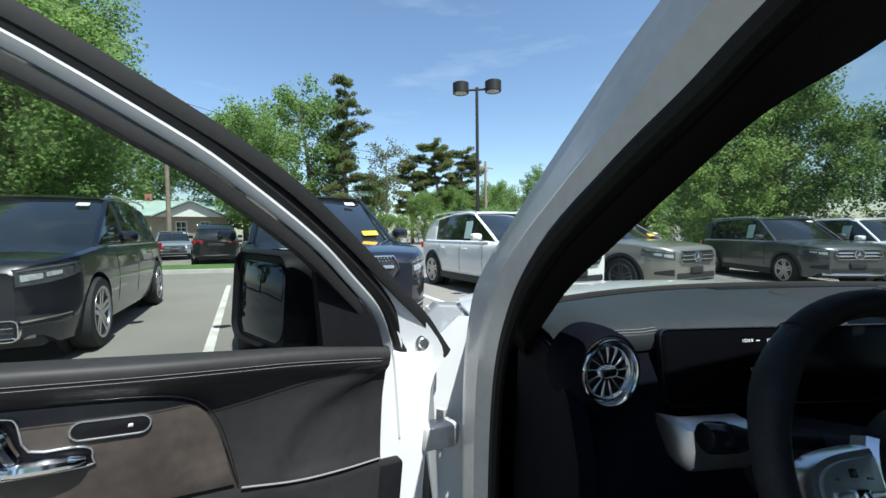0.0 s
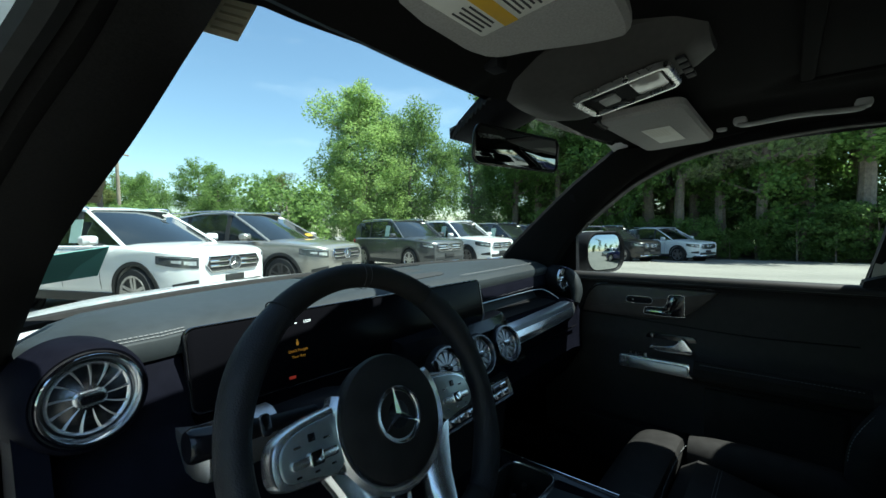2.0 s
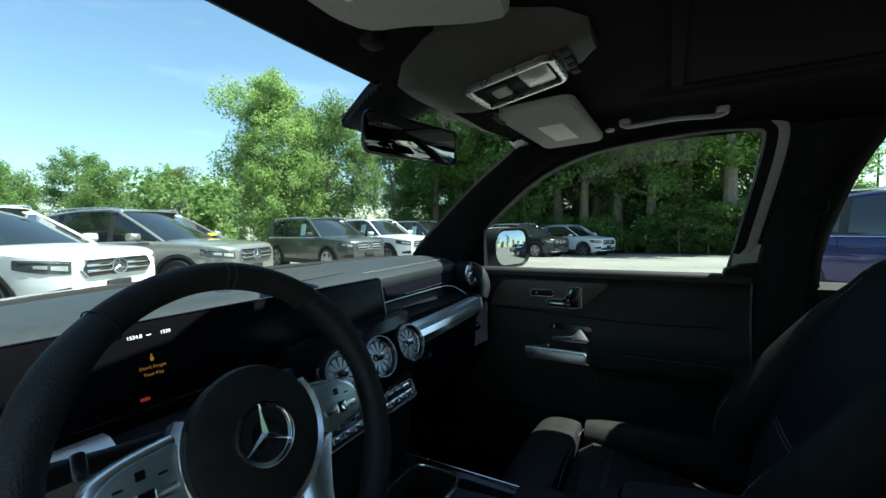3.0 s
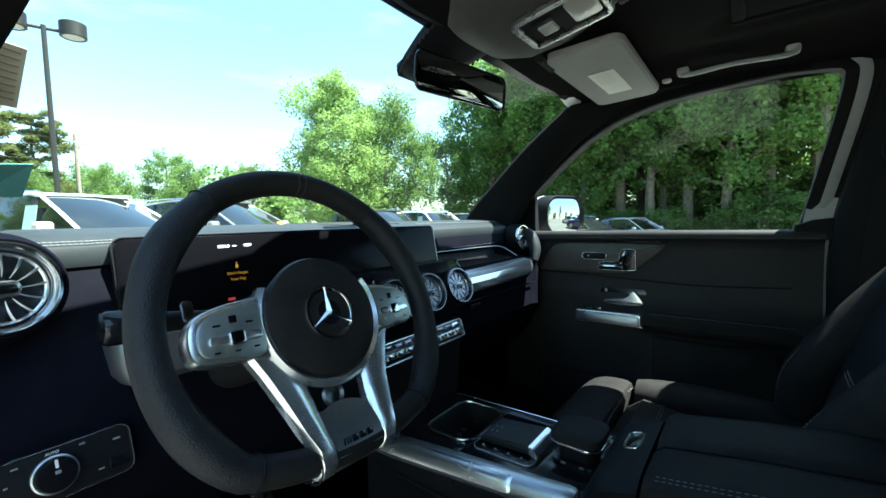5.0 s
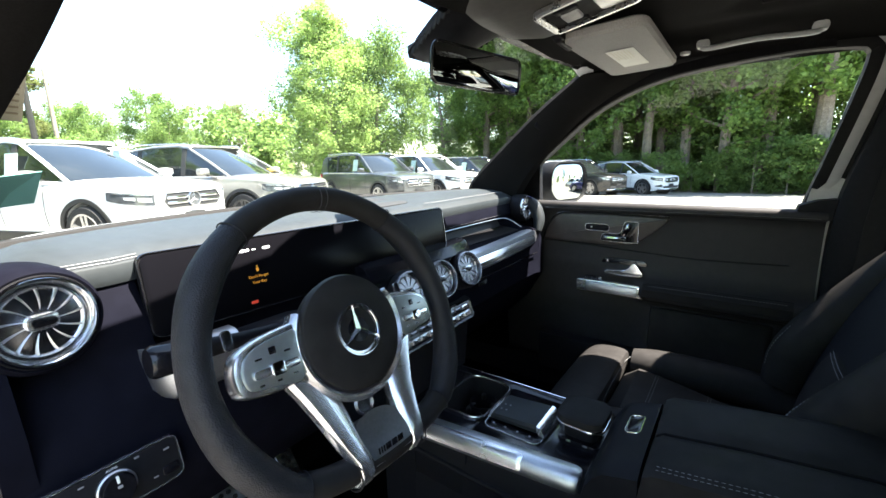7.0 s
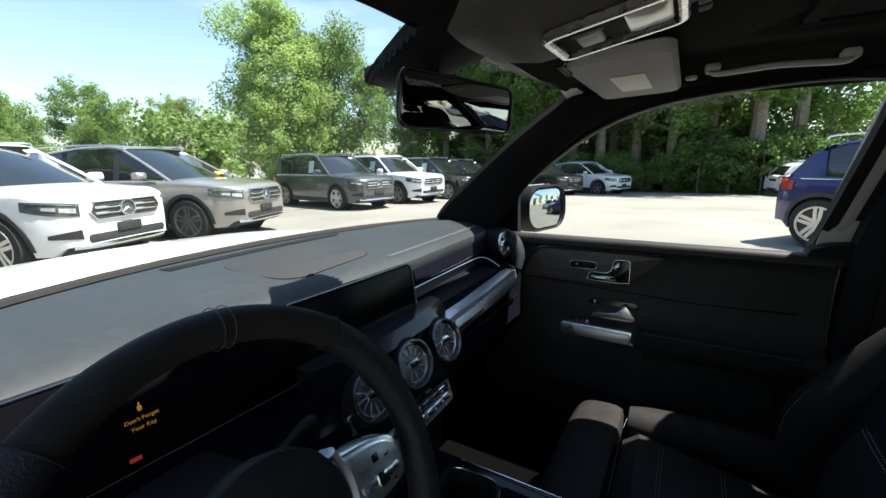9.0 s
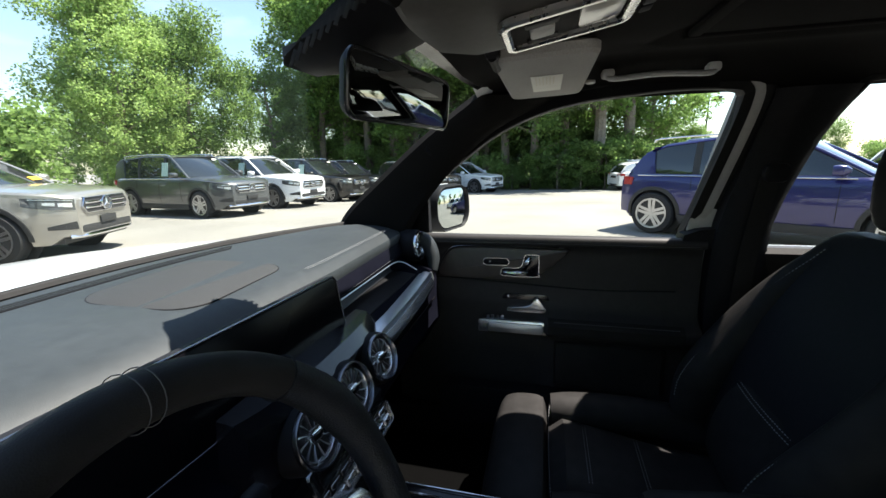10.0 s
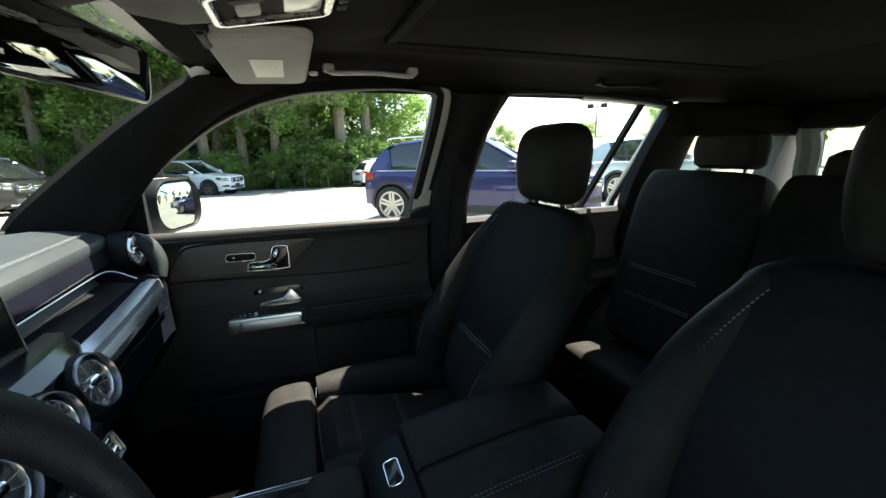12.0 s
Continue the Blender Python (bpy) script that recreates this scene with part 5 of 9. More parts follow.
# ---- double display ----
A, Bc = V(-0.548, 0.345, 1.052), V(0.128, 0.298, 1.055)
xd = (Bc - A).normalized()
nd = V(-0.07, -0.985, 0.16)
nd = (nd - xd * nd.dot(xd)).normalized()
yd = nd.cross(xd)
MD = Matrix.Translation((A + Bc) / 2 - yd * 0.062) @ Matrix((xd, yd, nd)).transposed().to_4x4()
disp = thing("dashboard_display", "wide twin-screen dashboard display, dark with a reminder lit", "display")
bm = bmesh.new()
prism(bm, rrect(0.678, 0.126, 0.014), 0.017, MD @ Matrix.Translation((0, 0, -0.017)), 0.003)
part("display_housing", bm, PLASTIC, disp)
bm = bmesh.new()
prism(bm, rrect(0.672, 0.120, 0.012), 0.0015, MD @ Matrix.Translation((0, 0, 0.0003)), 0.0006)
part("display_glass", bm, SCREEN, disp)
bm = bmesh.new()
ringprism(bm, rrect(0.680, 0.128, 0.015), 0.0026, 0.0035, MD @ Matrix.Translation((0, 0, -0.001)))
part("display_edge", bm, DARKSAT, disp)
TX = -0.172
words("Don't Forget", 0.0066, MD @ Matrix.Translation((TX, -0.006, 0.0024)), AMBER, disp, "reminder_text")
words("Your Key", 0.0066, MD @ Matrix.Translation((TX, -0.016, 0.0024)), AMBER, disp, "reminder_text")
words("1524.8", 0.0072, MD @ Matrix.Translation((TX - 0.018, 0.041, 0.0024)), WHITEGLOW, disp, "odometer_text")
words("1529", 0.0072, MD @ Matrix.Translation((TX + 0.022, 0.041, 0.0024)), WHITEGLOW, disp, "odometer_text")
bm = bmesh.new()
prism(bm, rrect(0.0045, 0.007, 0.002), 0.0005, MD @ Matrix.Translation((TX, 0.006, 0.0021)), 0.0001)
prism(bm, rrect(0.002, 0.003, 0.0008), 0.0005, MD @ Matrix.Translation((TX, 0.0115, 0.0021)), 0.0001)
part("key_symbol", bm, AMBER, disp)
bm = bmesh.new()
prism(bm, rrect(0.006, 0.0014, 0.0005), 0.0005, MD @ Matrix.Translation((TX, 0.041, 0.0021)), 0.0001)
part("dash_mark", bm, WHITEGLOW, disp)
bm = bmesh.new()
prism(bm, rrect(0.012, 0.005, 0.001), 0.0005, MD @ Matrix.Translation((TX - 0.015, -0.049, 0.0021)), 0.0001)
part("warning_mark", bm, REDGLOW, disp)

# ---- steering wheel ----
sw = thing("steering_wheel", "black leather sports steering wheel with silver spokes, flattened at the bottom", "steering wheel")
MW = facing((-0.391, 0.080, 0.9415), (0, -math.cos(radians(23)), math.sin(radians(23)))) @ Matrix.Rotation(radians(-3), 4, "Z") @ Matrix.Scale(1.06, 4)
R0 = 0.1885


def rim_at(a):
    x, y = R0 * math.cos(a), R0 * math.sin(a)
    if y < -0.138:
        y = -0.138 - (-(y) - 0.138) * 0.45
    return V(x, y, 0)


def arc(a0, a1, n, grow=0.0):
    return [rim_at(radians(a0 + (a1 - a0) * k / n)) for k in range(n + 1)]


for a0, a1, material, name in ((52, 128, LEATHER, "rim_top"), (128, 232, LEATHER_PERF, "rim_side"), (232, 308, LEATHER, "rim_bottom"), (-52, 52, LEATHER_PERF, "rim_side")):
    bm = bmesh.new()
    n = 26
    pts = arc(a0, a1, n)
    rad = []
    for k in range(n + 1):
        a = a0 + (a1 - a0) * k / n
        rad.append(0.0166 + 0.0028 * math.exp(-((abs(((a + 180) % 360) - 180) - (148 if a > 90 else 32)) / 14) ** 2))
    tube(bm, pts, rad, 16, flat=1.12, up=(0, 0, 1))
    bmesh.ops.transform(bm, matrix=MW, verts=bm.verts)
    part(name, bm, material, sw)
for a in (52, 128, 232, 308):
    bm = bmesh.new()
    p, q = rim_at(radians(a)), rim_at(radians(a + 1))
    t = (q - p).normalized()
    c = [p + 0.0186 * (math.cos(k * math.tau / 20) * V(-t.y, t.x, 0) + 1.1 * math.sin(k * math.tau / 20) * V(0, 0, 1)) for k in range(20)]
    tube(bm, c, 0.0008, 5, closed=True)
    bmesh.ops.transform(bm, matrix=MW, verts=bm.verts)
    part("rim_seam", bm, PLASTIC, sw)
MARKER = mat("dark_marker", (0.045, 0.045, 0.048), 0.6)
for a in (85.5, 88.5):
    bm = bmesh.new()
    p, q = rim_at(radians(a)), rim_at(radians(a + 1))
    t = (q - p).normalized()
    c = [p + 0.0186 * (math.cos(k * math.tau / 20) * V(-t.y, t.x, 0) + 1.1 * math.sin(k * math.tau / 20) * V(0, 0, 1)) for k in range(20)]
    tube(bm, c, 0.0004, 5, closed=True)
    bmesh.ops.transform(bm, matrix=MW, verts=bm.verts)
    part("top_marker", bm, MARKER, sw, "thin dark marker line at the top")
# airbag boss
bm = bmesh.new()
lathe(bm, [(0.052, -0.045), (0.074, -0.012), (0.0770, 0.006), (0.0745, 0.0125), (0.066, 0.0165), (0.048, 0.0185), (0.02, 0.0192), (0.0005, 0.0195)], 48, MW)
boss = part("airbag_cover", bm, LEATHER, sw)
bm = bmesh.new()
lathe(bm, [(0.0325, 0.030), (0.0345, 0.035), (0.0338, 0.0375), (0.0322, 0.0375), (0.0312, 0.034)], 40, MW @ Matrix.Translation((0, 0, -0.0150)))
part("badge_ring", bm, CHROME, boss)
bm = bmesh.new()
lathe(bm, [(0.032, 0.031), (0.032, 0.0335), (0.0005, 0.0350)], 32, MW @ Matrix.Translation((0, 0, -0.0150)))
part("badge_field", bm, PIANO, boss)
for k in range(3):
    bm = bmesh.new()
    R = MW @ Matrix.Translation((0, 0, -0.0150)) @ Matrix.Rotation(radians(90 + 120 * k), 4, "Z")
    loft(bm, [[R @ V(0.0, -0.0042, 0.0350), R @ V(0, 0, 0.0395), R @ V(0, 0.0042, 0.0350)], [R @ V(0.0325, -0.0006, 0.0350), R @ V(0.0325, 0, 0.0362), R @ V(0.0325, 0.0006, 0.0350)]])
    part("badge_bar", bm, CHROME, boss)
# side spokes with switch fields
for sgn in (-1, 1):
    bm = bmesh.new()
    o = [(-0.055, 0.036), (-0.085, 0.034), (-0.125, 0.028), (-0.150, 0.017), (-0.158, -0.004), (-0.152, -0.028), (-0.120, -0.034), (-0.085, -0.036), (-0.055, -0.046)]
    oc = [(p.x, p.y) for p in cat([(*q, 0) for q in o + [o[0]]], 4)[:-1]]
    oc = [(sgn * -x, y) for x, y in oc]
    if sum(oc[i - 1][0] * oc[i][1] - oc[i][0] * oc[i - 1][1] for i in range(len(oc))) < 0:
        oc = oc[::-1]
    prism(bm, oc, 0.024, MW @ Matrix.Translation((0, 0, -0.016)), 0.006)
    spk = part("spoke", bm, SATIN, sw, "satin silver spoke frame")
    bm = bmesh.new()
    o = [(-0.084, 0.0265), (-0.122, 0.0215), (-0.143, 0.012), (-0.150, -0.004), (-0.145, -0.0225), (-0.118, -0.0275), (-0.084, -0.029)]
    oc = [(sgn * -p.x, p.y) for p in cat([(*q, 0) for q in o + [o[0]]], 4)[:-1]]
    if sum(oc[i - 1][0] * oc[i][1] - oc[i][0] * oc[i - 1][1] for i in range(len(oc))) < 0:
        oc = oc[::-1]
    prism(bm, oc, 0.004, MW @ Matrix.Translation((0, 0, 0.0075)), 0.0015)
    part("switch_field", bm, GREYKEY, spk, "grey switch field")
    c = sgn * 0.114
    bm = bmesh.new()
    prism(bm, rrect(0.016, 0.015, 0.003), 0.007, MW @ Matrix.Translation((c - sgn * 0.0, -0.0095, 0.011)), 0.002)
    part("roller", bm, CHROME, spk)
    bm = bmesh.new()
    prism(bm, rrect(0.054, 0.0095, 0.004), 0.0048, MW @ Matrix.Translation((c, -0.0095, 0.0108)), 0.001)
    part("rocker", bm, SATIN, spk)
    bm = bmesh.new()
    prism(bm, rrect(0.008, 0.008, 0.001), 0.002, MW @ Matrix.Translation((c, 0.011, 0.0108)), 0.0005)
    part("touch_pad", bm, PIANO, spk)
    for dx, dy, w in ((-0.017, 0.006, 0.008), (0.017, 0.006, 0.008), (-0.02, -0.0215, 0.006), (0.0, -0.0225, 0.006), (0.02, -0.0215, 0.006)):
        bm = bmesh.new()
        prism(bm, rrect(w, 0.0022, 0.0008, 2), 0.001, MW @ Matrix.Translation((c + dx, dy, 0.0112)), 0.0003)
        part("switch_mark", bm, DARKSAT, spk)
    # lower spoke: broad at the collar, narrower where it wraps over the rim
    bm = bmesh.new()
    rings = []
    for xo, yo, xi, yi, z in ((0.106, -0.026, 0.042, -0.060, 0.002), (0.092, -0.054, 0.038, -0.080, 0.004), (0.077, -0.090, 0.035, -0.104, 0.007), (0.066, -0.126, 0.032, -0.132, 0.014),
                              (0.058, -0.148, 0.032, -0.150, 0.0205), (0.056, -0.166, 0.031, -0.166, 0.0185), (0.055, -0.178, 0.030, -0.178, 0.006), (0.055, -0.1785, 0.030, -0.1785, -0.010)):
        a, b = V(xo, yo, z), V(xi, yi, z)
        ring = [a + V(0, 0, -0.016), a + V(0, 0, -0.004), a.lerp(b, 0.12) + V(0, 0, 0.0015), a.lerp(b, 0.5) + V(0, 0, 0.003), a.lerp(b, 0.80) + V(0, 0, 0.0005), a.lerp(b, 0.97) + V(0, 0, -0.006), b + V(0, 0, -0.016)]
        rings.append([MW @ V(sgn * p.x, p.y, p.z) for p in ring])
    loft(bm, rings)
    part("lower_spoke", bm, SATIN, sw, "satin silver lower spoke")
    bm = bmesh.new()
    c = V(sgn * 0.0572, -0.1607, 0)
    tube(bm, [MW @ (c + V(0, 0.0196 * math.cos(k * math.tau / 18), 0.0212 * math.sin(k * math.tau / 18))) for k in range(18)], 0.0012, 6, closed=True)
    part("rim_seam", bm, PLASTIC, sw)
    bm = bmesh.new()
    prism(bm, [(sgn * 0.138 + x, y) for x, y in rrect(0.012, 0.024, 0.005)], 0.004, MW @ Matrix.Translation((0, 0.036, -0.036)), 0.001)
    part("shift_paddle", bm, DARKSAT, sw)
bm = bmesh.new()
rings = []
for y, w, z in ((-0.112, 0.028, -0.004), (-0.118, 0.035, 0.004), (-0.132, 0.036, 0.010), (-0.148, 0.034, 0.0180), (-0.164, 0.032, 0.0178), (-0.177, 0.031, 0.006), (-0.180, 0.031, -0.006)):
    rings.append([MW @ V(w * t, y + (0.006 * (1 - t * t) if y > -0.115 else 0), z) for t in np.linspace(-1, 1, 9)] + [MW @ V(w, y, z - 0.012), MW @ V(-w, y, z - 0.012)])
loft(bm, rings)
pl = part("lower_plate", bm, mat("grey_plate", (0.26, 0.262, 0.27), 0.34, 0.85, grain=0.1, gscale=200, rvar=0.06), sw, "dark grey lower plate with an emblem strip")
for k, w in enumerate((0.002, 0.002, 0.002, 0.0085, 0.009, 0.009)):
    bm = bmesh.new()
    prism(bm, [(x + 0.12 * y, y) for x, y in rrect(w, 0.0075, 0.0005, 2)], 0.0008, MW @ Matrix.Translation((-0.022 + 0.0042 * k + (0.0066 * (k - 3) if k > 3 else 0) + (0.003 if k > 2 else 0), -0.150, 0.0180)), 0.0002)
    part("emblem_bar", bm, PIANO, pl)
# dark web with a steel lug between the lower spokes
bm = bmesh.new()
prism(bm, [(x, y - 0.094) for x, y in rrect(0.086, 0.050, 0.012)], 0.010, MW @ Matrix.Translation((0, 0, -0.030)), 0.002)
wb_ = part("wheel_web", bm, PLASTIC, sw)
bm = bmesh.new()
lathe(bm, [(0.015, 0.0), (0.0165, 0.004), (0.0135, 0.007), (0.0105, 0.003), (0.0005, 0.002)], 24, MW @ Matrix.Translation((0.002, -0.097, -0.021)))
part("web_lug", bm, DARKSAT, wb_)
# silver collar round the boss
bm = bmesh.new()
rings = []
for k in range(41):
    a = radians(150 + 240 * k / 40)
    c, s = math.cos(a), math.sin(a)
    rings.append([MW @ V(c * r, s * r, z) for r, z in ((0.076, -0.01), (0.0775, 0.008), (0.083, 0.012), (0.0885, 0.004), (0.086, -0.015))])
loft(bm, rings)
part("boss_collar", bm, SATIN, sw)

col = thing("steering_column", "black steering column shroud with two stalks", "steering column")
bm = bmesh.new()
rings = []
for t in np.linspace(0, 1, 6):
    c = V(-0.388, 0.110 + 0.20 * t, 0.925 - 0.075 * t)
    sx, sz = 0.060 + 0.02 * t, 0.048 + 0.012 * t
    rings.append([c + V(x, 0, z) for x, z in rrect(sx * 2, sz * 2, 0.035, 5)])
loft(bm, rings)
part("shroud", bm, PLASTIC, col)
bm = bmesh.new()
tube(bm, cat([(-0.45, 0.165, 0.945), (-0.52, 0.165, 0.953), (-0.578, 0.17, 0.957)], 4), [0.010, 0.010, 0.010, 0.010, 0.011, 0.012, 0.013, 0.017, 0.018], 12)
part("indicator_stalk", bm, PLASTIC, col)
bm = bmesh.new()
lathe(bm, [(0.0185, 0.0), (0.0195, 0.006), (0.0195, 0.028), (0.017, 0.033), (0.0005, 0.034)], 10, facing((-0.572, 0.17, 0.957), (-1, 0, 0.07)))
part("stalk_knob", bm, PIANO, col)
bm = bmesh.new()
tube(bm, cat([(-0.33, 0.165, 0.945), (-0.295, 0.17, 0.952), (-0.262, 0.172, 0.957)], 4), [0.009, 0.009, 0.009, 0.010, 0.010, 0.012, 0.013, 0.013, 0.011], 12)
part("gear_stalk", bm, PLASTIC, col)

# ---- pedals ----
for px, w, h, lab in ((-0.378, 0.095, 0.066, "wide perforated steel brake pedal"), (-0.238, 0.045, 0.10, "perforated steel accelerator pedal")):
    pd = thing("brake_pedal" if w > 0.06 else "accelerator_pedal", lab, "pedal")
    M = facing((px, 0.56, 0.425 if w > 0.06 else 0.40), (0, -0.80, 0.60))
    bm = bmesh.new()
    prism(bm, rrect(w, h, 0.008), 0.006, M, 0.002)
    part("pedal_plate", bm, STEEL, pd)
    bm = bmesh.new()
    nx, ny = int(w / 0.017), int(h / 0.017)
    for i in range(nx):
        for j in range(ny):
            lathe(bm, [(0.0055, 0.0055), (0.0055, 0.0085), (0.0005, 0.0088)], 8, M @ Matrix.Translation(((i - (nx - 1) / 2) * 0.017 + (0.004 if j % 2 else -0.004), (j - (ny - 1) / 2) * 0.017, 0)))
    part("rubber_studs", bm, RUBBER, pd)
    bm = bmesh.new()
    tube(bm, [V(px, 0.565, 0.43), V(px, 0.62, 0.50), V(px, 0.66, 0.62)], 0.009, 8)
    part("pedal_arm", bm, PLASTIC, pd)

# ---- centre console ----
con = thing("centre_console", "black centre console with silver side trims, cup holders and touchpad", "console")
bm = bmesh.new()
rings = []
for y, zt, w in ((0.30, 0.605, 0.125), (0.22, 0.604, 0.128), (0.2005, 0.604, 0.128), (0.2, 0.525, 0.128), (0.071, 0.525, 0.128), (0.0705, 0.602, 0.128), (0.0, 0.600, 0.128), (-0.16, 0.600, 0.125), (-0.20, 0.625, 0.122), (-0.23, 0.655, 0.12), (-0.62, 0.655, 0.118), (-0.66, 0.62, 0.11), (-0.68, 0.45, 0.11)):
    c = 0.012
    rings.append([V(c + x, y, z) for x, z in ((-w - 0.015, 0.27), (-w - 0.012, zt - 0.06), (-w, zt - 0.015), (-w + 0.02, zt), (w - 0.02, zt), (w, zt - 0.015), (w + 0.012, zt - 0.06), (w + 0.015, 0.27))])
loft(bm, rings)
part("console_body", bm, PLASTIC, con)
for sgn in (-1, 1):
    bm = bmesh.new()
    box(bm, (0.012 + sgn * 0.1275, 0.1355, 0.515), (0.022, 0.146, 0.160), 0.002)
    part("well_side", bm, PLASTIC, con)
    # side trim: rounded bar, the driver's one brushed silver with a proud flat pad
    bm = bmesh.new()
    rings = []
    for y in list(np.linspace(0.26, -0.150, 12)) + [-0.160, -0.165]:
        rise = max(0.0, (0.22 - y) / 0.385) if sgn < 0 else 0.0
        x = 0.012 + sgn * (0.1295 - 0.016 * rise)
        z = 0.594 + 0.019 * rise
        e = 1.0 if y > -0.155 else (0.93 if y > -0.163 else 0.75)
        rings.append([V(x + sgn * a * e, y, z - 0.006 + (b + 0.006) * e) for a, b in ((-0.024, 0.006), (-0.010, 0.0105), (-0.002, 0.0105), (0.006, 0.009), (0.0125, 0.004), (0.0175, -0.004), (0.0200, -0.014), (0.0185, -0.023), (0.0, -0.040))])
    loft(bm, rings)
    part("side_trim", bm, BRUSHED if sgn < 0 else PIANO, con, "brushed silver console side trim" if sgn < 0 else "gloss black console side trim")
    # moulded ledge under the trim
    bm = bmesh.new()
    tube(bm, cat([(0.012 + sgn * 0.136, 0.27, 0.535), (0.012 + sgn * 0.139, 0.10, 0.530), (0.012 + sgn * 0.138, -0.10, 0.528), (0.012 + sgn * 0.134, -0.17, 0.540), (0.012 + sgn * 0.130, -0.215, 0.575), (0.012 + sgn * 0.128, -0.25, 0.620)], 5), 0.007, 8)
    part("side_ledge", bm, PLASTIC, con)
    if sgn > 0:
        bm = bmesh.new()
        tube(bm, [V(0.012 + 0.1345, y, 0.602) for y in np.linspace(0.25, -0.16, 8)], 0.0022, 8)
        part("trim_line", bm, SATIN, con)
        continue
    bm = bmesh.new()
    rings = []
    for y in list(np.linspace(0.25, -0.05, 6)) + [-0.058, -0.062]:
        k = 0.0 if y > -0.055 else (0.001 if y > -0.06 else 0.004)
        rise = max(0.0, (0.22 - y) / 0.385)
        rings.append([V(0.012 + sgn * (q[0] - 0.016 * rise), y, q[1] + 0.019 * rise) for q in ((0.1300 + k, 0.6045 - k), (0.1370, 0.6045 - k), (0.1435 - k, 0.5995 - k), (0.1490 - k, 0.5905), (0.1515 - k, 0.5800 + k), (0.1440, 0.5770 + k))])
    loft(bm, rings)
    part("trim_pad", bm, SATIN, con, "flat satin silver pad on the side trim")
for x0, x1, y0, y1 in ((-0.0905, 0.1145, -0.170, 0.0715), (-0.0905, 0.1145, 0.1985, 0.260), (-0.0905, -0.051, 0.0735, 0.1965)):
    bm = bmesh.new()
    prism(bm, rrect(x1 - x0, y1 - y0, 0.006), 0.004, Matrix.Translation(((x0 + x1) / 2, (y0 + y1) / 2, 0.6015)), 0.001)
    part("console_top", bm, PIANO, con, "gloss black console top")
# cup holder well: chrome rim, dark walls, floor, two cup rings with sprung clips
bm = bmesh.new()
ringprism(bm, rrect(0.174, 0.129, 0.035, 6), 0.005, 0.007, Matrix.Translation((0.034, 0.135, 0.6025)))
part("cup_rim", bm, CHROME, con, "chrome rim of the cup well")
WELL = mat("well_rubber", (0.006, 0.006, 0.006), 0.8)
bm = bmesh.new()
ringprism(bm, rrect(0.166, 0.121, 0.033, 6), 0.003, 0.078, Matrix.Translation((0.034, 0.135, 0.5265)))
part("well_wall", bm, WELL, con)
bm = bmesh.new()
prism(bm, rrect(0.160, 0.115, 0.032, 6), 0.003, Matrix.Translation((0.034, 0.135, 0.5265)), 0.001)
part("well_floor", bm, WELL, con)
for cx in (-0.004, 0.071):
    bm = bmesh.new()
    lathe(bm, [(0.032, 0), (0.032, 0.036), (0.034, 0.040), (0.036, 0.038), (0.036, 0.0)], 28, Matrix.Translation((cx, 0.135, 0.530)))
    part("cup_ring", bm, PLASTIC, con)
    for k in range(3):
        bm = bmesh.new()
        a = k * math.tau / 3 + 0.5
        box(bm, (cx + 0.029 * math.cos(a), 0.135 + 0.029 * math.sin(a), 0.565), (0.014, 0.012, 0.016), 0.004, Euler((0, 0, a)))
        part("cup_clip", bm, RUBBER, con)
# touchpad: gloss tray with keys, a raised slab with a chrome lip
bm = bmesh.new()
M = Matrix.Translation((0.004, -0.003, 0.6045))
prism(bm, rrect(0.122, 0.128, 0.016, 6), 0.006, M, 0.002)
tp = part("touchpad_tray", bm, PIANO, con, "gloss black touchpad tray with chrome edge")
bm = bmesh.new()
ringprism(bm, rrect(0.126, 0.132, 0.018, 6), 0.0028, 0.0045, M)
part("tray_edge", bm, SATIN, tp)
bm = bmesh.new()
rings = []
for y, zb, zt in ((0.054, 0.614, 0.622), (0.050, 0.613, 0.6265), (-0.046, 0.616, 0.634), (-0.054, 0.616, 0.632)):
    rings.append([V(0.010 + x, y, z) for x, z in ((-0.043, zb), (-0.045, (zb + zt) / 2), (-0.042, zt - 0.001), (-0.034, zt), (0.034, zt), (0.042, zt - 0.001), (0.045, (zb + zt) / 2), (0.043, zb))])
loft(bm, rings)
tpd = part("touchpad", bm, DASHTOP, con, "dark raised touchpad")
bm = bmesh.new()
rings = []
for x in np.linspace(-0.035, 0.055, 8):
    rings.append([V(x, -0.0535, 0.6335), V(x, -0.060, 0.6315), V(x, -0.069, 0.621), V(x, -0.071, 0.613), V(x, -0.066, 0.612), V(x, -0.0535, 0.618)])
loft(bm, rings)
part("pad_lip", bm, SATIN, tpd, "satin chrome lip of the touchpad")
for k in range(4):
    bm = bmesh.new()
    box(bm, (-0.046, 0.040 - 0.028 * k, 0.6112), (0.012, 0.016, 0.004), 0.0012)
    key = part("console_key", bm, PIANO, tp)
    bm = bmesh.new()
    box(bm, (-0.046, 0.040 - 0.028 * k, 0.6134), (0.004, 0.004, 0.0008), 0.0)
    part("key_mark", bm, DIMMARK, tp)
for k in range(4):
    bm = bmesh.new()
    box(bm, (-0.010 + 0.020 * (k % 2), 0.040 - 0.012 * (k // 2), 0.6282 + 0.001 * (k // 2)), (0.004, 0.003, 0.0006), 0.0)
    part("key_mark", bm, DIMMARK, tpd)
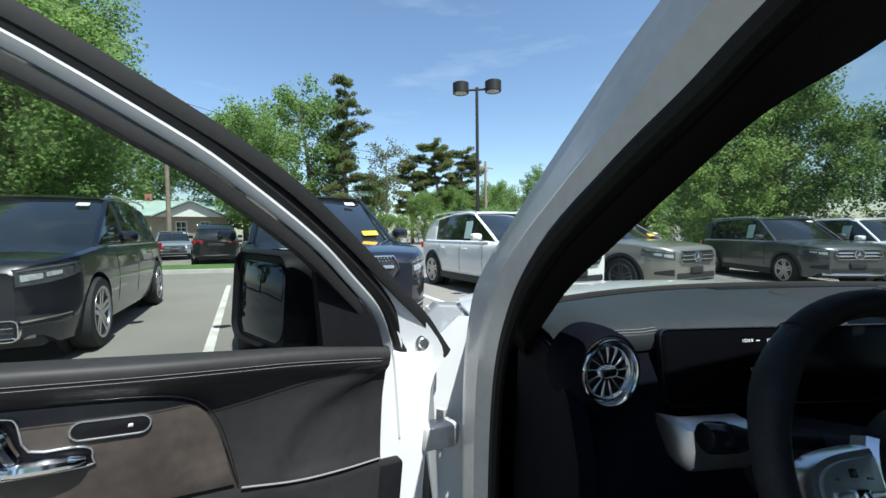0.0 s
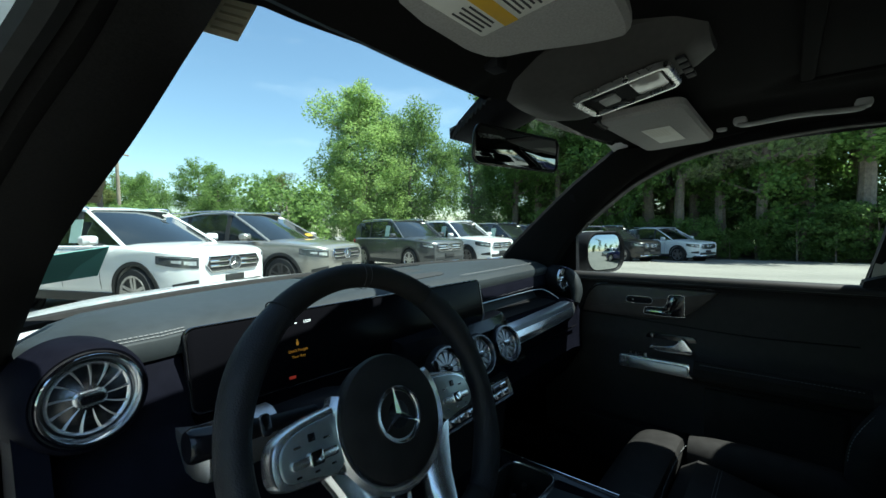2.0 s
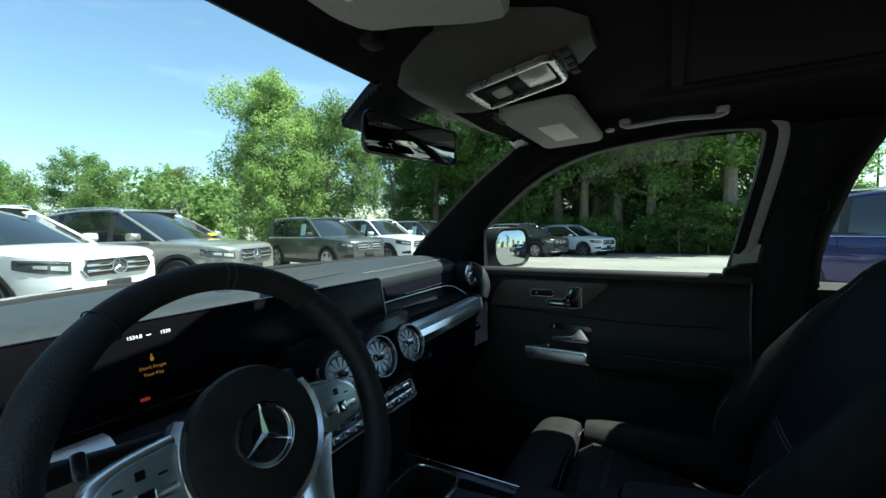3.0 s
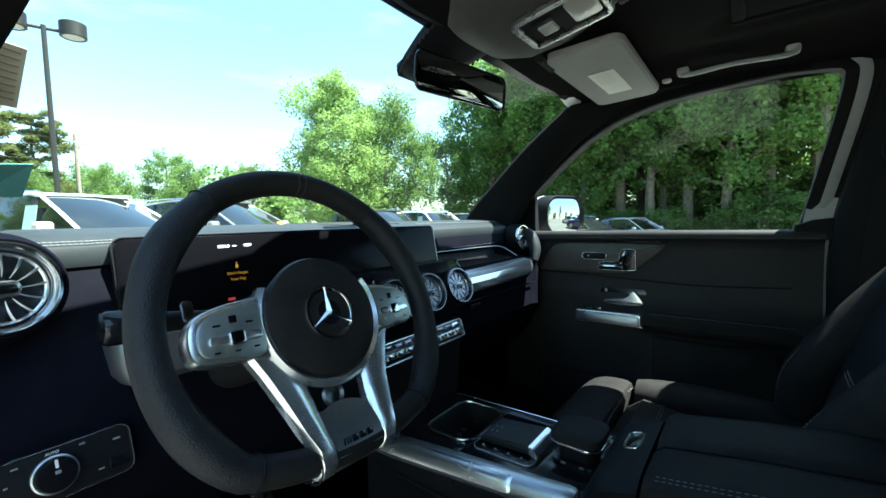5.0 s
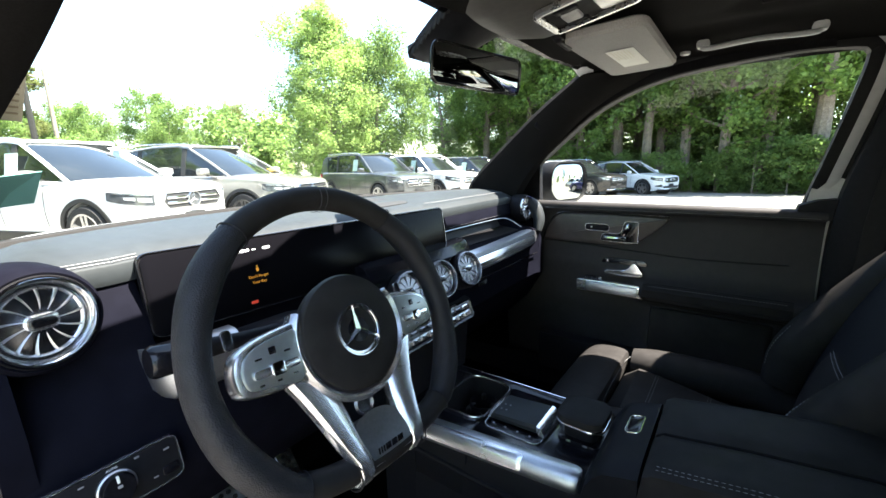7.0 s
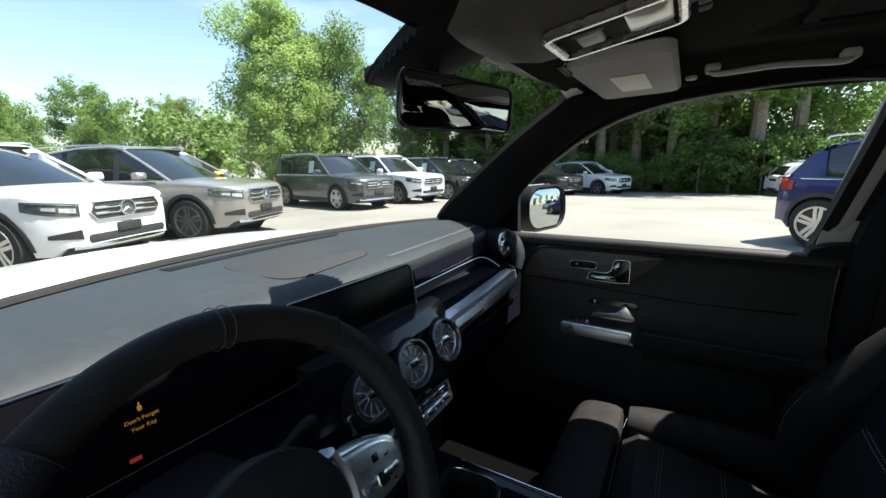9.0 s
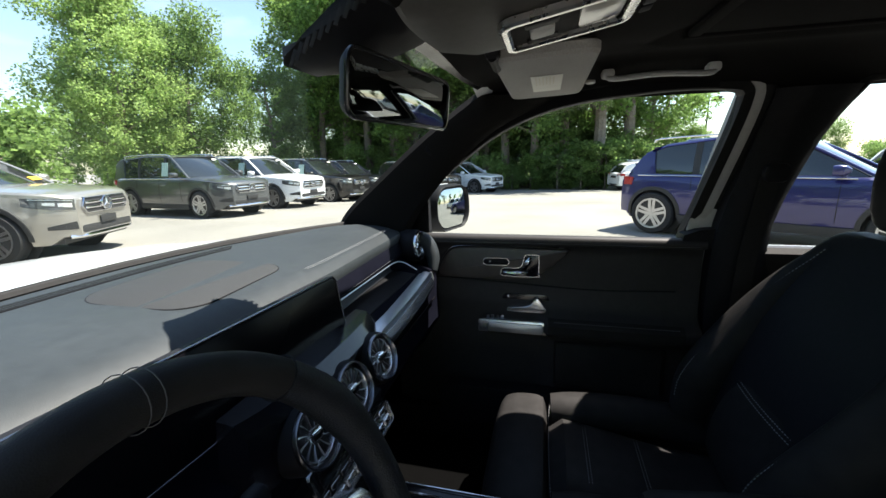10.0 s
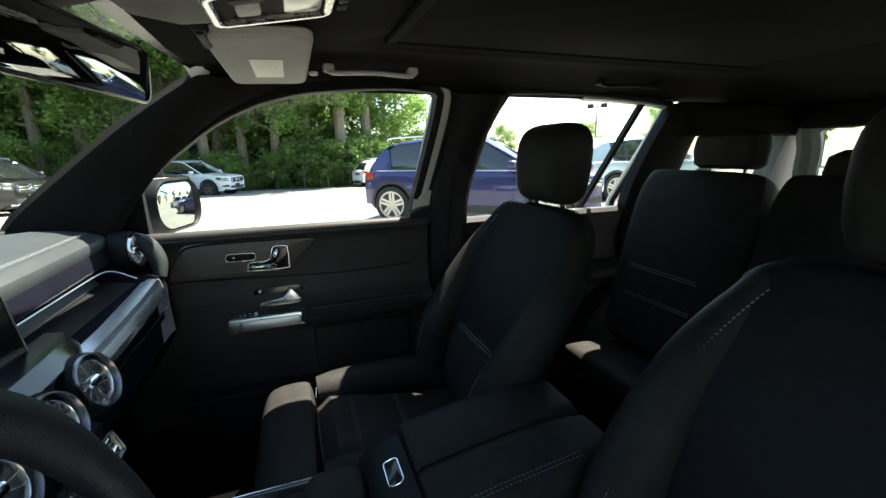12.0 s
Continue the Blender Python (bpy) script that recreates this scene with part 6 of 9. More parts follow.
# hand rest: padded block over a chrome lip on a narrower gloss foot
bm = bmesh.new()
M = Matrix.Translation((0.036, -0.130, 0.6045))
prism(bm, rrect(0.092, 0.088, 0.016, 5), 0.008, M, 0.002)
hr_ = part("rest_foot", bm, PIANO, con, "gloss black foot of the hand rest with marks")
bm = bmesh.new()
prism(bm, rrect(0.076, 0.068, 0.018, 5), 0.032, M @ Matrix.Translation((0.004, 0.002, 0.007)), 0.003)
part("rest_stem", bm, PLASTIC, hr_)
bm = bmesh.new()
prism(bm, rrect(0.098, 0.096, 0.026, 6), 0.005, M @ Matrix.Translation((0.003, 0.002, 0.036)) @ Matrix.Rotation(radians(2), 4, "X"), 0.0018)
part("rest_edge", bm, CHROME, hr_, "chrome lip of the hand rest")
bm = bmesh.new()
rings = []
for k, z in ((0.94, 0.040), (1.0, 0.044), (1.0, 0.050), (0.96, 0.0555), (0.86, 0.0585), (0.6, 0.0600), (0.2, 0.0605)):
    rings.append([M @ V(0.003 + x * k, 0.002 + y * k, z - 0.03 * y * 0.5) for x, y in rrect(0.100, 0.098, 0.028, 6)])
loft(bm, rings)
part("hand_rest", bm, LEATHER, hr_, "black padded hand rest")
for k in range(2):
    bm = bmesh.new()
    box(bm, (-0.0095, -0.112 - 0.034 * k, 0.6095), (0.001, 0.009, 0.004), 0.0)
    part("key_mark", bm, WHITEMARK, hr_)
# armrest lid in two halves rising to the rear, and its flat front plate with a ringed button
LID = [(-0.262, 0.655), (-0.267, 0.688), (-0.280, 0.698), (-0.40, 0.716), (-0.54, 0.731), (-0.61, 0.722), (-0.622, 0.655)]
ar = None
for x0, x1, up_ in ((-0.124, -0.006, 0.0), (-0.002, 0.132, 0.003)):
    bm = bmesh.new()
    rings = []
    for y, z in LID:
        z += up_ if z > 0.66 else 0
        rings.append([V((x0 + x1) / 2 + (x1 - x0) / 2 * t, y, z - 0.009 * abs(t) ** 6) for t in np.linspace(-1, 1, 14)] + [V(x1, y, 0.640), V(x0, y, 0.640)])
    loft(bm, rings)
    half = part("armrest_lid", bm, LEATHER, con, "black leather armrest lid half")
    ar = ar or half
for xo in (-0.107, -0.114):
    bm = bmesh.new()
    stitches(bm, [V(xo, y, z - (0.0012 if xo > -0.11 else 0.003)) for y, z in LID[2:5]], r=0.0005)
    part("stitching", bm, THREAD, ar)
bm = bmesh.new()
rings = []
for y, z, w in ((-0.172, 0.606, 0.126), (-0.178, 0.630, 0.127), (-0.192, 0.655, 0.127), (-0.206, 0.668, 0.127), (-0.240, 0.6785, 0.128), (-0.2605, 0.683, 0.128)):
    rings.append([V(0.006 + w * t, y, z - 0.014 * abs(t) ** 8) for t in np.linspace(-1, 1, 15)] + [V(0.006 + w, y - 0.004, 0.560), V(0.006 - w, y - 0.004, 0.560)])
loft(bm, rings)
fp = part("front_plate", bm, PLASTIC, con)
M = Matrix.Translation((0.020, -0.230, 0.6735)) @ Matrix.Rotation(radians(-15), 4, "X")
bm = bmesh.new()
ringprism(bm, rrect(0.064, 0.030, 0.010, 6), 0.0026, 0.0045, M)
part("button_ring", bm, CHROME, fp, "chrome ring")
bm = bmesh.new()
prism(bm, rrect(0.058, 0.024, 0.008, 6), 0.0032, M, 0.001)
part("lid_button", bm, PIANO, fp)


# ---- seats ----
def pad(bm, path, width, thick, n=14, crown=0.012, flip=False):
    """A padded strip: path of (y, z) at its face, normal towards +n; width and thick may be tables along the path."""
    pts = cat([(0, y, z) for y, z in path], 4)
    m = len(pts)
    rings = []
    for i, p in enumerate(pts):
        t = (pts[min(i + 1, m - 1)] - pts[max(i - 1, 0)]).normalized()
        nrm = V(0, t.z, -t.y) if flip else V(0, -t.z, t.y)
        s = i / (m - 1)
        w = interp(s, width) if isinstance(width, list) else width
        d = interp(s, thick) if isinstance(thick, list) else thick
        end = min(1, min(s, 1 - s) / 0.10)
        f = (1 - (1 - end) ** 2) ** 0.5
        w2, d2 = w * (0.86 + 0.14 * f), d * (0.45 + 0.55 * f)
        ring = []
        for k in range(n):
            a = math.tau * k / n
            c, sn = math.cos(a), math.sin(a)
            ex = math.copysign(abs(c) ** 0.45, c)
            ez = math.copysign(abs(sn) ** 0.45, sn)
            ring.append(V(p.x + ex * w2 / 2, 0, 0) + V(0, p.y, p.z) + nrm * (ez * d2 / 2 - d / 2 + crown * (1 - ex * ex) * (1 if sn > 0 else 0)))
        rings.append(ring)
    loft(bm, rings)


def front_seat(cx, label, back=0.0):
    th = thing("front_seat", label, "car seat", "front seats")
    o = Matrix.Translation((cx, -back, -0.2 * back))

    def sp(name, bm, material=LEATHER, label="", parent=th):
        bmesh.ops.transform(bm, matrix=o, verts=bm.verts)
        return part(name, bm, material, parent, label)
    # cushion: thigh extension, middle, bolsters
    bm = bmesh.new()
    pad(bm, [(-0.110, 0.557), (-0.06, 0.563), (-0.005, 0.557), (0.028, 0.533), (0.037, 0.47), (0.030, 0.38)], 0.475, 0.075, 22, 0.006)
    sp("thigh_rest", bm)
    bm = bmesh.new()
    pad(bm, [(-0.56, 0.490), (-0.40, 0.503), (-0.25, 0.533), (-0.118, 0.555)], 0.30, 0.12, 20, 0.008)
    sp("cushion", bm)
    for sgn in (-1, 1):
        bm = bmesh.new()
        pts = cat([(sgn * 0.192, -0.118, 0.532), (sgn * 0.196, -0.25, 0.535), (sgn * 0.202, -0.42, 0.528), (sgn * 0.200, -0.56, 0.50)], 4)
        tube(bm, pts, [0.046, 0.052, 0.055, 0.056] + [0.058] * 7 + [0.052, 0.044], 14, flat=0.85)
        sp("cushion_bolster", bm)
        # backrest bolster
        bm = bmesh.new()
        pts = cat([(sgn * 0.202, -0.488, 0.56), (sgn * 0.216, -0.512, 0.66), (sgn * 0.228, -0.592, 0.78), (sgn * 0.222, -0.672, 0.90), (sgn * 0.192, -0.738, 1.0), (sgn * 0.155, -0.778, 1.065)], 5)
        k = len(pts)
        rr = [0.045 + 0.018 * math.sin(math.pi * min(1, (i + 2) / (k - 4))) if i < k - 3 else 0.04 - 0.006 * (i - k + 3) for i in range(k)]
        tube(bm, pts, rr, 14, flat=0.95, up=(1, 0, 0))
        sp("back_bolster", bm)
        bm = bmesh.new()
        stitches(bm, [p + V(-sgn * 0.30, 0.91, 0.27).normalized() * (q + 0.0008) for p, q in zip(pts[2:-2], rr[2:-2])], r=0.0012)
        sp("bolster_stitching", bm, THREAD)
        bm = bmesh.new()
        box(bm, (sgn * 0.235, -0.28, 0.38), (0.03, 0.50, 0.13), 0.012)
        sp("side_cover", bm, PLASTIC)
    # backrest
    bm = bmesh.new()
    BACK = [(-0.50, 0.50), (-0.518, 0.60), (-0.562, 0.72), (-0.632, 0.85), (-0.704, 0.98), (-0.750, 1.055), (-0.780, 1.085)]
    pad(bm, BACK, [(0, 0.30), (0.4, 0.34), (0.75, 0.36), (1, 0.27)], [(0, 0.07), (0.6, 0.075), (1, 0.06)], 22, 0.006, True)
    sp("backrest", bm)
    bm = bmesh.new()
    pad(bm, [(-0.60, 0.46), (-0.628, 0.62), (-0.678, 0.78), (-0.735, 0.90), (-0.795, 1.02), (-0.815, 1.07)], [(0, 0.46), (0.5, 0.49), (0.8, 0.44), (1, 0.33)], [(0, 0.10), (1, 0.08)], 22, 0.0)
    sp("back_shell", bm, PLASTIC)
    face = [(p.z, p.y) for p in cat([(0, y, z) for y, z in BACK], 4)]
    for z in (0.71, 0.80, 0.89):
        for dz in (0, 0.009):
            bm = bmesh.new()
            stitches(bm, [V(x, interp(z + dz, face) + 0.0075 - 0.006 * (x / 0.12) ** 2, z + dz) for x in np.linspace(-0.115, 0.115, 7)], r=0.0014)
            sp("stitching", bm, THREAD, "fine grey contrast stitching")
    for y, z in ((-0.20, 0.541), (-0.33, 0.518)):
        for dy in (0, 0.007):
            bm = bmesh.new()
            stitches(bm, [V(-0.11, y - dy, z + 0.0085), V(0.11, y - dy, z + 0.0085)], r=0.0007)
            sp("stitching", bm, THREAD, "fine grey contrast stitching")
    bm = bmesh.new()
    stitches(bm, cat([(-0.215, -0.118, 0.545), (-0.10, -0.112, 0.566), (0.10, -0.112, 0.566), (0.215, -0.118, 0.545)], 4), r=0.0007)
    sp("stitching", bm, THREAD, "fine grey contrast stitching")
    # shoulder seam
    bm = bmesh.new()
    tube(bm, cat([(-0.10, -0.724, 1.015), (-0.05, -0.707, 0.995), (0.05, -0.707, 0.995), (0.10, -0.724, 1.015)], 4), 0.002, 6)
    sp("shoulder_seam", bm, PLASTIC)
    # head restraint
    bm = bmesh.new()
    rings = []
    for t, w, d in ((0, 0.175, 0.050), (0.03, 0.208, 0.074), (0.09, 0.232, 0.094), (0.22, 0.250, 0.108), (0.45, 0.261, 0.115), (0.65, 0.262, 0.114), (0.78, 0.254, 0.108), (0.87, 0.238, 0.097), (0.935, 0.212, 0.082), (0.975, 0.178, 0.062), (1.0, 0.125, 0.036)):
        z = 1.095 + 0.212 * t
        yc = -0.795 - 0.012 * t
        rings.append([V(x, yc + y * (1 + 0.12 * (1 if y < 0 else 0)) + 0.016 * (x / 0.13) ** 2, z) for x, y in rrect(w, d, d * 0.48, 6)])
    loft(bm, rings)
    hd = sp("head_restraint", bm)
    for sgn in (-1, 1):
        bm = bmesh.new()
        tube(bm, [V(sgn * 0.065, -0.79, 1.0), V(sgn * 0.065, -0.79, 1.12)], 0.007, 10)
        sp("restraint_post", bm, CHROME)
        bm = bmesh.new()
        lathe(bm, [(0.014, 0.0), (0.015, 0.008), (0.010, 0.012), (0.007, 0.012)], 14, Matrix.Translation((sgn * 0.065, -0.785, 1.073)))
        sp("post_sleeve", bm, PLASTIC)
    bm = bmesh.new()
    box(bm, (0, -0.30, 0.33), (0.42, 0.50, 0.10), 0.02)
    sp("seat_base", bm, PLASTIC)
    return th


front_seat(0.395, "black leather passenger seat with grey stitching, partly sunlit")
front_seat(-0.395, "black leather driver's seat with grey stitching", 0.03)
# rear bench: cushion, backs and restraints
rb = thing("rear_seat", "black leather rear bench with three head restraints", "car seat")
bm = bmesh.new()
pad(bm, [(-1.45, 0.50), (-1.30, 0.50), (-1.12, 0.525), (-1.03, 0.515), (-1.01, 0.44)], 1.26, 0.13, 30, 0.005)
part("bench_cushion", bm, LEATHER, rb)
for cx, w in ((0.40, 0.46), (-0.40, 0.46), (0.0, 0.32)):
    bm = bmesh.new()
    pad(bm, [(-1.33, 0.50), (-1.355, 0.66), (-1.40, 0.86), (-1.45, 1.05), (-1.48, 1.115)], [(0, w), (0.7, w), (1, w * 0.86)], 0.13, 20, 0.008)
    bmesh.ops.transform(bm, matrix=Matrix.Translation((cx, 0, 0)), verts=bm.verts)
    part("bench_back", bm, LEATHER, rb)
    for z, y in ((0.72, -1.2275), (0.82, -1.2490)):
        for dz in (0, 0.008):
            bm = bmesh.new()
            stitches(bm, [V(cx - w * 0.3, y + 0.002 - dz * 0.3, z + dz), V(cx + w * 0.3, y + 0.002 - dz * 0.3, z + dz)], r=0.0016)
            part("stitching", bm, THREAD, rb)
    bm = bmesh.new()
    rings = []
    hz = 1.165 if w > 0.4 else 1.10
    for t, ww, d in ((0, 0.19, 0.05), (0.1, 0.235, 0.075), (0.5, 0.25, 0.085), (0.85, 0.235, 0.075), (1.0, 0.17, 0.04)):
        rings.append([V(cx + x, -1.50 + y, hz + 0.125 * t) for x, y in rrect(ww, d, d * 0.48, 5)])
    loft(bm, rings)
    part("head_restraint", bm, LEATHER, rb)
    for sgn in (-1, 1):
        bm = bmesh.new()
        tube(bm, [V(cx + sgn * 0.06, -1.50, 1.05), V(cx + sgn * 0.06, -1.50, 1.19)], 0.007, 8)
        part("restraint_post", bm, CHROME, rb)

# ---- roof fittings ----
vis = thing("sun_visor", "grey cloth sun visor with a small white label", "sun visor", "sun visors")
bm = bmesh.new()
oc = [(x + 0.402, y - 0.078) for x, y in rrect(0.446, 0.175, 0.03, 6)]
loft(bm, [[V(x, y, 1.447 - 0.01 * (x - 0.2) - 0.10 * (y + 0.17) * 0.4 + dz) for x, y in (oc if k else inset(oc, 0.006))] for dz, k in ((-0.022, 0), (-0.016, 1), (-0.004, 1), (0.0, 0))])
part("visor_panel", bm, VISOR, vis, sharp=25)


def on_visor(x, y):
    return 1.447 - 0.01 * (x - 0.2) - 0.04 * (y + 0.17) - 0.022


bm = bmesh.new()
prism(bm, rrect(0.195, 0.062, 0.003), 0.0012, Matrix.Translation((0.426, -0.081, on_visor(0.426, -0.081) - 0.0004)) @ Matrix.Rotation(math.pi, 4, "X") @ Matrix.Rotation(math.atan(-0.04), 4, "X"), 0.0003)
lab = part("label", bm, PAPER, vis, "white paper label")
FAINT = mat("faint_print", (0.72, 0.69, 0.58), 0.7)
for k in range(6):
    bm = bmesh.new()
    prism(bm, rrect(0.085 if k % 2 else 0.095, 0.0025, 0.0005, 2), 0.0006, Matrix.Translation((0.385, -0.060 - 0.007 * k, on_visor(0.385, -0.060 - 0.007 * k) - 0.0019)) @ Matrix.Rotation(math.pi, 4, "X"), 0.0001)
    part("print_bar", bm, FAINT, lab)
bm = bmesh.new()
tube(bm, [V(0.165, 0.004, 1.424), V(0.235, 0.004, 1.420)], 0.008, 10)
box(bm, (0.170, 0.004, 1.436), (0.030, 0.024, 0.030), 0.006)
part("visor_clip", bm, PLASTIC, vis)
vd = thing("sun_visor", "grey cloth sun visor with a large yellow and white warning label", "sun visor", "sun visors")
bm = bmesh.new()
ocd = [(p.x, p.y) for p in cat([(*q, 0) for q in ((-0.575, -0.025), (-0.45, -0.028), (-0.325, -0.036), (-0.285, -0.085), (-0.238, -0.155), (-0.25, -0.188), (-0.40, -0.20), (-0.575, -0.205), (-0.595, -0.11), (-0.575, -0.025))], 4)[:-1]]
if sum(ocd[i - 1][0] * ocd[i][1] - ocd[i][0] * ocd[i - 1][1] for i in range(len(ocd))) < 0:
    ocd = ocd[::-1]
def on_driver_visor(x, y):
    return 1.401 - 0.10 * (y + 0.05)


loft(bm, [[V(x, y, on_driver_visor(x, y) + dz) for x, y in (ocd if k else inset(ocd, 0.006))] for dz, k in ((0.0, 0), (0.006, 1), (0.016, 1), (0.022, 0))])
part("visor_panel", bm, VISOR, vd, sharp=25)
M = Matrix.Translation((-0.4325, -0.115, on_driver_visor(-0.43, -0.115))) @ Matrix.Rotation(math.pi, 4, "X") @ Matrix.Rotation(math.atan(-0.10), 4, "X")
bm = bmesh.new()
prism(bm, rrect(0.127, 0.10, 0.004), 0.0012, M, 0.0003)
lab = part("label", bm, PAPER, vd, "white warning label with yellow band")
bm = bmesh.new()
for yy, hh in ((-0.013, 0.016), (0.043, 0.013)):
    prism(bm, rrect(0.127, hh, 0.001, 2), 0.0006, M @ Matrix.Translation((0, yy, 0.0012)), 0.0002)
part("yellow_band", bm, YELLOW, lab)
for k in range(4):
    bm = bmesh.new()
    prism(bm, rrect(0.05 - 0.008 * (k % 2), 0.0022, 0.0005, 2), 0.0006, M @ Matrix.Translation((0.028, -0.044 + 0.006 * k, 0.0012)), 0.0001)
    part("print_bar", bm, INK, lab)
for k in range(6):
    for c, w in ((-0.032, 0.05), (0.03, 0.052)):
        bm = bmesh.new()
        prism(bm, rrect(w - 0.008 * (k % 2), 0.0022, 0.0005, 2), 0.0006, M @ Matrix.Translation((c, 0.002 + 0.0058 * k, 0.0012)), 0.0001)
        part("print_bar", bm, INK, lab)
bm = bmesh.new()
prism(bm, rrect(0.026, 0.020, 0.010), 0.0006, M @ Matrix.Translation((-0.045, -0.035, 0.0012)), 0.0001)
part("print_mark", bm, INK, lab)
bm = bmesh.new()
box(bm, (-0.295, -0.035, 1.402), (0.028, 0.022, 0.020), 0.005)
part("visor_clip", bm, PLASTIC, vd)

# overhead console with the reading lamps
oh = thing("overhead_console", "grey overhead console with clear reading lamps in a chrome frame", "overhead console")
bm = bmesh.new()
rings = []
for y, w, z in ((0.085, 0.10, 1.425), (0.066, 0.150, 1.412), (0.02, 0.178, 1.409), (-0.06, 0.178, 1.420), (-0.12, 0.155, 1.432), (-0.165, 0.125, 1.441), (-0.205, 0.10, 1.449), (-0.235, 0.06, 1.460)):
    rings.append([V(w * t, y, z + 0.030 * abs(t) ** 3) for t in np.linspace(-1, 1, 16)] + [V(w, y, z + 0.05), V(-w, y, z + 0.05)])
loft(bm, rings)
part("console_shell", bm, mat("dark_grey_plastic", (0.075, 0.072, 0.067), 0.6, spec=0.25, grain=0.1, gscale=90, stain=0.1, sscale=6), oh)
# the lamp unit lies lengthwise: bright frame, dark tray, lens towards the rear, switch block towards the front
MO = Matrix.Translation((0.012, -0.105, 1.4270)) @ Matrix.Rotation(radians(-10.5), 4, "X") @ Matrix.Rotation(math.pi, 4, "Y")
LAMPMETAL = mat("lamp_frame_metal", (0.62, 0.61, 0.60), 0.28, 1.0, rvar=0.08, sscale=30)
bm = bmesh.new()
ringprism(bm, rrect(0.122, 0.158, 0.020, 8), 0.012, 0.010, MO)
part("lamp_frame", bm, LAMPMETAL, oh, "bright satin frame round the reading lamps")
bm = bmesh.new()
prism(bm, rrect(0.102, 0.138, 0.014, 6), 0.003, MO, 0.001)
part("lamp_bed", bm, RUBBER, oh)
bm = bmesh.new()
prism(bm, rrect(0.080, 0.050, 0.010, 5), 0.006, MO @ Matrix.Translation((0, -0.038, 0)), 0.003)
part("reading_lens", bm, LENS, oh)
bm = bmesh.new()
prism(bm, rrect(0.036, 0.030, 0.004, 4), 0.008, MO @ Matrix.Translation((-0.010, 0.030, 0)), 0.003)
part("lamp_switch", bm, GREYPL, oh)
for k in (-1, 1):
    bm = bmesh.new()
    prism(bm, rrect(0.020, 0.040, 0.004, 4), 0.006, MO @ Matrix.Translation((-0.010 + k * 0.032, 0.030, 0)), 0.002)
    part("lamp_switch", bm, PLASTIC, oh)
# row of small keys behind the lamp unit
for k in range(4):
    bm = bmesh.new()
    prism(bm, rrect(0.022, 0.014, 0.003), 0.004, MO @ Matrix.Translation((-0.042 + 0.028 * k, -0.094, 0.001)), 0.001)
    part("roof_key", bm, PLASTIC, oh)

# rear-view mirror and the sensor housing on the windscreen
rm = thing("rearview_mirror", "black frameless rear-view mirror on the windscreen", "mirror")
xm = (V(0.128, 0.068, 1.352) - V(-0.152, 0.115, 1.352)).normalized()
nm = V(-0.34, -0.93, -0.095)
nm = (nm - xm * nm.dot(xm)).normalized()
MM = Matrix.Translation((-0.012, 0.092, 1.346)) @ Matrix((xm, nm.cross(xm), nm)).transposed().to_4x4()
bm = bmesh.new()
rings = []
for z, k in ((-0.030, 0.55), (-0.026, 0.72), (-0.016, 0.9), (-0.004, 0.985), (0.0, 1.0)):
    rings.append([MM @ V(x * k, y * k, z) for x, y in rrect(0.262, 0.072, 0.018, 6)])
loft(bm, rings)
part("mirror_housing", bm, PLASTIC, rm)
bm = bmesh.new()
prism(bm, rrect(0.256, 0.066, 0.016, 6), 0.003, MM @ Matrix.Translation((0, 0, 0.0002)), 0.001)
part("mirror_glass", bm, DIMMIRROR, rm)
bm = bmesh.new()
ringprism(bm, rrect(0.264, 0.074, 0.019, 6), 0.0045, 0.0048, MM)
part("mirror_rim", bm, PIANO, rm)
bm = bmesh.new()
tube(bm, cat([(-0.012, 0.115, 1.352), (-0.008, 0.135, 1.372), (-0.005, 0.15, 1.395)], 4), 0.014, 10)
part("mirror_arm", bm, PLASTIC, rm)
sh = thing("sensor_housing", "black slotted camera and rain sensor cover behind the mirror", "sensor cover")
bm = bmesh.new()
rings = []
for y, w, zo in ((0.05, 0.092, 1.437), (0.10, 0.092, 1.415), (0.15, 0.085, 1.398), (0.20, 0.072, 1.386), (0.235, 0.058, 1.384), (0.247, 0.042, 1.392)):
    zt = 1.452 - 0.50 * (y - 0.09) + 0.015
    rings.append([V(w * t, y, zo + 0.022 * abs(t) ** 3) for t in np.linspace(-1, 1, 10)] + [V(w, y, zt), V(-w, y, zt)])
loft(bm, rings)
part("sensor_cover", bm, PLASTIC, sh)
for k in range(10):
    for sgn in (-1, 1):
        bm = bmesh.new()
        y = 0.105 + 0.0125 * k
        xw = interp(y, [(0.10, 0.092), (0.15, 0.085), (0.20, 0.072), (0.235, 0.058)])
        box(bm, (sgn * (xw - 0.0002), y, 1.444 - 0.46 * (y - 0.10)), (0.0016, 0.0055, 0.022), 0.0005, Euler((radians(25), 0, 0)))
        part("slot", bm, RUBBER, sh)

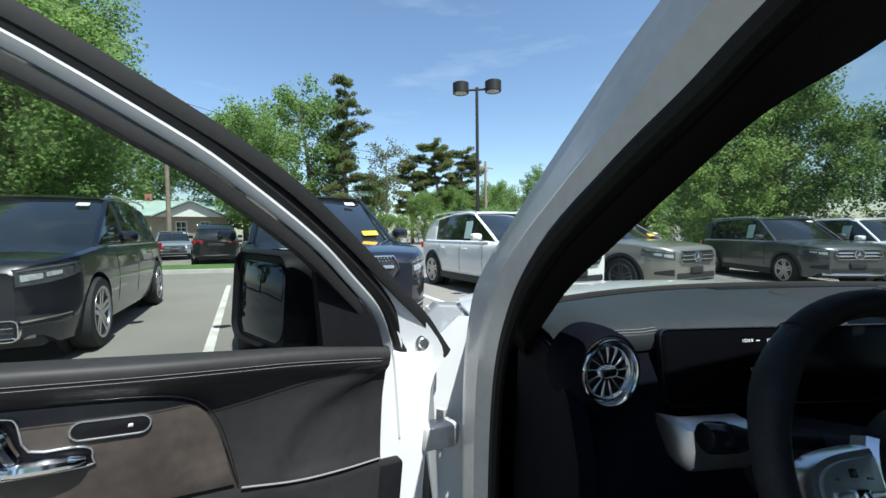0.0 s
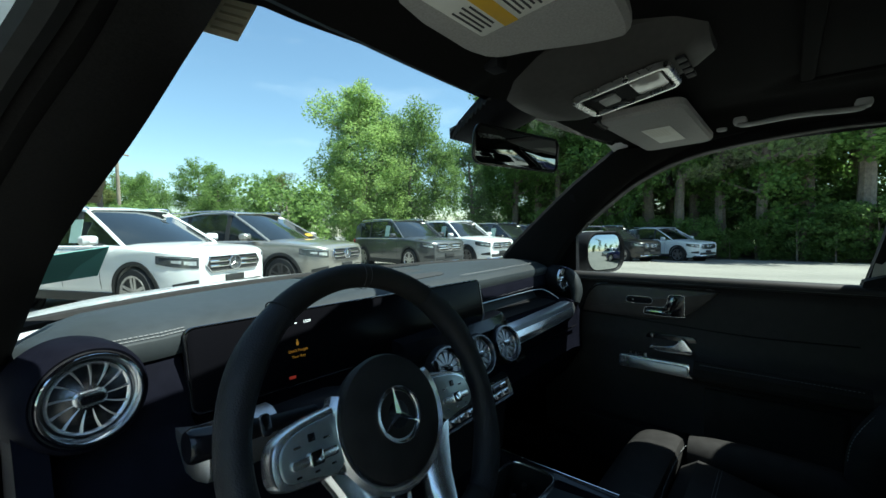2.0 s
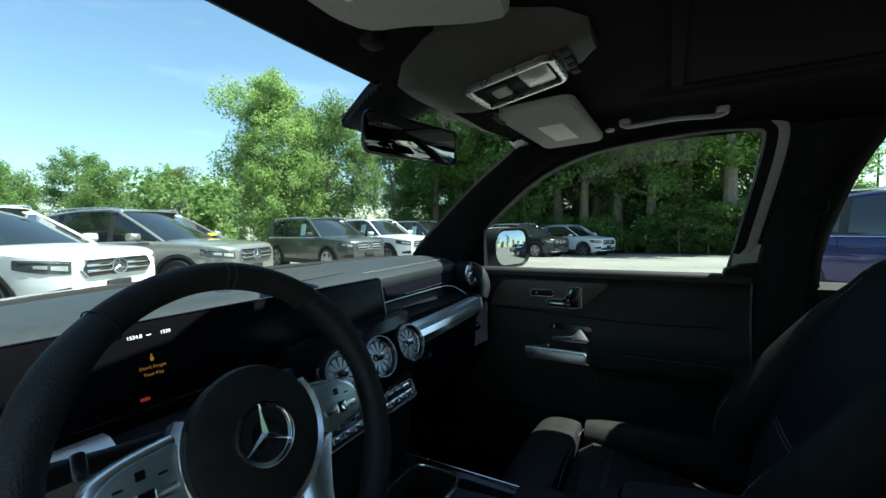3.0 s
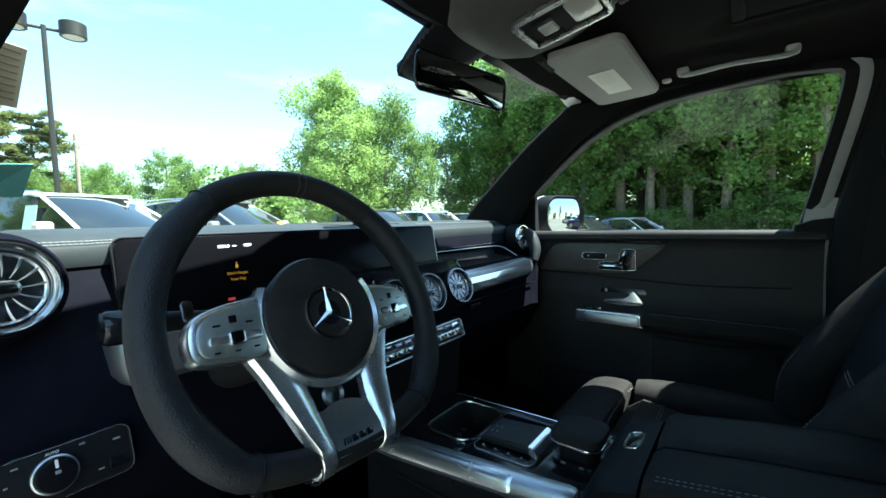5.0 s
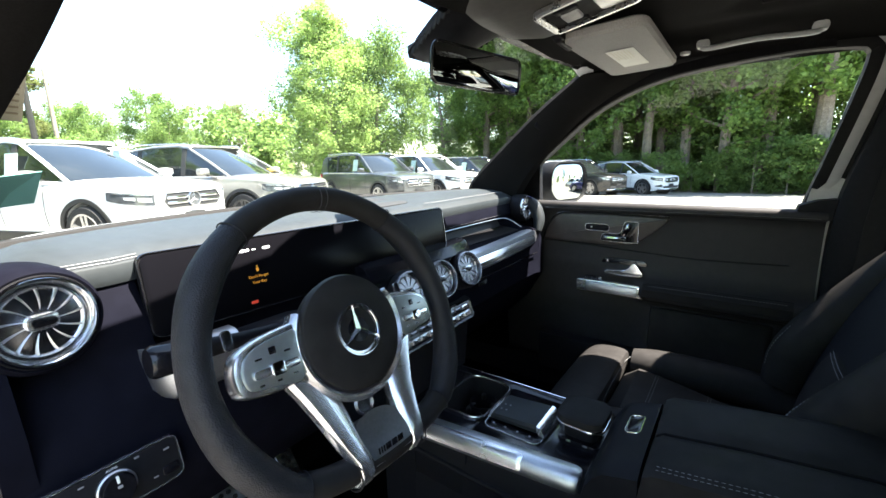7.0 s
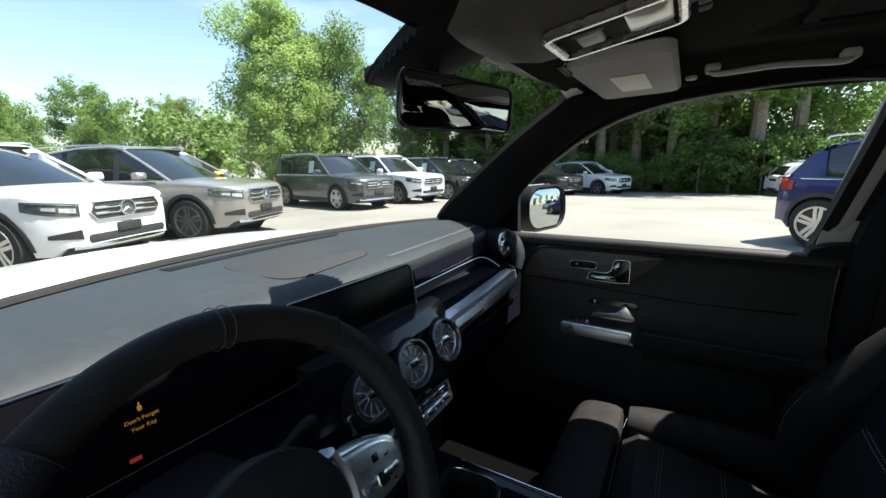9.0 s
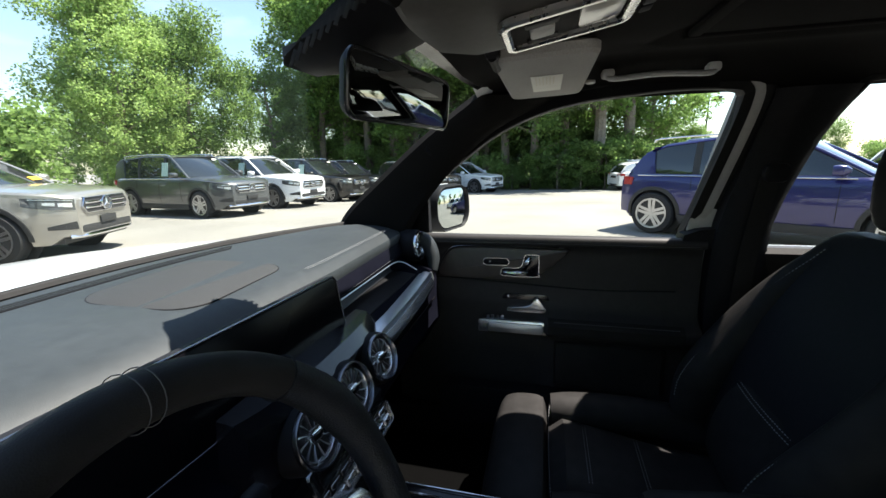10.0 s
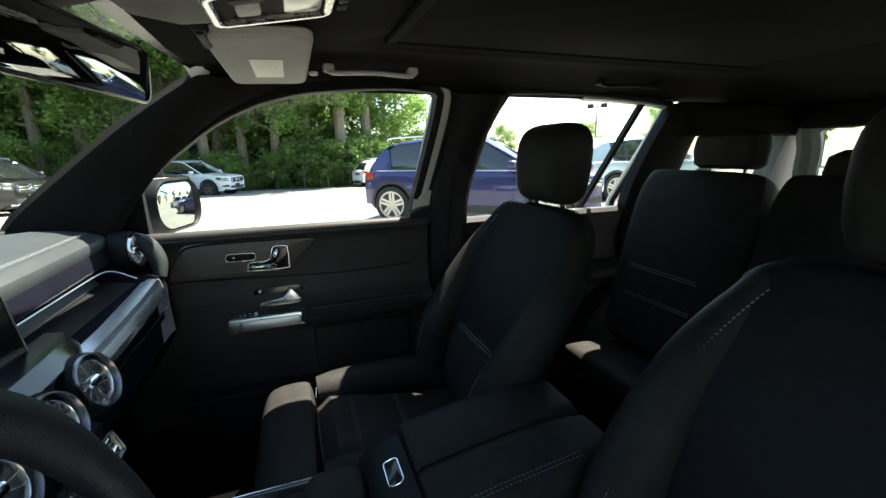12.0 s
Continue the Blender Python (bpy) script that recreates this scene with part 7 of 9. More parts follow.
# grab handles
for sgn, y0, y1, g in ((1, -0.225, -0.455, 0), (1, -1.12, -1.36, 1), (-1, -1.12, -1.36, 1)):
    gh = thing("grab_handle", "pale grey folding grab handle on the roof edge" if not g else "dark grey folding grab handle on the roof edge", "grab handle", "grab handles")
    bm = bmesh.new()
    xh = 0.600 if not g else 0.605
    zz = 1.447
    tube(bm, cat([(sgn * xh, y0, zz + 0.012), (sgn * (xh - 0.015), y0 - 0.012, zz - 0.002), (sgn * (xh - 0.02), (y0 + y1) / 2, zz + 0.002), (sgn * (xh - 0.015), y1 + 0.012, zz - 0.002), (sgn * xh, y1, zz + 0.012)], 5), 0.0085, 10, flat=0.75)
    part("grip", bm, PLASTIC if g else GREYPL, gh)
    for y in (y0, y1):
        bm = bmesh.new()
        box(bm, (sgn * xh, y, zz + 0.012), (0.034, 0.030, 0.022), 0.008)
        part("handle_foot", bm, PLASTIC if g else GREYPL, gh)
bm = bmesh.new()
lathe(bm, [(0.012, 0.002), (0.012, -0.004), (0.009, -0.006), (0.0005, -0.006)], 20, Matrix.Translation((0.60, -0.185, 1.445)))
solo("coat_button", bm, GREYPL, "small round grey roof clip", "clip")

# paper sticker low on the windscreen and the green tag at its driver's corner
bm = bmesh.new()
rows_ = [[V(-0.655, 0.525, 1.150), V(-0.660, 0.57, 1.105)], [V(-0.575, 0.555, 1.160), V(-0.585, 0.60, 1.110)]]
slab(bm, rows_, 0.0015)
solo("windscreen_sticker", bm, mat("green_sticker", (0.10, 0.28, 0.26), 0.6, stain=0.1, sscale=20), "dark green paper sticker inside the windscreen", "sticker").location = (-0.016, -0.015, 0.014)

bm = bmesh.new()
slab(bm, [[V(-0.655, 0.375, 1.297), V(-0.662, 0.435, 1.230)], [V(-0.585, 0.40, 1.295), V(-0.592, 0.46, 1.228)]], 0.0012)
ps = solo("paper_notice", bm, mat("tan_paper", (0.62, 0.50, 0.36), 0.8, grain=0.05, gscale=200), "tan paper notice hung inside the windscreen corner", "notice")
BROWNINK = mat("brown_print", (0.35, 0.25, 0.16), 0.8)
for k in range(8):
    bm = bmesh.new()
    u0, u1 = 0.08 + 0.11 * k, 0.11 + 0.11 * k
    a0, a1 = V(-0.650, 0.3745, 1.2965).lerp(V(-0.657, 0.4345, 1.2295), u0), V(-0.650, 0.3745, 1.2965).lerp(V(-0.657, 0.4345, 1.2295), u1)
    b0, b1 = V(-0.590, 0.3965, 1.2945).lerp(V(-0.597, 0.4565, 1.2275), u0), V(-0.590, 0.3965, 1.2945).lerp(V(-0.597, 0.4565, 1.2275), u1)
    slab(bm, [[a0, a1], [b0, b1]], 0.0008)
    part("print_bar", bm, BROWNINK, ps)
ps.location = (-0.024, -0.012, 0.012)
# narrow paper tag in the upper windscreen corner
bm = bmesh.new()
slab(bm, [[V(-0.592, 0.105, 1.385), V(-0.572, 0.10, 1.425)], [V(-0.558, 0.107, 1.387), V(-0.538, 0.10, 1.43)]], 0.0012)
pt_ = solo("paper_tag", bm, mat("cream_paper", (0.62, 0.58, 0.42), 0.8, grain=0.05, gscale=200), "cream paper tag hung in the upper windscreen corner", "tag")
FADED = mat("faded_print", (0.40, 0.36, 0.24), 0.8)
for k in range(4):
    bm = bmesh.new()
    a, b = V(-0.592, 0.103, 1.385).lerp(V(-0.572, 0.098, 1.425), 0.12 + 0.2 * k), V(-0.558, 0.105, 1.387).lerp(V(-0.538, 0.098, 1.43), 0.12 + 0.2 * k)
    slab(bm, [[a.lerp(b, 0.1), a.lerp(b, 0.1) + V(0.002, 0, 0.003)], [a.lerp(b, 0.9), a.lerp(b, 0.9) + V(0.002, 0, 0.003)]], 0.0006)
    part("print_bar", bm, FADED, pt_)


# ---- parked cars ----
TYRE = mat("car_tyre", (0.018, 0.018, 0.019), 0.8, grain=0.2, gscale=40)
RIM = mat("alloy_rim", (0.5, 0.5, 0.52), 0.3, 1.0, stain=0.1)
DARKGLASS = mat("dark_car_glass", (0.012, 0.015, 0.016), 0.04, coat=0.5, spec=0.8, stain=0.3, sscale=1.5)
LAMPDARK = mat("smoked_headlamp", (0.06, 0.065, 0.07), 0.08, coat=0.6, grain=0.4, gscale=18)
LAMP = mat("headlamp_glass", (0.55, 0.58, 0.6), 0.1, 0.3, coat=0.6, grain=0.35, gscale=18)
TAIL = mat("tail_lamp_red", (0.35, 0.01, 0.012), 0.15, coat=0.5)
CLAD = mat("black_cladding", (0.025, 0.025, 0.026), 0.6, grain=0.15, gscale=50)
PALESHEET = mat("pale_green_sheet", (0.45, 0.62, 0.56), 0.6, stain=0.1, sscale=12)


def paint(name, col, metal=0.3):
    return mat(name, col, 0.3, metal, grain=0.04, gscale=900, stain=0.05, sscale=1.2, coat=0.9)


def suv(name, label, pt, heading, body, length=4.65, height=1.65, width=0.92, group="parked cars", tag="", tagcol=None, wheel_r=0.36, dash_paper=False, spokes=5, clad=True, sedan=False, mesh=False, boxy=False, side_sheet=False, rear_shift=0.0):
    """A parked car with its own body, glass, lamps, grille and wheels; pt is the middle of its front at the ground."""
    h = Vector((heading[0], heading[1], 0)).normalized()
    L = length / 2
    c = Vector((pt[0], pt[1], 0)) - h * L
    z0 = min(gz(c.x, c.y), gz(pt[0], pt[1])) * 0.5 + 0.5 * gz(c.x, c.y)
    th = thing(name, label, "car", group, at=(c.x, c.y, z0))
    th.rotation_euler = (0, 0, math.atan2(-h.x, h.y))
    bpy.context.view_layer.update()

    def cp(nm, bm, material, parent=th, label="", **k):
        bmesh.ops.recalc_face_normals(bm, faces=bm.faces)
        ob = part(nm, bm, material, None, label, **k)
        ob.parent = parent
        return ob
    W, belt = width, (1.055 if not sedan else 0.92) * height / (1.65 if not sedan else 1.45)
    wb = 0.305 * length
    yf, yb = wb + 0.03, -wb + 0.03 - rear_shift
    ar = wheel_r + 0.055
    zc = wheel_r

    def half(y):
        t = abs(y) / L
        return W * (1 - 0.06 * t ** 2 - (0.30 if y > 0 else 0.16) * max(0, (t - 0.76) / 0.24) ** 2.4)

    def top(y):
        if sedan:
            return interp(y, [(-L, belt - 0.02), (-L * 0.6, belt + 0.06), (L * 0.35, belt + 0.03), (L * 0.8, belt - 0.10), (L * 0.97, belt - 0.22), (L, belt - 0.30)])
        return interp(y, [(-L, belt - 0.10), (-L * 0.9, belt), (L * 0.30, belt + 0.01), (L * 0.55, belt - 0.02), (L * 0.80, belt - 0.07), (L * 0.90, belt - 0.10), (L * 0.96, belt - 0.13), (L * 0.985, belt - 0.165), (L, belt - 0.215)])

    def side(z):
        u = z / belt
        return interp(u, [(0.15, 0.90), (0.30, 0.955), (0.45, 0.985), (0.62, 1.0), (0.78, 0.985), (0.90, 0.972), (0.96, 0.945), (1.0, 0.90)])
    ysta = sorted(set([round(v, 4) for v in list(np.linspace(-L, L, 34)) + [yy + ar * math.cos(a) for yy in (yf, yb) for a in np.linspace(0, math.pi, 13)] + [L * 0.985, L * 0.96, -L * 0.985]]))
    bm = bmesh.new()
    rings = []
    for y in ysta:
        zb = 0.24 + (0.10 if abs(y) > L * 0.93 else 0)
        for yy in (yf, yb):
            if abs(y - yy) < ar:
                zb = max(zb, zc + math.sqrt(max(0, ar * ar - (y - yy) ** 2)))
        zt = top(y)
        w = half(y)
        rt = []
        zs = [zb + (zt - 0.035 - zb) * f for f in (0, 0.12, 0.25, 0.4, 0.55, 0.7, 0.82, 0.92, 1.0)]
        rt = [(w * side(z), z) for z in zs]
        wt = w * side(zt - 0.035)
        rt += [(wt - 0.035, zt - 0.008), (wt * 0.75, zt + 0.006), (wt * 0.62, zt + 0.016 if y > L * 0.2 else zt + 0.006), (wt * 0.3, zt + 0.022), (0.0, zt + 0.024)]
        ring = [V(x, y, z) for x, z in rt] + [V(-x, y, z) for x, z in rt[-2::-1]]
        rings.append(ring)
    loft(bm, rings)
    bd = cp("body", bm, body, sharp=30)
    bm = bmesh.new()
    box(bm, (0, 0, 0.33), (W * 1.5, length * 0.93, 0.2), 0.02)
    cp("underbody", bm, CLAD)
    # cabin: dark glass volume, painted roof and pillars
    if sedan:
        gl = [(-L * 0.80, belt + 0.02, 0.80, 0.80), (-L * 0.50, height - 0.03, 0.80, 0.68), (-L * 0.1, height, 0.82, 0.68), (L * 0.10, height - 0.03, 0.82, 0.68), (L * 0.42, belt + 0.02, 0.82, 0.80)]
    else:
        if boxy:
            gl = [(-L * 0.965, belt - 0.02, 0.82, 0.82), (-L * 0.915, height - 0.20, 0.84, 0.74), (-L * 0.83, height - 0.075, 0.86, 0.71), (-L * 0.35, height - 0.012, 0.88, 0.72), (L * 0.00, height - 0.018, 0.88, 0.71), (L * 0.13, height - 0.07, 0.88, 0.70), (L * 0.42, belt + 0.01, 0.85, 0.80)]
        else:
            gl = [(-L * 0.945, belt - 0.01, 0.78, 0.78), (-L * 0.83, height - 0.235, 0.82, 0.70), (-L * 0.68, height - 0.10, 0.85, 0.67), (-L * 0.32, height - 0.018, 0.88, 0.69), (-L * 0.04, height - 0.012, 0.88, 0.69), (L * 0.08, height - 0.06, 0.88, 0.68), (L * 0.46, belt + 0.0, 0.84, 0.80)]
    bm = bmesh.new()
    rings = []
    for y, zt, wl, wt in gl:
        zl = belt - 0.04
        rings.append([V(x * W, y, z) for x, z in ((wl, zl), (wl, zl + 0.01), (wl * 0.6 + wt * 0.4, zl + (zt - zl) * 0.5), (wt + 0.02, zt - 0.03), (wt - 0.05, zt), (0, zt + 0.015), (-wt + 0.05, zt), (-wt - 0.02, zt - 0.03), (-wl * 0.6 - wt * 0.4, zl + (zt - zl) * 0.5), (-wl, zl + 0.01), (-wl, zl))])
    loft(bm, rings)
    cp("cabin_glass", bm, DARKGLASS, sharp=40)
    bm = bmesh.new()
    rows = []
    for y, zt, wl, wt in gl[1:-1]:
        rows.append([V(x * W, y, z + 0.006) for x, z in ((-wt - 0.028, zt - 0.040), (-wt - 0.01, zt - 0.018), (-wt + 0.05, zt + 0.002), (0, zt + 0.016), (wt - 0.05, zt + 0.002), (wt + 0.01, zt - 0.018), (wt + 0.028, zt - 0.040))])
    slab(bm, rows, 0.012)
    cp("roof", bm, body)
    for sgn in (-1, 1):
        # windscreen pillar
        a, b = gl[-1], gl[-2]
        bm = bmesh.new()
        pts = cat([(sgn * W * (a[2] + 0.012), a[0] + 0.05, belt - 0.02), (sgn * W * (a[2] * 0.5 + b[3] * 0.5 + 0.014), (a[0] + b[0]) / 2, (belt + b[1]) / 2 + 0.0), (sgn * W * (b[3] + 0.02), b[0] - 0.02, b[1] - 0.02)], 5)
        tube(bm, pts, 0.030, 8, flat=0.7)
        cp("front_pillar", bm, body)
        # centre and rear pillars, dark window line
        if not sedan:
            # painted rear quarter, from the rear door's window to the tailgate
            bm = bmesh.new()
            rg = []
            rear = [(g[1], g[0]) for g in gl[:3]]
            zr = gl[2][1] - 0.03
            for q in np.linspace(0, 1, 7):
                z = belt - 0.05 + (zr - belt + 0.05) * q
                yr_ = interp(z, rear)
                yf_ = (-L * 0.60 if not (boxy or rear_shift) else -L * 0.72) - 0.10 * q
                wl, wt = interp(yf_, [(g[0], g[2]) for g in gl]), interp(yf_, [(g[0], g[3]) for g in gl])
                x1 = W * (wl * (1 - q) + (wt + 0.02) * q) + 0.018 * (1 - abs(2 * q - 1)) + 0.012
                x2 = W * (gl[0][2] * (1 - q) + (gl[2][3] + 0.02) * q) + 0.012
                rg.append([V(sgn * (x1 - 0.04), yf_, z), V(sgn * x1, yf_, z), V(sgn * (x1 * 0.5 + x2 * 0.5 + 0.008), (yf_ + yr_) / 2, z), V(sgn * x2, yr_ - 0.01, z), V(sgn * (x2 - 0.10), yr_ - 0.03, z), V(sgn * (x2 - 0.10), yr_ + 0.05, z)])
            loft(bm, rg)
            cp("rear_quarter", bm, body)
            if side_sheet and sgn > 0:
                bm = bmesh.new()
                slab(bm, [[V(W * 0.885 + 0.004, L * a, belt + 0.04), V(W * 0.80 + 0.012, L * a, height - 0.20)] for a in (0.10, 0.03, -0.01)], 0.004)
                cp("window_sheet", bm, PALESHEET, label="pale green price sheet in the side window")
        for f, mt, wd in ((0.03, CLAD, 0.05), (-0.44, CLAD, 0.05)) + (((-0.62, body, 0.11),) if sedan else ()):
            y = L * f
            zt = interp(y, [(g[0], g[1]) for g in gl])
            wl, wt = interp(y, [(g[0], g[2]) for g in gl]), interp(y, [(g[0], g[3]) for g in gl])
            bm = bmesh.new()
            rg = []
            for q in np.linspace(0, 1, 5):
                mid = W * ((wl * 0.6 + wt * 0.4) + 0.012)
                if q <= 0.5:
                    xx = W * wl * (1 - 2 * q) + (mid - W * 0.012) * 2 * q + 0.010
                else:
                    xx = (mid - W * 0.012) * (2 - 2 * q) + W * (wt + 0.02) * (2 * q - 1) + 0.010
                z = belt - 0.04 + (zt - 0.03 - belt + 0.04) * q
                yy = y - 0.10 * q * (1 if f < -0.5 else 0.2)
                rg.append([V(sgn * (xx - 0.03), yy - wd, z), V(sgn * xx, yy - wd, z), V(sgn * xx, yy + wd, z), V(sgn * (xx - 0.03), yy + wd, z)])
            loft(bm, rg)
            cp("pillar", bm, mt)
        # chrome line under the windows, roof rail, door gaps, handles, mirror
        bm = bmesh.new()
        tube(bm, [V(sgn * (half(y) * side(belt - 0.04) + 0.001), y, belt - 0.028) for y in np.linspace(-L * 0.85, L * 0.40, 10)], 0.009, 6)
        cp("window_line", bm, CHROME)
        if not sedan:
            bm = bmesh.new()
            tube(bm, cat([(sgn * W * 0.70, -L * 0.78, height - 0.055), (sgn * W * 0.71, -L * 0.72, height - 0.0), (sgn * W * 0.72, -L * 0.3, height + 0.025), (sgn * W * 0.71, L * 0.02, height + 0.01), (sgn * W * 0.70, L * 0.08, height - 0.04)], 4), 0.014, 6)
            cp("roof_rail", bm, SATIN)
        for f in (0.335, -0.035, -0.45):
            bm = bmesh.new()
            y = L * f
            loft(bm, [[V(sgn * (half(y) * side(z) + o), y + d, z) for o, d in ((-0.01, -0.004), (0.0025, -0.004), (0.0025, 0.004), (-0.01, 0.004))] for z in np.linspace(0.42 if f > -0.4 else 0.78, belt - 0.05, 7)])
            cp("door_gap", bm, RUBBER)
        for f in (0.06, -0.36):
            bm = bmesh.new()
            y = L * f
            tube(bm, [V(sgn * (half(y) * side(belt * 0.84) + 0.012), y + d, belt * 0.84) for d in (-0.10, -0.05, 0.05, 0.10)], [0.006, 0.013, 0.013, 0.006], 8)
            cp("door_handle", bm, body)
        bm = bmesh.new()
        y = L * 0.33
        rings = []
        for t, s_ in ((-0.06, 0.9), (-0.02, 1.0), (0.05, 0.92), (0.10, 0.4)):
            rings.append([V(sgn * (W + 0.10) + x * s_, y + t, belt + 0.075 + z * s_) for x, z in rrect(0.21, 0.14, 0.05, 4)])
        loft(bm, rings)
        cp("side_mirror", bm, body)
        bm = bmesh.new()
        box(bm, (sgn * (W - 0.01), y + 0.02, belt + 0.01), (0.12, 0.05, 0.03), 0.01)
        cp("mirror_foot", bm, CLAD)
        # headlamp, lower intake, tail lamp
        def skin(y, z, o=0.0):
            return V(sgn * (half(y) * side(z) + o), y + o * 0.4, z)

        def patch(y0, y1, lo, hi, thick, n=8):
            bm_ = bmesh.new()
            rows_ = []
            for t in np.linspace(0, 1, n):
                y = y0 + (y1 - y0) * t
                rows_.append([skin(y, lo(t) + (hi(t) - lo(t)) * q, thick) for q in (0, 0.35, 0.7, 1.0)])
            vs = [[bm_.verts.new(p) for p in r] for r in rows_]
            bk = [[bm_.verts.new(p - V(sgn * 0.03, 0.02, 0)) for p in r] for r in rows_]
            for a_, b_ in zip(range(n - 1), range(1, n)):
                for q in range(3):
                    bm_.faces.new((vs[a_][q], vs[a_][q + 1], vs[b_][q + 1], vs[b_][q]))
                bm_.faces.new((vs[a_][0], vs[b_][0], bk[b_][0], bk[a_][0]))
                bm_.faces.new((vs[a_][3], bk[a_][3], bk[b_][3], vs[b_][3]))
            for e_ in (0, n - 1):
                bm_.faces.new((vs[e_][0], bk[e_][0], bk[e_][3], vs[e_][3]))
            return bm_
        zl = belt - 0.235
        hl = cp("headlamp", patch(L * 0.998, L * 0.80, lambda t: zl - 0.110 + 0.085 * t ** 1.4, lambda t: zl + 0.040 + 0.045 * t ** 0.7, 0.008, 10), LAMPDARK)
        cp("lamp_brow", patch(L * 0.995, L * 0.83, lambda t: zl + 0.016 + 0.045 * t ** 0.7, lambda t: zl + 0.025 + 0.042 * t ** 0.7, 0.014, 8), SATIN, hl)
        cp("lamp_reflector", patch(L * 0.990, L * 0.945, lambda t: zl - 0.070 + 0.02 * t, lambda t: zl - 0.012 + 0.01 * t, 0.013, 5), LAMP, hl)
        cp("lamp_reflector", patch(L * 0.935, L * 0.890, lambda t: zl - 0.040 + 0.02 * t, lambda t: zl + 0.004 + 0.01 * t, 0.013, 5), LAMP, hl)
        if mesh or clad:
            cp("side_intake", patch(L * 0.995, L * 0.89, lambda t: 0.43 + 0.02 * t, lambda t: 0.545 - 0.05 * t, 0.006, 6), CLAD)
        if mesh:
            cp("intake_blade", patch(L * 0.997, L * 0.86, lambda t: 0.475 + 0.02 * t, lambda t: 0.492 + 0.02 * t, 0.016, 6), CHROME)
        bm = bmesh.new()
        rg = [[V(sgn * x, y, z) for z in (belt - 0.06 - 0.13, belt - 0.06)] + [V(sgn * (x - 0.04), y + 0.03, z) for z in (belt - 0.06, belt - 0.06 - 0.13)] for x, y in ((W * 0.52, -L * 1.003), (W * 0.75, -L * 0.995), (W * 0.87, -L * 0.965), (W * 0.93, -L * 0.90))]
        loft(bm, rg)
        cp("tail_lamp", bm, TAIL)
        # wheels and arches
        for yy in (yf, yb):
            M = facing((sgn * (W - 0.115), yy, zc), (sgn, 0, 0))
            bm = bmesh.new()
            lathe(bm, [(wheel_r * 0.66, -0.11), (wheel_r * 0.93, -0.11), (wheel_r, -0.07), (wheel_r, 0.07), (wheel_r * 0.95, 0.105), (wheel_r * 0.72, 0.112), (wheel_r * 0.69, 0.09), (wheel_r * 0.66, 0.0)], 36, M)
            ty = cp("wheel", bm, TYRE)
            bm = bmesh.new()
            lathe(bm, [(0.05, -0.13), (ar + 0.02, -0.13), (ar + 0.02, -0.16), (0.05, -0.16)], 24, M)
            cp("wheel_well", bm, CLAD)
            bm = bmesh.new()
            lathe(bm, [(wheel_r * 0.70, 0.09), (wheel_r * 0.715, 0.108), (wheel_r * 0.66, 0.105), (wheel_r * 0.64, 0.03), (0.02, 0.02), (0.01, 0.0), (wheel_r * 0.69, 0.0)], 32, M)
            cp("rim", bm, CLAD, ty)
            bm = bmesh.new()
            lathe(bm, [(wheel_r * 0.64, -0.02), (wheel_r * 0.645, 0.100), (wheel_r * 0.66, 0.110), (wheel_r * 0.73, 0.114), (wheel_r * 0.735, 0.098), (wheel_r * 0.73, -0.02)], 32, M)
            cp("rim_lip", bm, RIM, ty)
            for k in range(spokes):
                bm = bmesh.new()
                R = M @ Matrix.Rotation(math.tau * k / spokes + 0.3, 4, "Z")
                for off in (-0.16, 0.16):
                    R2 = R @ Matrix.Rotation(off, 4, "Z")
                    loft(bm, [[R @ V(0.02, off * 0.16 - 0.026, 0.092), R @ V(0.02, off * 0.16 + 0.026, 0.092), R @ V(0.02, off * 0.12 + 0.014, 0.05), R @ V(0.02, off * 0.12 - 0.014, 0.05)],
                              [R2 @ V(wheel_r * 0.67, -0.022, 0.106), R2 @ V(wheel_r * 0.67, 0.022, 0.106), R2 @ V(wheel_r * 0.67, 0.012, 0.06), R2 @ V(wheel_r * 0.67, -0.012, 0.06)]])
                cp("rim_spoke", bm, RIM, ty)
            bm = bmesh.new()
            lathe(bm, [(0.001, 0.098), (0.028, 0.098), (0.034, 0.088), (0.04, 0.06)], 14, M)
            cp("hub_cap", bm, RIM, ty)
            if clad:
                bm = bmesh.new()
                rg = []
                for a in np.linspace(-0.12, math.pi + 0.12, 20):
                    ca, sa = math.cos(a), math.sin(a)
                    rg.append([V(sgn * (half(yy + ca * r) * side(min(belt, zc + sa * r)) + o), yy + ca * r, zc + sa * r) for r, o in ((ar - 0.012, -0.03), (ar - 0.012, 0.008), (ar + 0.045, 0.010), (ar + 0.05, -0.02))])
                loft(bm, rg)
                cp("wheel_arch", bm, CLAD)
        if clad:
            bm = bmesh.new()
            loft(bm, [[V(sgn * x, y, z) for x, z in ((W * 0.85, 0.22), (W * 0.97, 0.23), (W * 0.985, 0.30), (W * 0.985, 0.36), (W * 0.9, 0.37))] for y in (yb + ar + 0.02, yf - ar - 0.02)])
            cp("sill_cladding", bm, CLAD)
    # grille with bars and badge, bumper parts, plate
    zg = belt - (0.29 if not mesh else 0.24)
    yg = L * 0.995
    bm = bmesh.new()
    o = [(-0.43, 0.105), (-0.50, -0.02), (-0.42, -0.125), (0.42, -0.125), (0.50, -0.02), (0.43, 0.105)][::-1]
    if sum(o[i - 1][0] * o[i][1] - o[i][0] * o[i - 1][1] for i in range(len(o))) < 0:
        o = o[::-1]
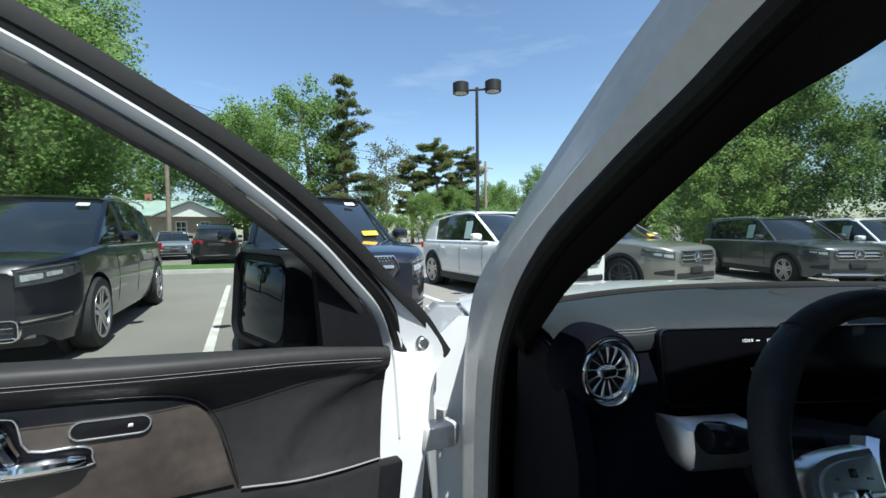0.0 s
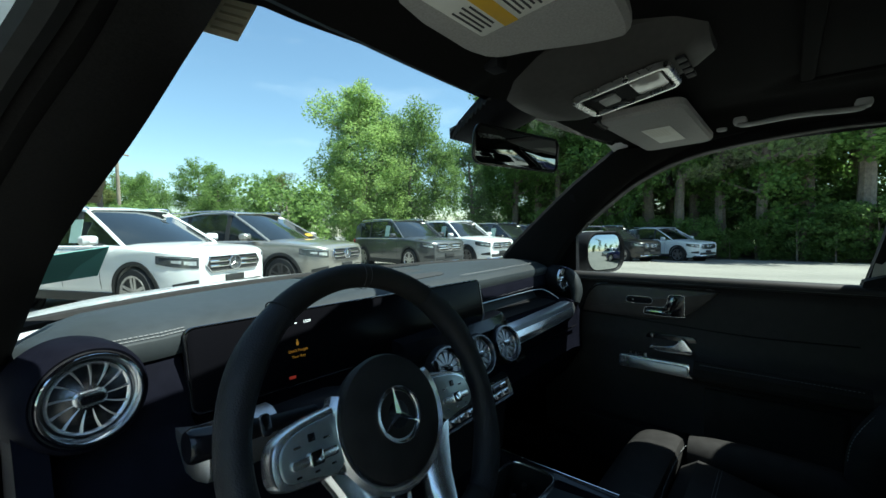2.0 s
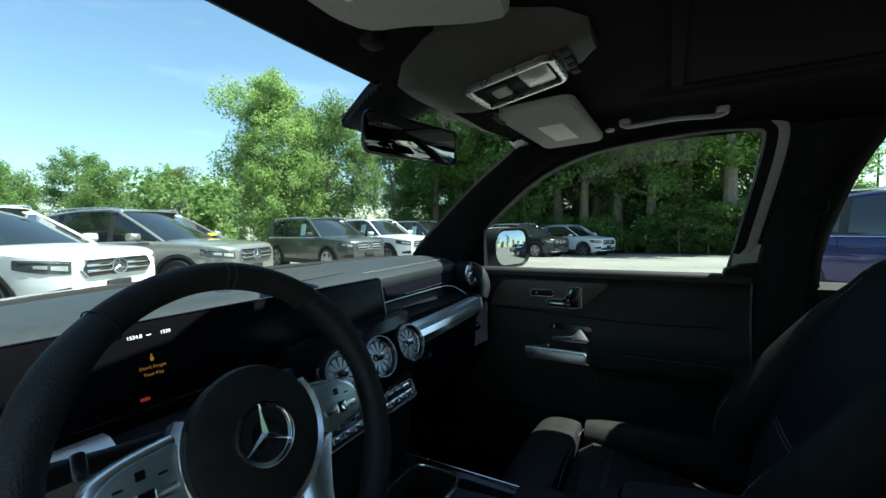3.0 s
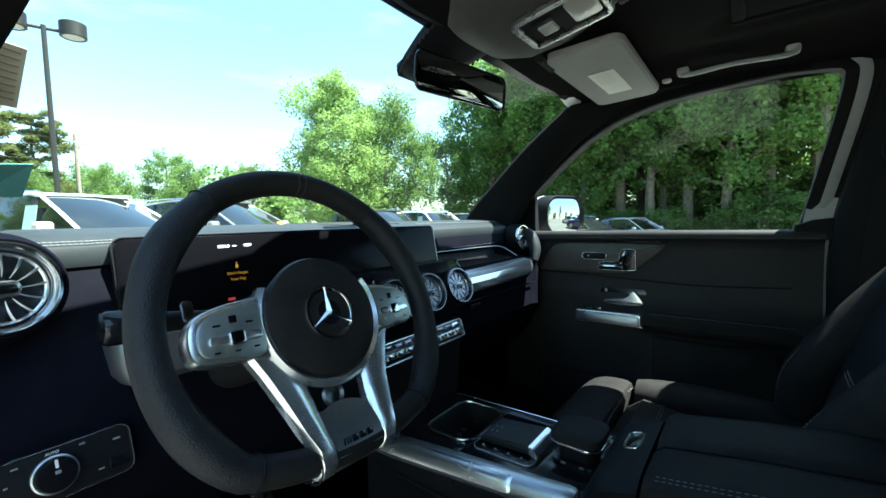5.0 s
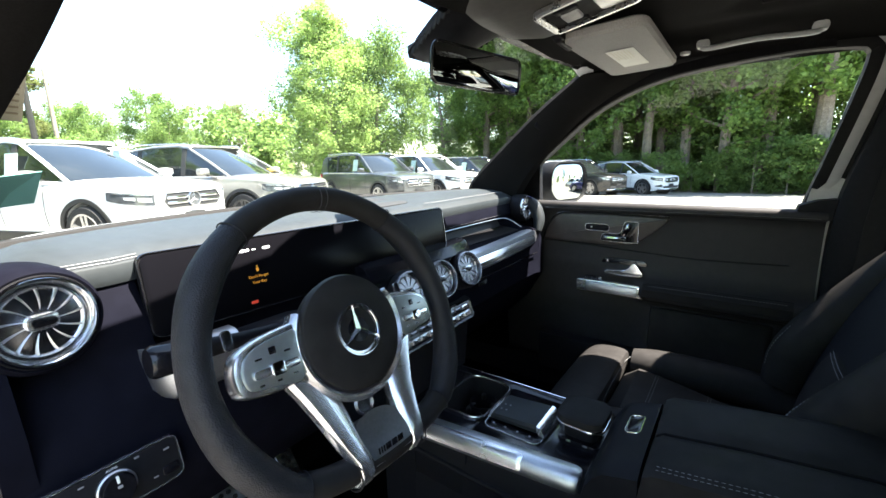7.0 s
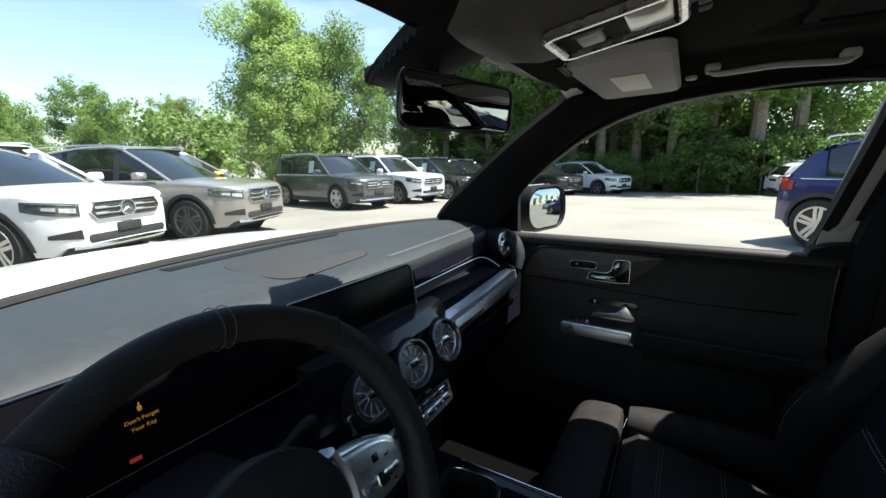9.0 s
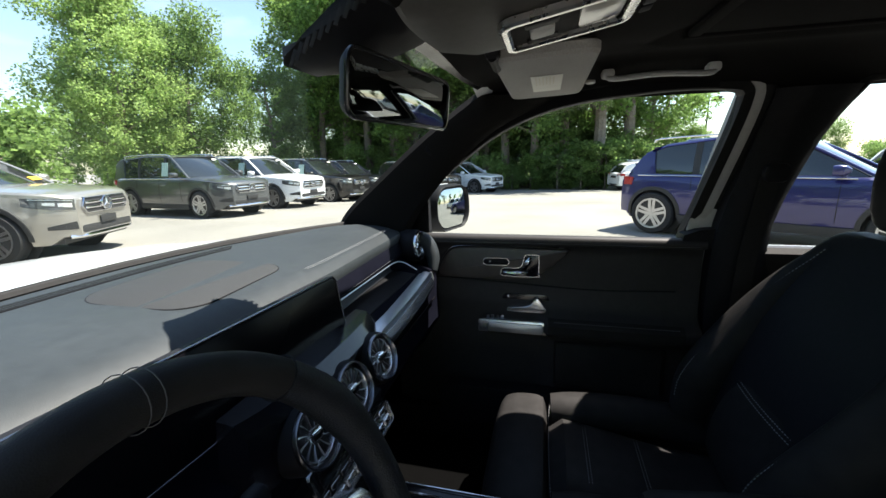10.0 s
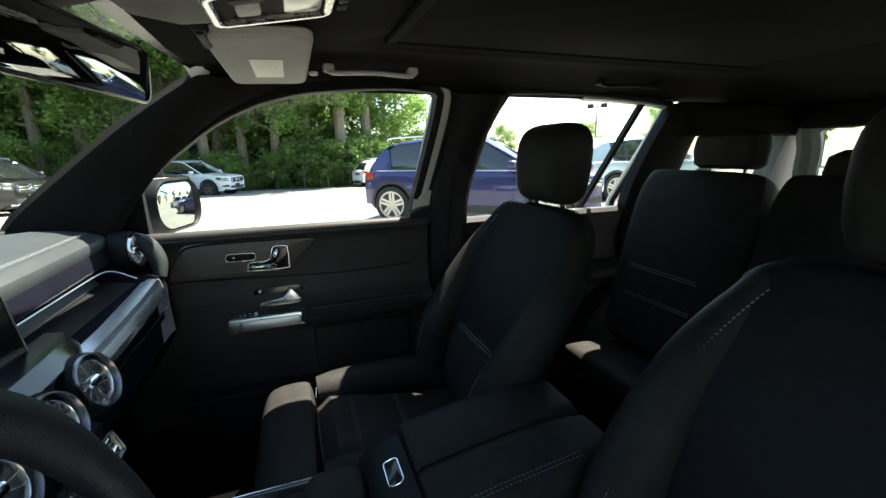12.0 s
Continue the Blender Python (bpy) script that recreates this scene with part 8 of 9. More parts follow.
    MG = Matrix.Translation((0, yg - 0.02, zg)) @ Matrix(((-1, 0, 0), (0, 0, 1), (0, 1, 0))).to_4x4()
    prism(bm, o, 0.05, MG, 0.01)
    gr = cp("grille", bm, CLAD)
    bm = bmesh.new()
    ringprism(bm, o, 0.018, 0.062, MG)
    cp("grille_frame", bm, CHROME, gr)
    if mesh:
        bm = bmesh.new()
        box(bm, (0, 0, 0), (0.012, 0.012, 0.012), 0)
        stud = cp("grille_stud", bm, CHROME, gr, smooth=False)
        stud.location = (0, yg + 0.034, zg + 0.11)
        for r_ in range(7):
            for c_ in range(26):
                x = -0.40 + 0.032 * c_ + (0.016 if r_ % 2 else 0)
                z = -0.10 + 0.030 * r_
                if abs(x) < 0.46 - abs(z) * 0.5 and abs(z) > 0.016:
                    ob = new("grille_stud", stud.data)
                    ob.parent = gr
                    ob.location = (x, yg + 0.034, zg + z)
    for z in ((0.0,) if mesh else (0.035, -0.035)):
        for sgn in (-1, 1):
            bm = bmesh.new()
            box(bm, (sgn * 0.265, yg + 0.034, zg - 0.008 + z), (0.34, 0.024, 0.036), 0.009)
            cp("grille_bar", bm, CHROME, gr)
    bm = bmesh.new()
    MB = facing((0, yg + 0.046, zg - 0.008), (0, 1, 0))
    kb = 1.3 if mesh else 1.15
    lathe(bm, [(0.088 * kb, -0.01), (0.098 * kb, 0.0), (0.094 * kb, 0.012), (0.082 * kb, 0.012), (0.079 * kb, -0.01)], 28, MB)
    bg = cp("badge", bm, CHROME)
    bm = bmesh.new()
    lathe(bm, [(0.001, 0.0), (0.08 * kb, -0.004), (0.08 * kb, -0.03)], 24, MB)
    cp("badge_field", bm, LAMPDARK, bg)
    for k in range(3):
        bm = bmesh.new()
        R = MB @ Matrix.Rotation(radians(90 + 120 * k), 4, "Z")
        loft(bm, [[R @ V(0, -0.014, 0), R @ V(0, 0, 0.012), R @ V(0, 0.014, 0)], [R @ V(0.084 * kb, -0.002, 0), R @ V(0.084 * kb, 0, 0.004), R @ V(0.084 * kb, 0.002, 0)]])
        cp("badge_bar", bm, CHROME, bg)
    bm = bmesh.new()
    prism(bm, rrect(1.10, 0.11, 0.04), 0.03, Matrix.Translation((0, yg - 0.012, 0.42)) @ Matrix(((-1, 0, 0), (0, 0, 1), (0, 1, 0))).to_4x4(), 0.01)
    cp("lower_intake", bm, CLAD)
    if mesh:
        # wide lower grille: chrome lips, dark bed and thin bars
        MI = Matrix.Translation((0, yg - 0.004, 0.42)) @ Matrix(((-1, 0, 0), (0, 0, 1), (0, 1, 0))).to_4x4()
        bm = bmesh.new()
        ringprism(bm, rrect(1.30, 0.20, 0.06), 0.018, 0.05, MI)
        li = cp("lower_grille_frame", bm, CHROME)
        for k in range(4):
            bm = bmesh.new()
            box(bm, (0, yg + 0.018, 0.355 + 0.044 * k), (1.20, 0.016, 0.008), 0.003)
            cp("lower_grille_bar", bm, CLAD if k % 2 else CHROME, li)
    bm = bmesh.new()
    tube(bm, cat([(-W * 0.72, L * 0.955, 0.33), (-0.45, L * 0.995, 0.325), (0, L * 1.004, 0.325), (0.45, L * 0.995, 0.325), (W * 0.72, L * 0.955, 0.33)], 4), 0.036, 8, flat=0.9)
    cp("bumper_trim", bm, CHROME if clad else CLAD)
    bm = bmesh.new()
    box(bm, (0, yg + 0.03, 0.52), (0.34, 0.02, 0.11), 0.006)
    cp("plate_holder", bm, CLAD)
    bm = bmesh.new()
    box(bm, (0, -L * 1.0, belt - 0.25), (0.60, 0.03, 0.12), 0.02)
    cp("rear_plate_recess", bm, CLAD)
    bm = bmesh.new()
    tube(bm, cat([(-W * 0.7, -L * 0.965, 0.40), (0, -L * 1.01, 0.38), (W * 0.7, -L * 0.965, 0.40)], 5), 0.05, 8, flat=0.8)
    cp("rear_bumper_trim", bm, CLAD)
    # wipers and paper tags on the glass
    fy, fz = gl[-1][0], belt + 0.01
    by, bz = gl[-2][0], gl[-2][1]
    def on_screen(x, t, lift=0.012):
        return V(x, fy + (by - fy) * t, fz + (bz - fz) * t + 0.02 * math.sin(math.pi * t)) + V(0, 0.6, 0.8).normalized() * lift
    if tagcol is not None:
        bm = bmesh.new()
        slab(bm, [[on_screen(-0.70, 0.06), on_screen(-0.69, 0.15)], [on_screen(-0.50, 0.05), on_screen(-0.49, 0.14)]], 0.004)
        cp("price_tag", bm, tagcol, label="yellow tag on the windscreen")
    if dash_paper:
        bm = bmesh.new()
        slab(bm, [[on_screen(0.26, 0.48), on_screen(0.28, 0.72)], [on_screen(0.52, 0.46), on_screen(0.49, 0.76)]], 0.004)
        cp("window_sheet", bm, PAPER)
    bm = bmesh.new()
    slab(bm, [[on_screen(-0.56, 0.80), on_screen(-0.55, 0.88)], [on_screen(-0.42, 0.80), on_screen(-0.42, 0.88)]], 0.004)
    cp("windscreen_sticker", bm, PAPER)
    return th


P_WHITE = paint("polar_white_paint", (0.80, 0.81, 0.81), 0.0)
P_GREY = paint("mojave_silver_paint", (0.36, 0.345, 0.315), 0.6)
P_MTN = paint("mountain_grey_paint", (0.085, 0.09, 0.095), 0.5)
P_BLACK = paint("black_car_paint", (0.006, 0.006, 0.007), 0.1)
P_NIGHT = paint("night_blue_paint", (0.004, 0.005, 0.012), 0.1)
P_BLUE = paint("galaxy_blue_paint", (0.009, 0.010, 0.098), 0.25)
P_SILVER = paint("iridium_silver_paint", (0.50, 0.55, 0.60), 0.6)
ROWH = (0.36, -0.93)
ROWH2 = (-0.16, -0.987)
suv("parked_suv", "white midsize suv with chrome grille in the row", (1.95, 6.15), ROWH, P_WHITE, 4.66, 1.64, side_sheet=True, wheel_r=0.36)
suv("parked_suv", "warm silver midsize suv with a yellow windscreen tag", (4.30, 6.50), ROWH, P_GREY, 4.66, 1.64, wheel_r=0.36, tagcol=YELLOW)
suv("parked_suv", "dark grey boxy suv on five-spoke wheels", (8.95, 7.6), ROWH2, P_MTN, 4.63, 1.66, boxy=True, side_sheet=True, wheel_r=0.36)
suv("parked_suv", "white boxy suv parked in the row", (11.5, 7.3), ROWH2, P_WHITE, 4.63, 1.66, boxy=True, side_sheet=True, wheel_r=0.36)
suv("parked_suv", "black boxy suv parked in the row", (14.3, 6.9), ROWH2, P_BLACK, 4.63, 1.66, boxy=True, side_sheet=True, wheel_r=0.36)
suv("parked_suv", "dark blue-grey suv parked in the row", (16.8, 6.9), ROWH2, P_NIGHT, 4.63, 1.66, boxy=True, side_sheet=True, wheel_r=0.36)
suv("parked_suv", "black suv parked before the woods", (19.3, 4.3), (-0.40, -0.92), P_BLACK, 4.63, 1.66, boxy=True, side_sheet=True, wheel_r=0.36)
suv("parked_suv", "white suv parked before the woods", (21.8, 2.5), (-0.45, -0.89), P_WHITE, 4.66, 1.64)
suv("parked_suv", "large black-blue suv with mesh grille and yellow tag", (-1.46, 3.62), (0.33, -0.944), P_NIGHT, 5.0, 1.78, 0.99, mesh=True, clad=False, tagcol=YELLOW, dash_paper=True, wheel_r=0.39)
suv("parked_suv", "large black-blue suv beside a painted bay line", (-4.86, 3.35), (0.33, -0.944), P_NIGHT, 5.1, 1.78, 0.97, mesh=True, clad=False, wheel_r=0.39, dash_paper=False)
suv("parked_suv", "deep blue boxy suv with silver roof rails", (5.53, -5.38), (-0.60, -0.80), P_BLUE, 4.40, 1.58, spokes=5, wheel_r=0.35, rear_shift=0.25)
suv("parked_sedan", "silver sedan across the road", (-12.0, 21.0), (0.46, -0.89), P_SILVER, 4.6, 1.44, 0.90, clad=False, sedan=True)
suv("parked_suv", "black suv seen from behind across the lot", (-10.2, 21.4), (-0.39, 0.92), P_BLACK, 4.6, 1.68)
suv("parked_suv", "white suv at the edge of the woods", (24.9, -8.0), (0.3, -1), P_WHITE, 4.6, 1.62)
suv("parked_suv", "white suv on the far side of the lot", (11.5, -12.5), (-0.06, -1), P_WHITE, 4.66, 1.64)
suv("parked_suv", "pale blue-silver suv on the far side of the lot", (8.7, -11.8), (-0.06, -1), P_SILVER, 4.66, 1.64)
suv("parked_suv", "white suv parked behind the car", (-5.2, -9.0), (0.1, 1), P_WHITE, 4.66, 1.64)

# ---- painted lines, grass and kerb ----
LINE = mat("worn_white_line", (0.55, 0.54, 0.50), 0.85, grain=0.25, gscale=25, stain=0.3, sscale=3)
for (x0, y0), (x1, y1) in (((-2.9, 3.9), (-5.1, 10.0)), ((0.3, 5.2), (-1.6, 10.6))):
    d = (V(x1, y1) - V(x0, y0)).normalized()
    n_ = V(-d.y, d.x) * 0.05
    bm = bmesh.new()
    vs = [V(x0 + n_.x, y0 + n_.y, 0), V(x0 - n_.x, y0 - n_.y, 0), V(x1 - n_.x, y1 - n_.y, 0), V(x1 + n_.x, y1 + n_.y, 0)]
    loft(bm, [[V(p.x, p.y, gz(p.x, p.y) + 0.001) for p in vs], [V(p.x, p.y, gz(p.x, p.y) + 0.005) for p in vs]])
    solo("bay_line", bm, LINE, "worn white painted parking bay line", "bay line", "bay lines")
GRASS = mat("mown_grass", (0.07, 0.14, 0.03), 0.9, grain=0.4, gscale=20, stain=0.25, sscale=1.0, bump=0.6, bscale=40)
bm = bmesh.new()
loft(bm, [[V(-30, 12.2, -0.05), V(-30, 12.4, 0.10), V(-30, 14.6, 0.12), V(-30, 14.8, -0.05)], [V(1, 14.2, -0.05), V(1, 14.4, 0.10), V(1, 16.6, 0.12), V(1, 16.8, -0.05)]])
solo("grass_verge", bm, GRASS, "narrow strip of mown grass between the lots", "grass", kind="structure")
KERB = mat("pale_kerb_concrete", (0.42, 0.40, 0.37), 0.85, grain=0.2, gscale=30, stain=0.15, sscale=2)
bm = bmesh.new()
loft(bm, [[V(-30, 12.02, -0.05), V(-30, 12.04, 0.12), V(-30, 12.18, 0.13), V(-30, 12.2, -0.05)], [V(1, 14.02, -0.05), V(1, 14.04, 0.12), V(1, 14.18, 0.13), V(1, 14.2, -0.05)]])
solo("kerb", bm, KERB, "pale concrete kerb along the verge", "kerb", kind="structure")
bm = bmesh.new()
xs2 = [22, 26, 32, 60, 200]
gr_rows = [[V(24 + (40 - y) * 0.16 + dx, y, gz(24 + dx, y) + (0.02 if dx == 0 else 0.15 + 0.02 * dx)) for dx in (0, 2, 8, 60)] for y in np.linspace(45, -12, 12)]
slab(bm, gr_rows, -0.02)
solo("grass_bank", bm, mat("wood_floor_litter", (0.06, 0.07, 0.025), 0.95, grain=0.4, gscale=8, stain=0.3, sscale=0.7, bump=0.6, bscale=20), "weedy ground at the edge of the woods", "ground", kind="structure")

# ---- lamp posts and poles ----
POST = mat("dark_bronze_metal", (0.035, 0.033, 0.03), 0.5, 0.5, grain=0.1, gscale=30)


def lamp_post(x, y, h, turn, label):
    th = thing("lamp_post", label, "lamp post", "lamp posts", at=(x, y, gz(x, y)))
    th.rotation_euler = (0, 0, radians(turn))
    bpy.context.view_layer.update()
    def lp_(nm, bm, material, label=""):
        ob = part(nm, bm, material, None, label)
        ob.parent = th
        return ob
    bm = bmesh.new()
    lathe(bm, [(0.25, 0), (0.25, 0.55), (0.22, 0.6), (0.10, 0.6)], 16)
    lp_("footing", bm, KERB)
    bm = bmesh.new()
    loft(bm, [[V(x_, y_, 0.5) for x_, y_ in rrect(0.14, 0.14, 0.02, 2)], [V(x_, y_, h) for x_, y_ in rrect(0.11, 0.11, 0.02, 2)]])
    lp_("pole", bm, POST)
    bm = bmesh.new()
    tube(bm, [V(-0.55, 0, h - 0.08), V(0.55, 0, h - 0.08)], 0.045, 8)
    lp_("crossarm", bm, POST)
    for sgn in (-1, 1):
        bm = bmesh.new()
        lathe(bm, [(0.02, 0.21), (0.27, 0.21), (0.31, 0.19), (0.31, -0.18), (0.28, -0.20), (0.25, -0.18), (0.02, -0.17)], 28, Matrix.Translation((sgn * 0.62, 0, h)))
        lp_("lamp_head", bm, POST)
        bm = bmesh.new()
        lathe(bm, [(0.02, -0.176), (0.24, -0.182), (0.02, -0.186)], 20, Matrix.Translation((sgn * 0.62, 0, h)))
        lp_("lamp_lens", bm, GREYPL)


lamp_post(2.05, 15.4, 6.75, -14, "bronze twin-head lamp post among the parked cars")
lamp_post(40.0, -13.1, 6.9, 60, "bronze twin-head lamp post beyond the woods")
lamp_post(33.0, -28.0, 6.3, 40, "bronze twin-head lamp post on the far lot")
WOODPOLE = mat("weathered_pole_wood", (0.26, 0.22, 0.17), 0.85, grain=0.3, gscale=12, stain=0.2, sscale=2, bump=0.4, bscale=30)
for x, y, h, r in ((-15.6, 27.5, 10.5, 0.15), (7.6, 40.0, 8.2, 0.16)):
    up = thing("utility_pole", "weathered wooden utility pole", "utility pole", "utility poles", at=(x, y, 0))
    bm = bmesh.new()
    tube(bm, [V(x, y, -0.2), V(x, y, h * 0.5), V(x, y, h)], [r, r * 0.85, r * 0.7], 12)
    part("pole", bm, WOODPOLE, up)
    bm = bmesh.new()
    box(bm, (x, y, h - 0.6), (2.2, 0.12, 0.12), 0.01, Euler((0, 0, 0.6)))
    part("crossarm", bm, WOODPOLE, up)
for k, (dz, sag) in enumerate(((0.0, 0.9), (-0.8, 0.8), (-1.9, 1.1), (-2.5, 1.0))):
    bm = bmesh.new()
    a, b = V(-15.6, 27.5, 10.0 + dz), V(7.6, 40.0, 7.7 + dz * 0.8)
    pts = [a.lerp(b, t) - V(0, 0, 4 * sag * t * (1 - t)) for t in np.linspace(0, 1, 15)]
    tube(bm, pts, 0.018, 5)
    solo("power_line", bm, POST, "dark overhead power line between poles", "cable", "power lines")

# ---- house across the road ----
hs = thing("house", "low tan house with white gable and green roof across the road", "house", at=(-22.5, 41.5, 0.3))
hs.rotation_euler = (0, 0, radians(24))
bpy.context.view_layer.update()
def hp(nm, bm, material, parent=hs, label=""):
    ob = part(nm, bm, material, None, label)
    ob.parent = parent
    return ob
SIDING = mat("tan_clapboard", (0.36, 0.30, 0.24), 0.8, grain=0.1, gscale=30, stain=0.12, sscale=1)
ROOFG = mat("sage_green_roof", (0.30, 0.40, 0.36), 0.7, grain=0.15, gscale=15, stain=0.15, sscale=1)
WHITEW = mat("white_house_trim", (0.72, 0.72, 0.70), 0.6, stain=0.05)
bm = bmesh.new()
box(bm, (-1.0, 3, 1.4), (11, 6.5, 2.8), 0.02)
hp("wall", bm, SIDING)
for k in range(12):
    bm = bmesh.new()
    box(bm, (-1.0, -0.262, 0.25 + 0.21 * k), (10.9, 0.03, 0.19), 0.006, Euler((0.06, 0, 0)))
    hp("clapboard", bm, SIDING)
bm = bmesh.new()
loft(bm, [[V(x, -0.8, 2.75), V(x, -0.8, 2.85), V(x, 3, 4.45), V(x, 6.8, 2.85), V(x, 6.8, 2.75), V(x, 3, 4.3)] for x in (-7.0, 5.0)])
hp("roof", bm, ROOFG)
bm = bmesh.new()
loft(bm, [[V(-1.4, y, 2.7), V(4.2, y, 2.7), V(1.4, y, 4.15)] for y in (-1.1, 2.5)])
hp("gable", bm, WHITEW)
for sgn in (-1, 1):
    bm = bmesh.new()
    loft(bm, [[V(1.4, y, 4.18), V(1.4, y, 4.28), V(1.4 + sgn * 3.1, y, 2.78), V(1.4 + sgn * 3.1, y, 2.66)] for y in (-1.5, 2.6)])
    hp("gable_roof", bm, ROOFG)
for x in (-4.6, -2.6, 0.6, 2.6):
    bm = bmesh.new()
    box(bm, (x, -0.29, 1.65), (0.95, 0.06, 1.25), 0.01)
    wd = hp("window", bm, WHITEW)
    bm = bmesh.new()
    for dx in (-0.21, 0.21):
        for dz in (-0.28, 0.28):
            box(bm, (x + dx, -0.33, 1.65 + dz), (0.36, 0.02, 0.5), 0.004)
    hp("pane", bm, DARKGLASS, wd)
bm = bmesh.new()
box(bm, (-2.2, 3, 4.6), (0.6, 0.6, 0.9), 0.02)
hp("chimney", bm, mat("brick_red", (0.30, 0.13, 0.09), 0.85, grain=0.3, gscale=12))

# ---- trees ----
BARK = mat("grey_brown_bark", (0.21, 0.175, 0.14), 0.9, grain=0.35, gscale=10, stain=0.25, sscale=2, bump=0.8, bscale=15)
LF_BIRCH = leaf_mat("light_leaf", (0.29, 0.43, 0.16), 0.4)
LF_BROAD = leaf_mat("mid_leaf", (0.185, 0.30, 0.10), 0.4)
LF_WOOD = leaf_mat("wood_leaf", (0.19, 0.32, 0.10), 0.5)
LF_PINE = leaf_mat("pine_needle", (0.17, 0.21, 0.08))
LF_DRY = leaf_mat("sparse_leaf", (0.16, 0.17, 0.07))


def tree(name, label, h, spread, seed, leaf, n_leaf, size, bare=0.25, n_cl=46, kind="broad", top=0.85, trunk_r=None, limbs=14, clump=(0.14, 0.30), spire=0.0, haze=0.0):
    """A tree at the origin: tapered trunk, limbs, and a crown of leaves gathered in uneven clusters with gaps."""
    rnd = random.Random(seed)
    th = thing(name, label, "tree", "trees")
    r0 = trunk_r or h * 0.016
    lean = [V(rnd.uniform(-0.03, 0.03) * h * k, rnd.uniform(-0.03, 0.03) * h * k, h * k) for k in (0, 0.25, 0.5, 0.75, top)]
    lean[0] = V(0, 0, -0.3)
    tr = cat(lean, 4)
    bm = bmesh.new()
    m = len(tr)
    tube(bm, tr, [r0 * (1.25 - 1.1 * i / (m - 1)) for i in range(m)], 9)
    cl = []
    for k in range(limbs):
        t = bare + (top - bare) * (k + rnd.random() * 0.7) / limbs
        p = tr[min(m - 1, int(t / top * (m - 1)))]
        a = rnd.random() * math.tau + k * 2.4
        if kind == "pine":
            ln = spread * (0.25 + 0.9 * (1.02 - t) ** 0.8) * rnd.uniform(0.45, 1.1)
            q = p + V(math.cos(a) * ln, math.sin(a) * ln, ln * rnd.uniform(-0.05, 0.18))
        else:
            ln = spread * math.sin(math.pi * (0.18 + 0.72 * (t - bare) / (1 - bare))) * rnd.uniform(0.65, 1.05)
            q = p + V(math.cos(a) * ln, math.sin(a) * ln, ln * rnd.uniform(0.25, 0.7))
        mid = p.lerp(q, 0.5) + V(0, 0, -0.06 * ln)
        tube(bm, cat([p, mid, q], 3), [r0 * 0.42 * (1.1 - t)] * 2 + [r0 * 0.3 * (1.1 - t)] * 3 + [r0 * 0.12 * (1.1 - t)] * 2, 6)
        for u in ((0.3, 0.5, 0.68, 0.84, 1.0) if kind == "pine" else (0.55, 0.8, 1.0)):
            j = rnd.uniform(-0.25, 0.35) if kind == "pine" else 0.0
            cl.append((p.lerp(q, u) + V(j, -j * 0.6, j * 0.8), (ln * 0.14 + 0.28) * rnd.uniform(0.6, 1.25) if kind == "pine" else ln * 0.20 + 0.25))
    part("trunk", bm, BARK, th)
    if kind != "pine":
        cen = V(0, 0, h * (bare + 1) / 2)
        rz = h * (1 - bare) / 2
        while len(cl) < n_cl + limbs * 3:
            d = V(rnd.gauss(0, 1), rnd.gauss(0, 1), rnd.gauss(0, 1)).normalized()
            rr = rnd.uniform(0.55, 1.0)
            k = 1 - spire * d.z * rr
            p = cen + V(d.x * spread * rr * k, d.y * spread * rr * k, d.z * rz * rr)
            if p.z < h * bare * 0.9:
                continue
            cl.append((p, spread * rnd.uniform(*clump)))
    verts, faces = [], []
    tot = sum(c[1] ** 2 for c in cl)
    cl = [(c, r, r, int(n_leaf * (1 - haze) * r * r / tot) + 1) for c, r in cl]
    for t in (np.linspace(0.15, 0.9, 9) if haze else ()):
        q = tr[min(m - 1, int(t / top * (m - 1)))]
        w = spread * math.sin(math.pi * (0.15 + 0.75 * t)) * (1 - spire * (2 * t - 1)) * 0.85
        cl.append((V(q.x, q.y, h * (bare + (1 - bare) * t)), w, h * 0.11, int(n_leaf * haze / 9)))
    for c, r, rzz, cnt in cl:
        for _ in range(cnt):
            d = V(rnd.gauss(0, 1), rnd.gauss(0, 1), rnd.gauss(0, 1)).normalized()
            rr = r * rnd.random() ** 0.45
            p = c + V(d.x * rr, d.y * rr, d.z * rr * rzz / r * (0.5 if kind == "pine" else 1.0))
            s = size * rnd.uniform(0.6, 1.35)
            w = V(rnd.gauss(0, 1), rnd.gauss(0, 1), rnd.gauss(0, 1) + 1.1).normalized()
            a = w.cross(V(rnd.gauss(0, 1), rnd.gauss(0, 1), rnd.gauss(0, 1))).normalized()
            b = w.cross(a)
            k = len(verts)
            wd_ = 0.16 if kind == "pine" else 0.42
            verts += [p - a * s * 0.5, p + b * s * wd_ + w * s * 0.08, p + a * s * 0.5, p - b * s * wd_ + w * s * 0.08]
            faces.append((k, k + 1, k + 2, k + 3))
    raw("crown", verts, faces, leaf, th)
    return th


def place(src, x, y, turn, sc, zs=1.0):
    m = pose(x, y, gz(x, y), 0, 0, turn)
    ob = copy_thing(src, m)
    ob.scale = (sc, sc, sc * zs)
    return ob


def put(src, x, y, turn=0, sc=1.0):
    src.location = (x, y, gz(x, y))
    src.rotation_euler = (0, 0, radians(turn))
    src.scale = (sc, sc, sc)
    return src


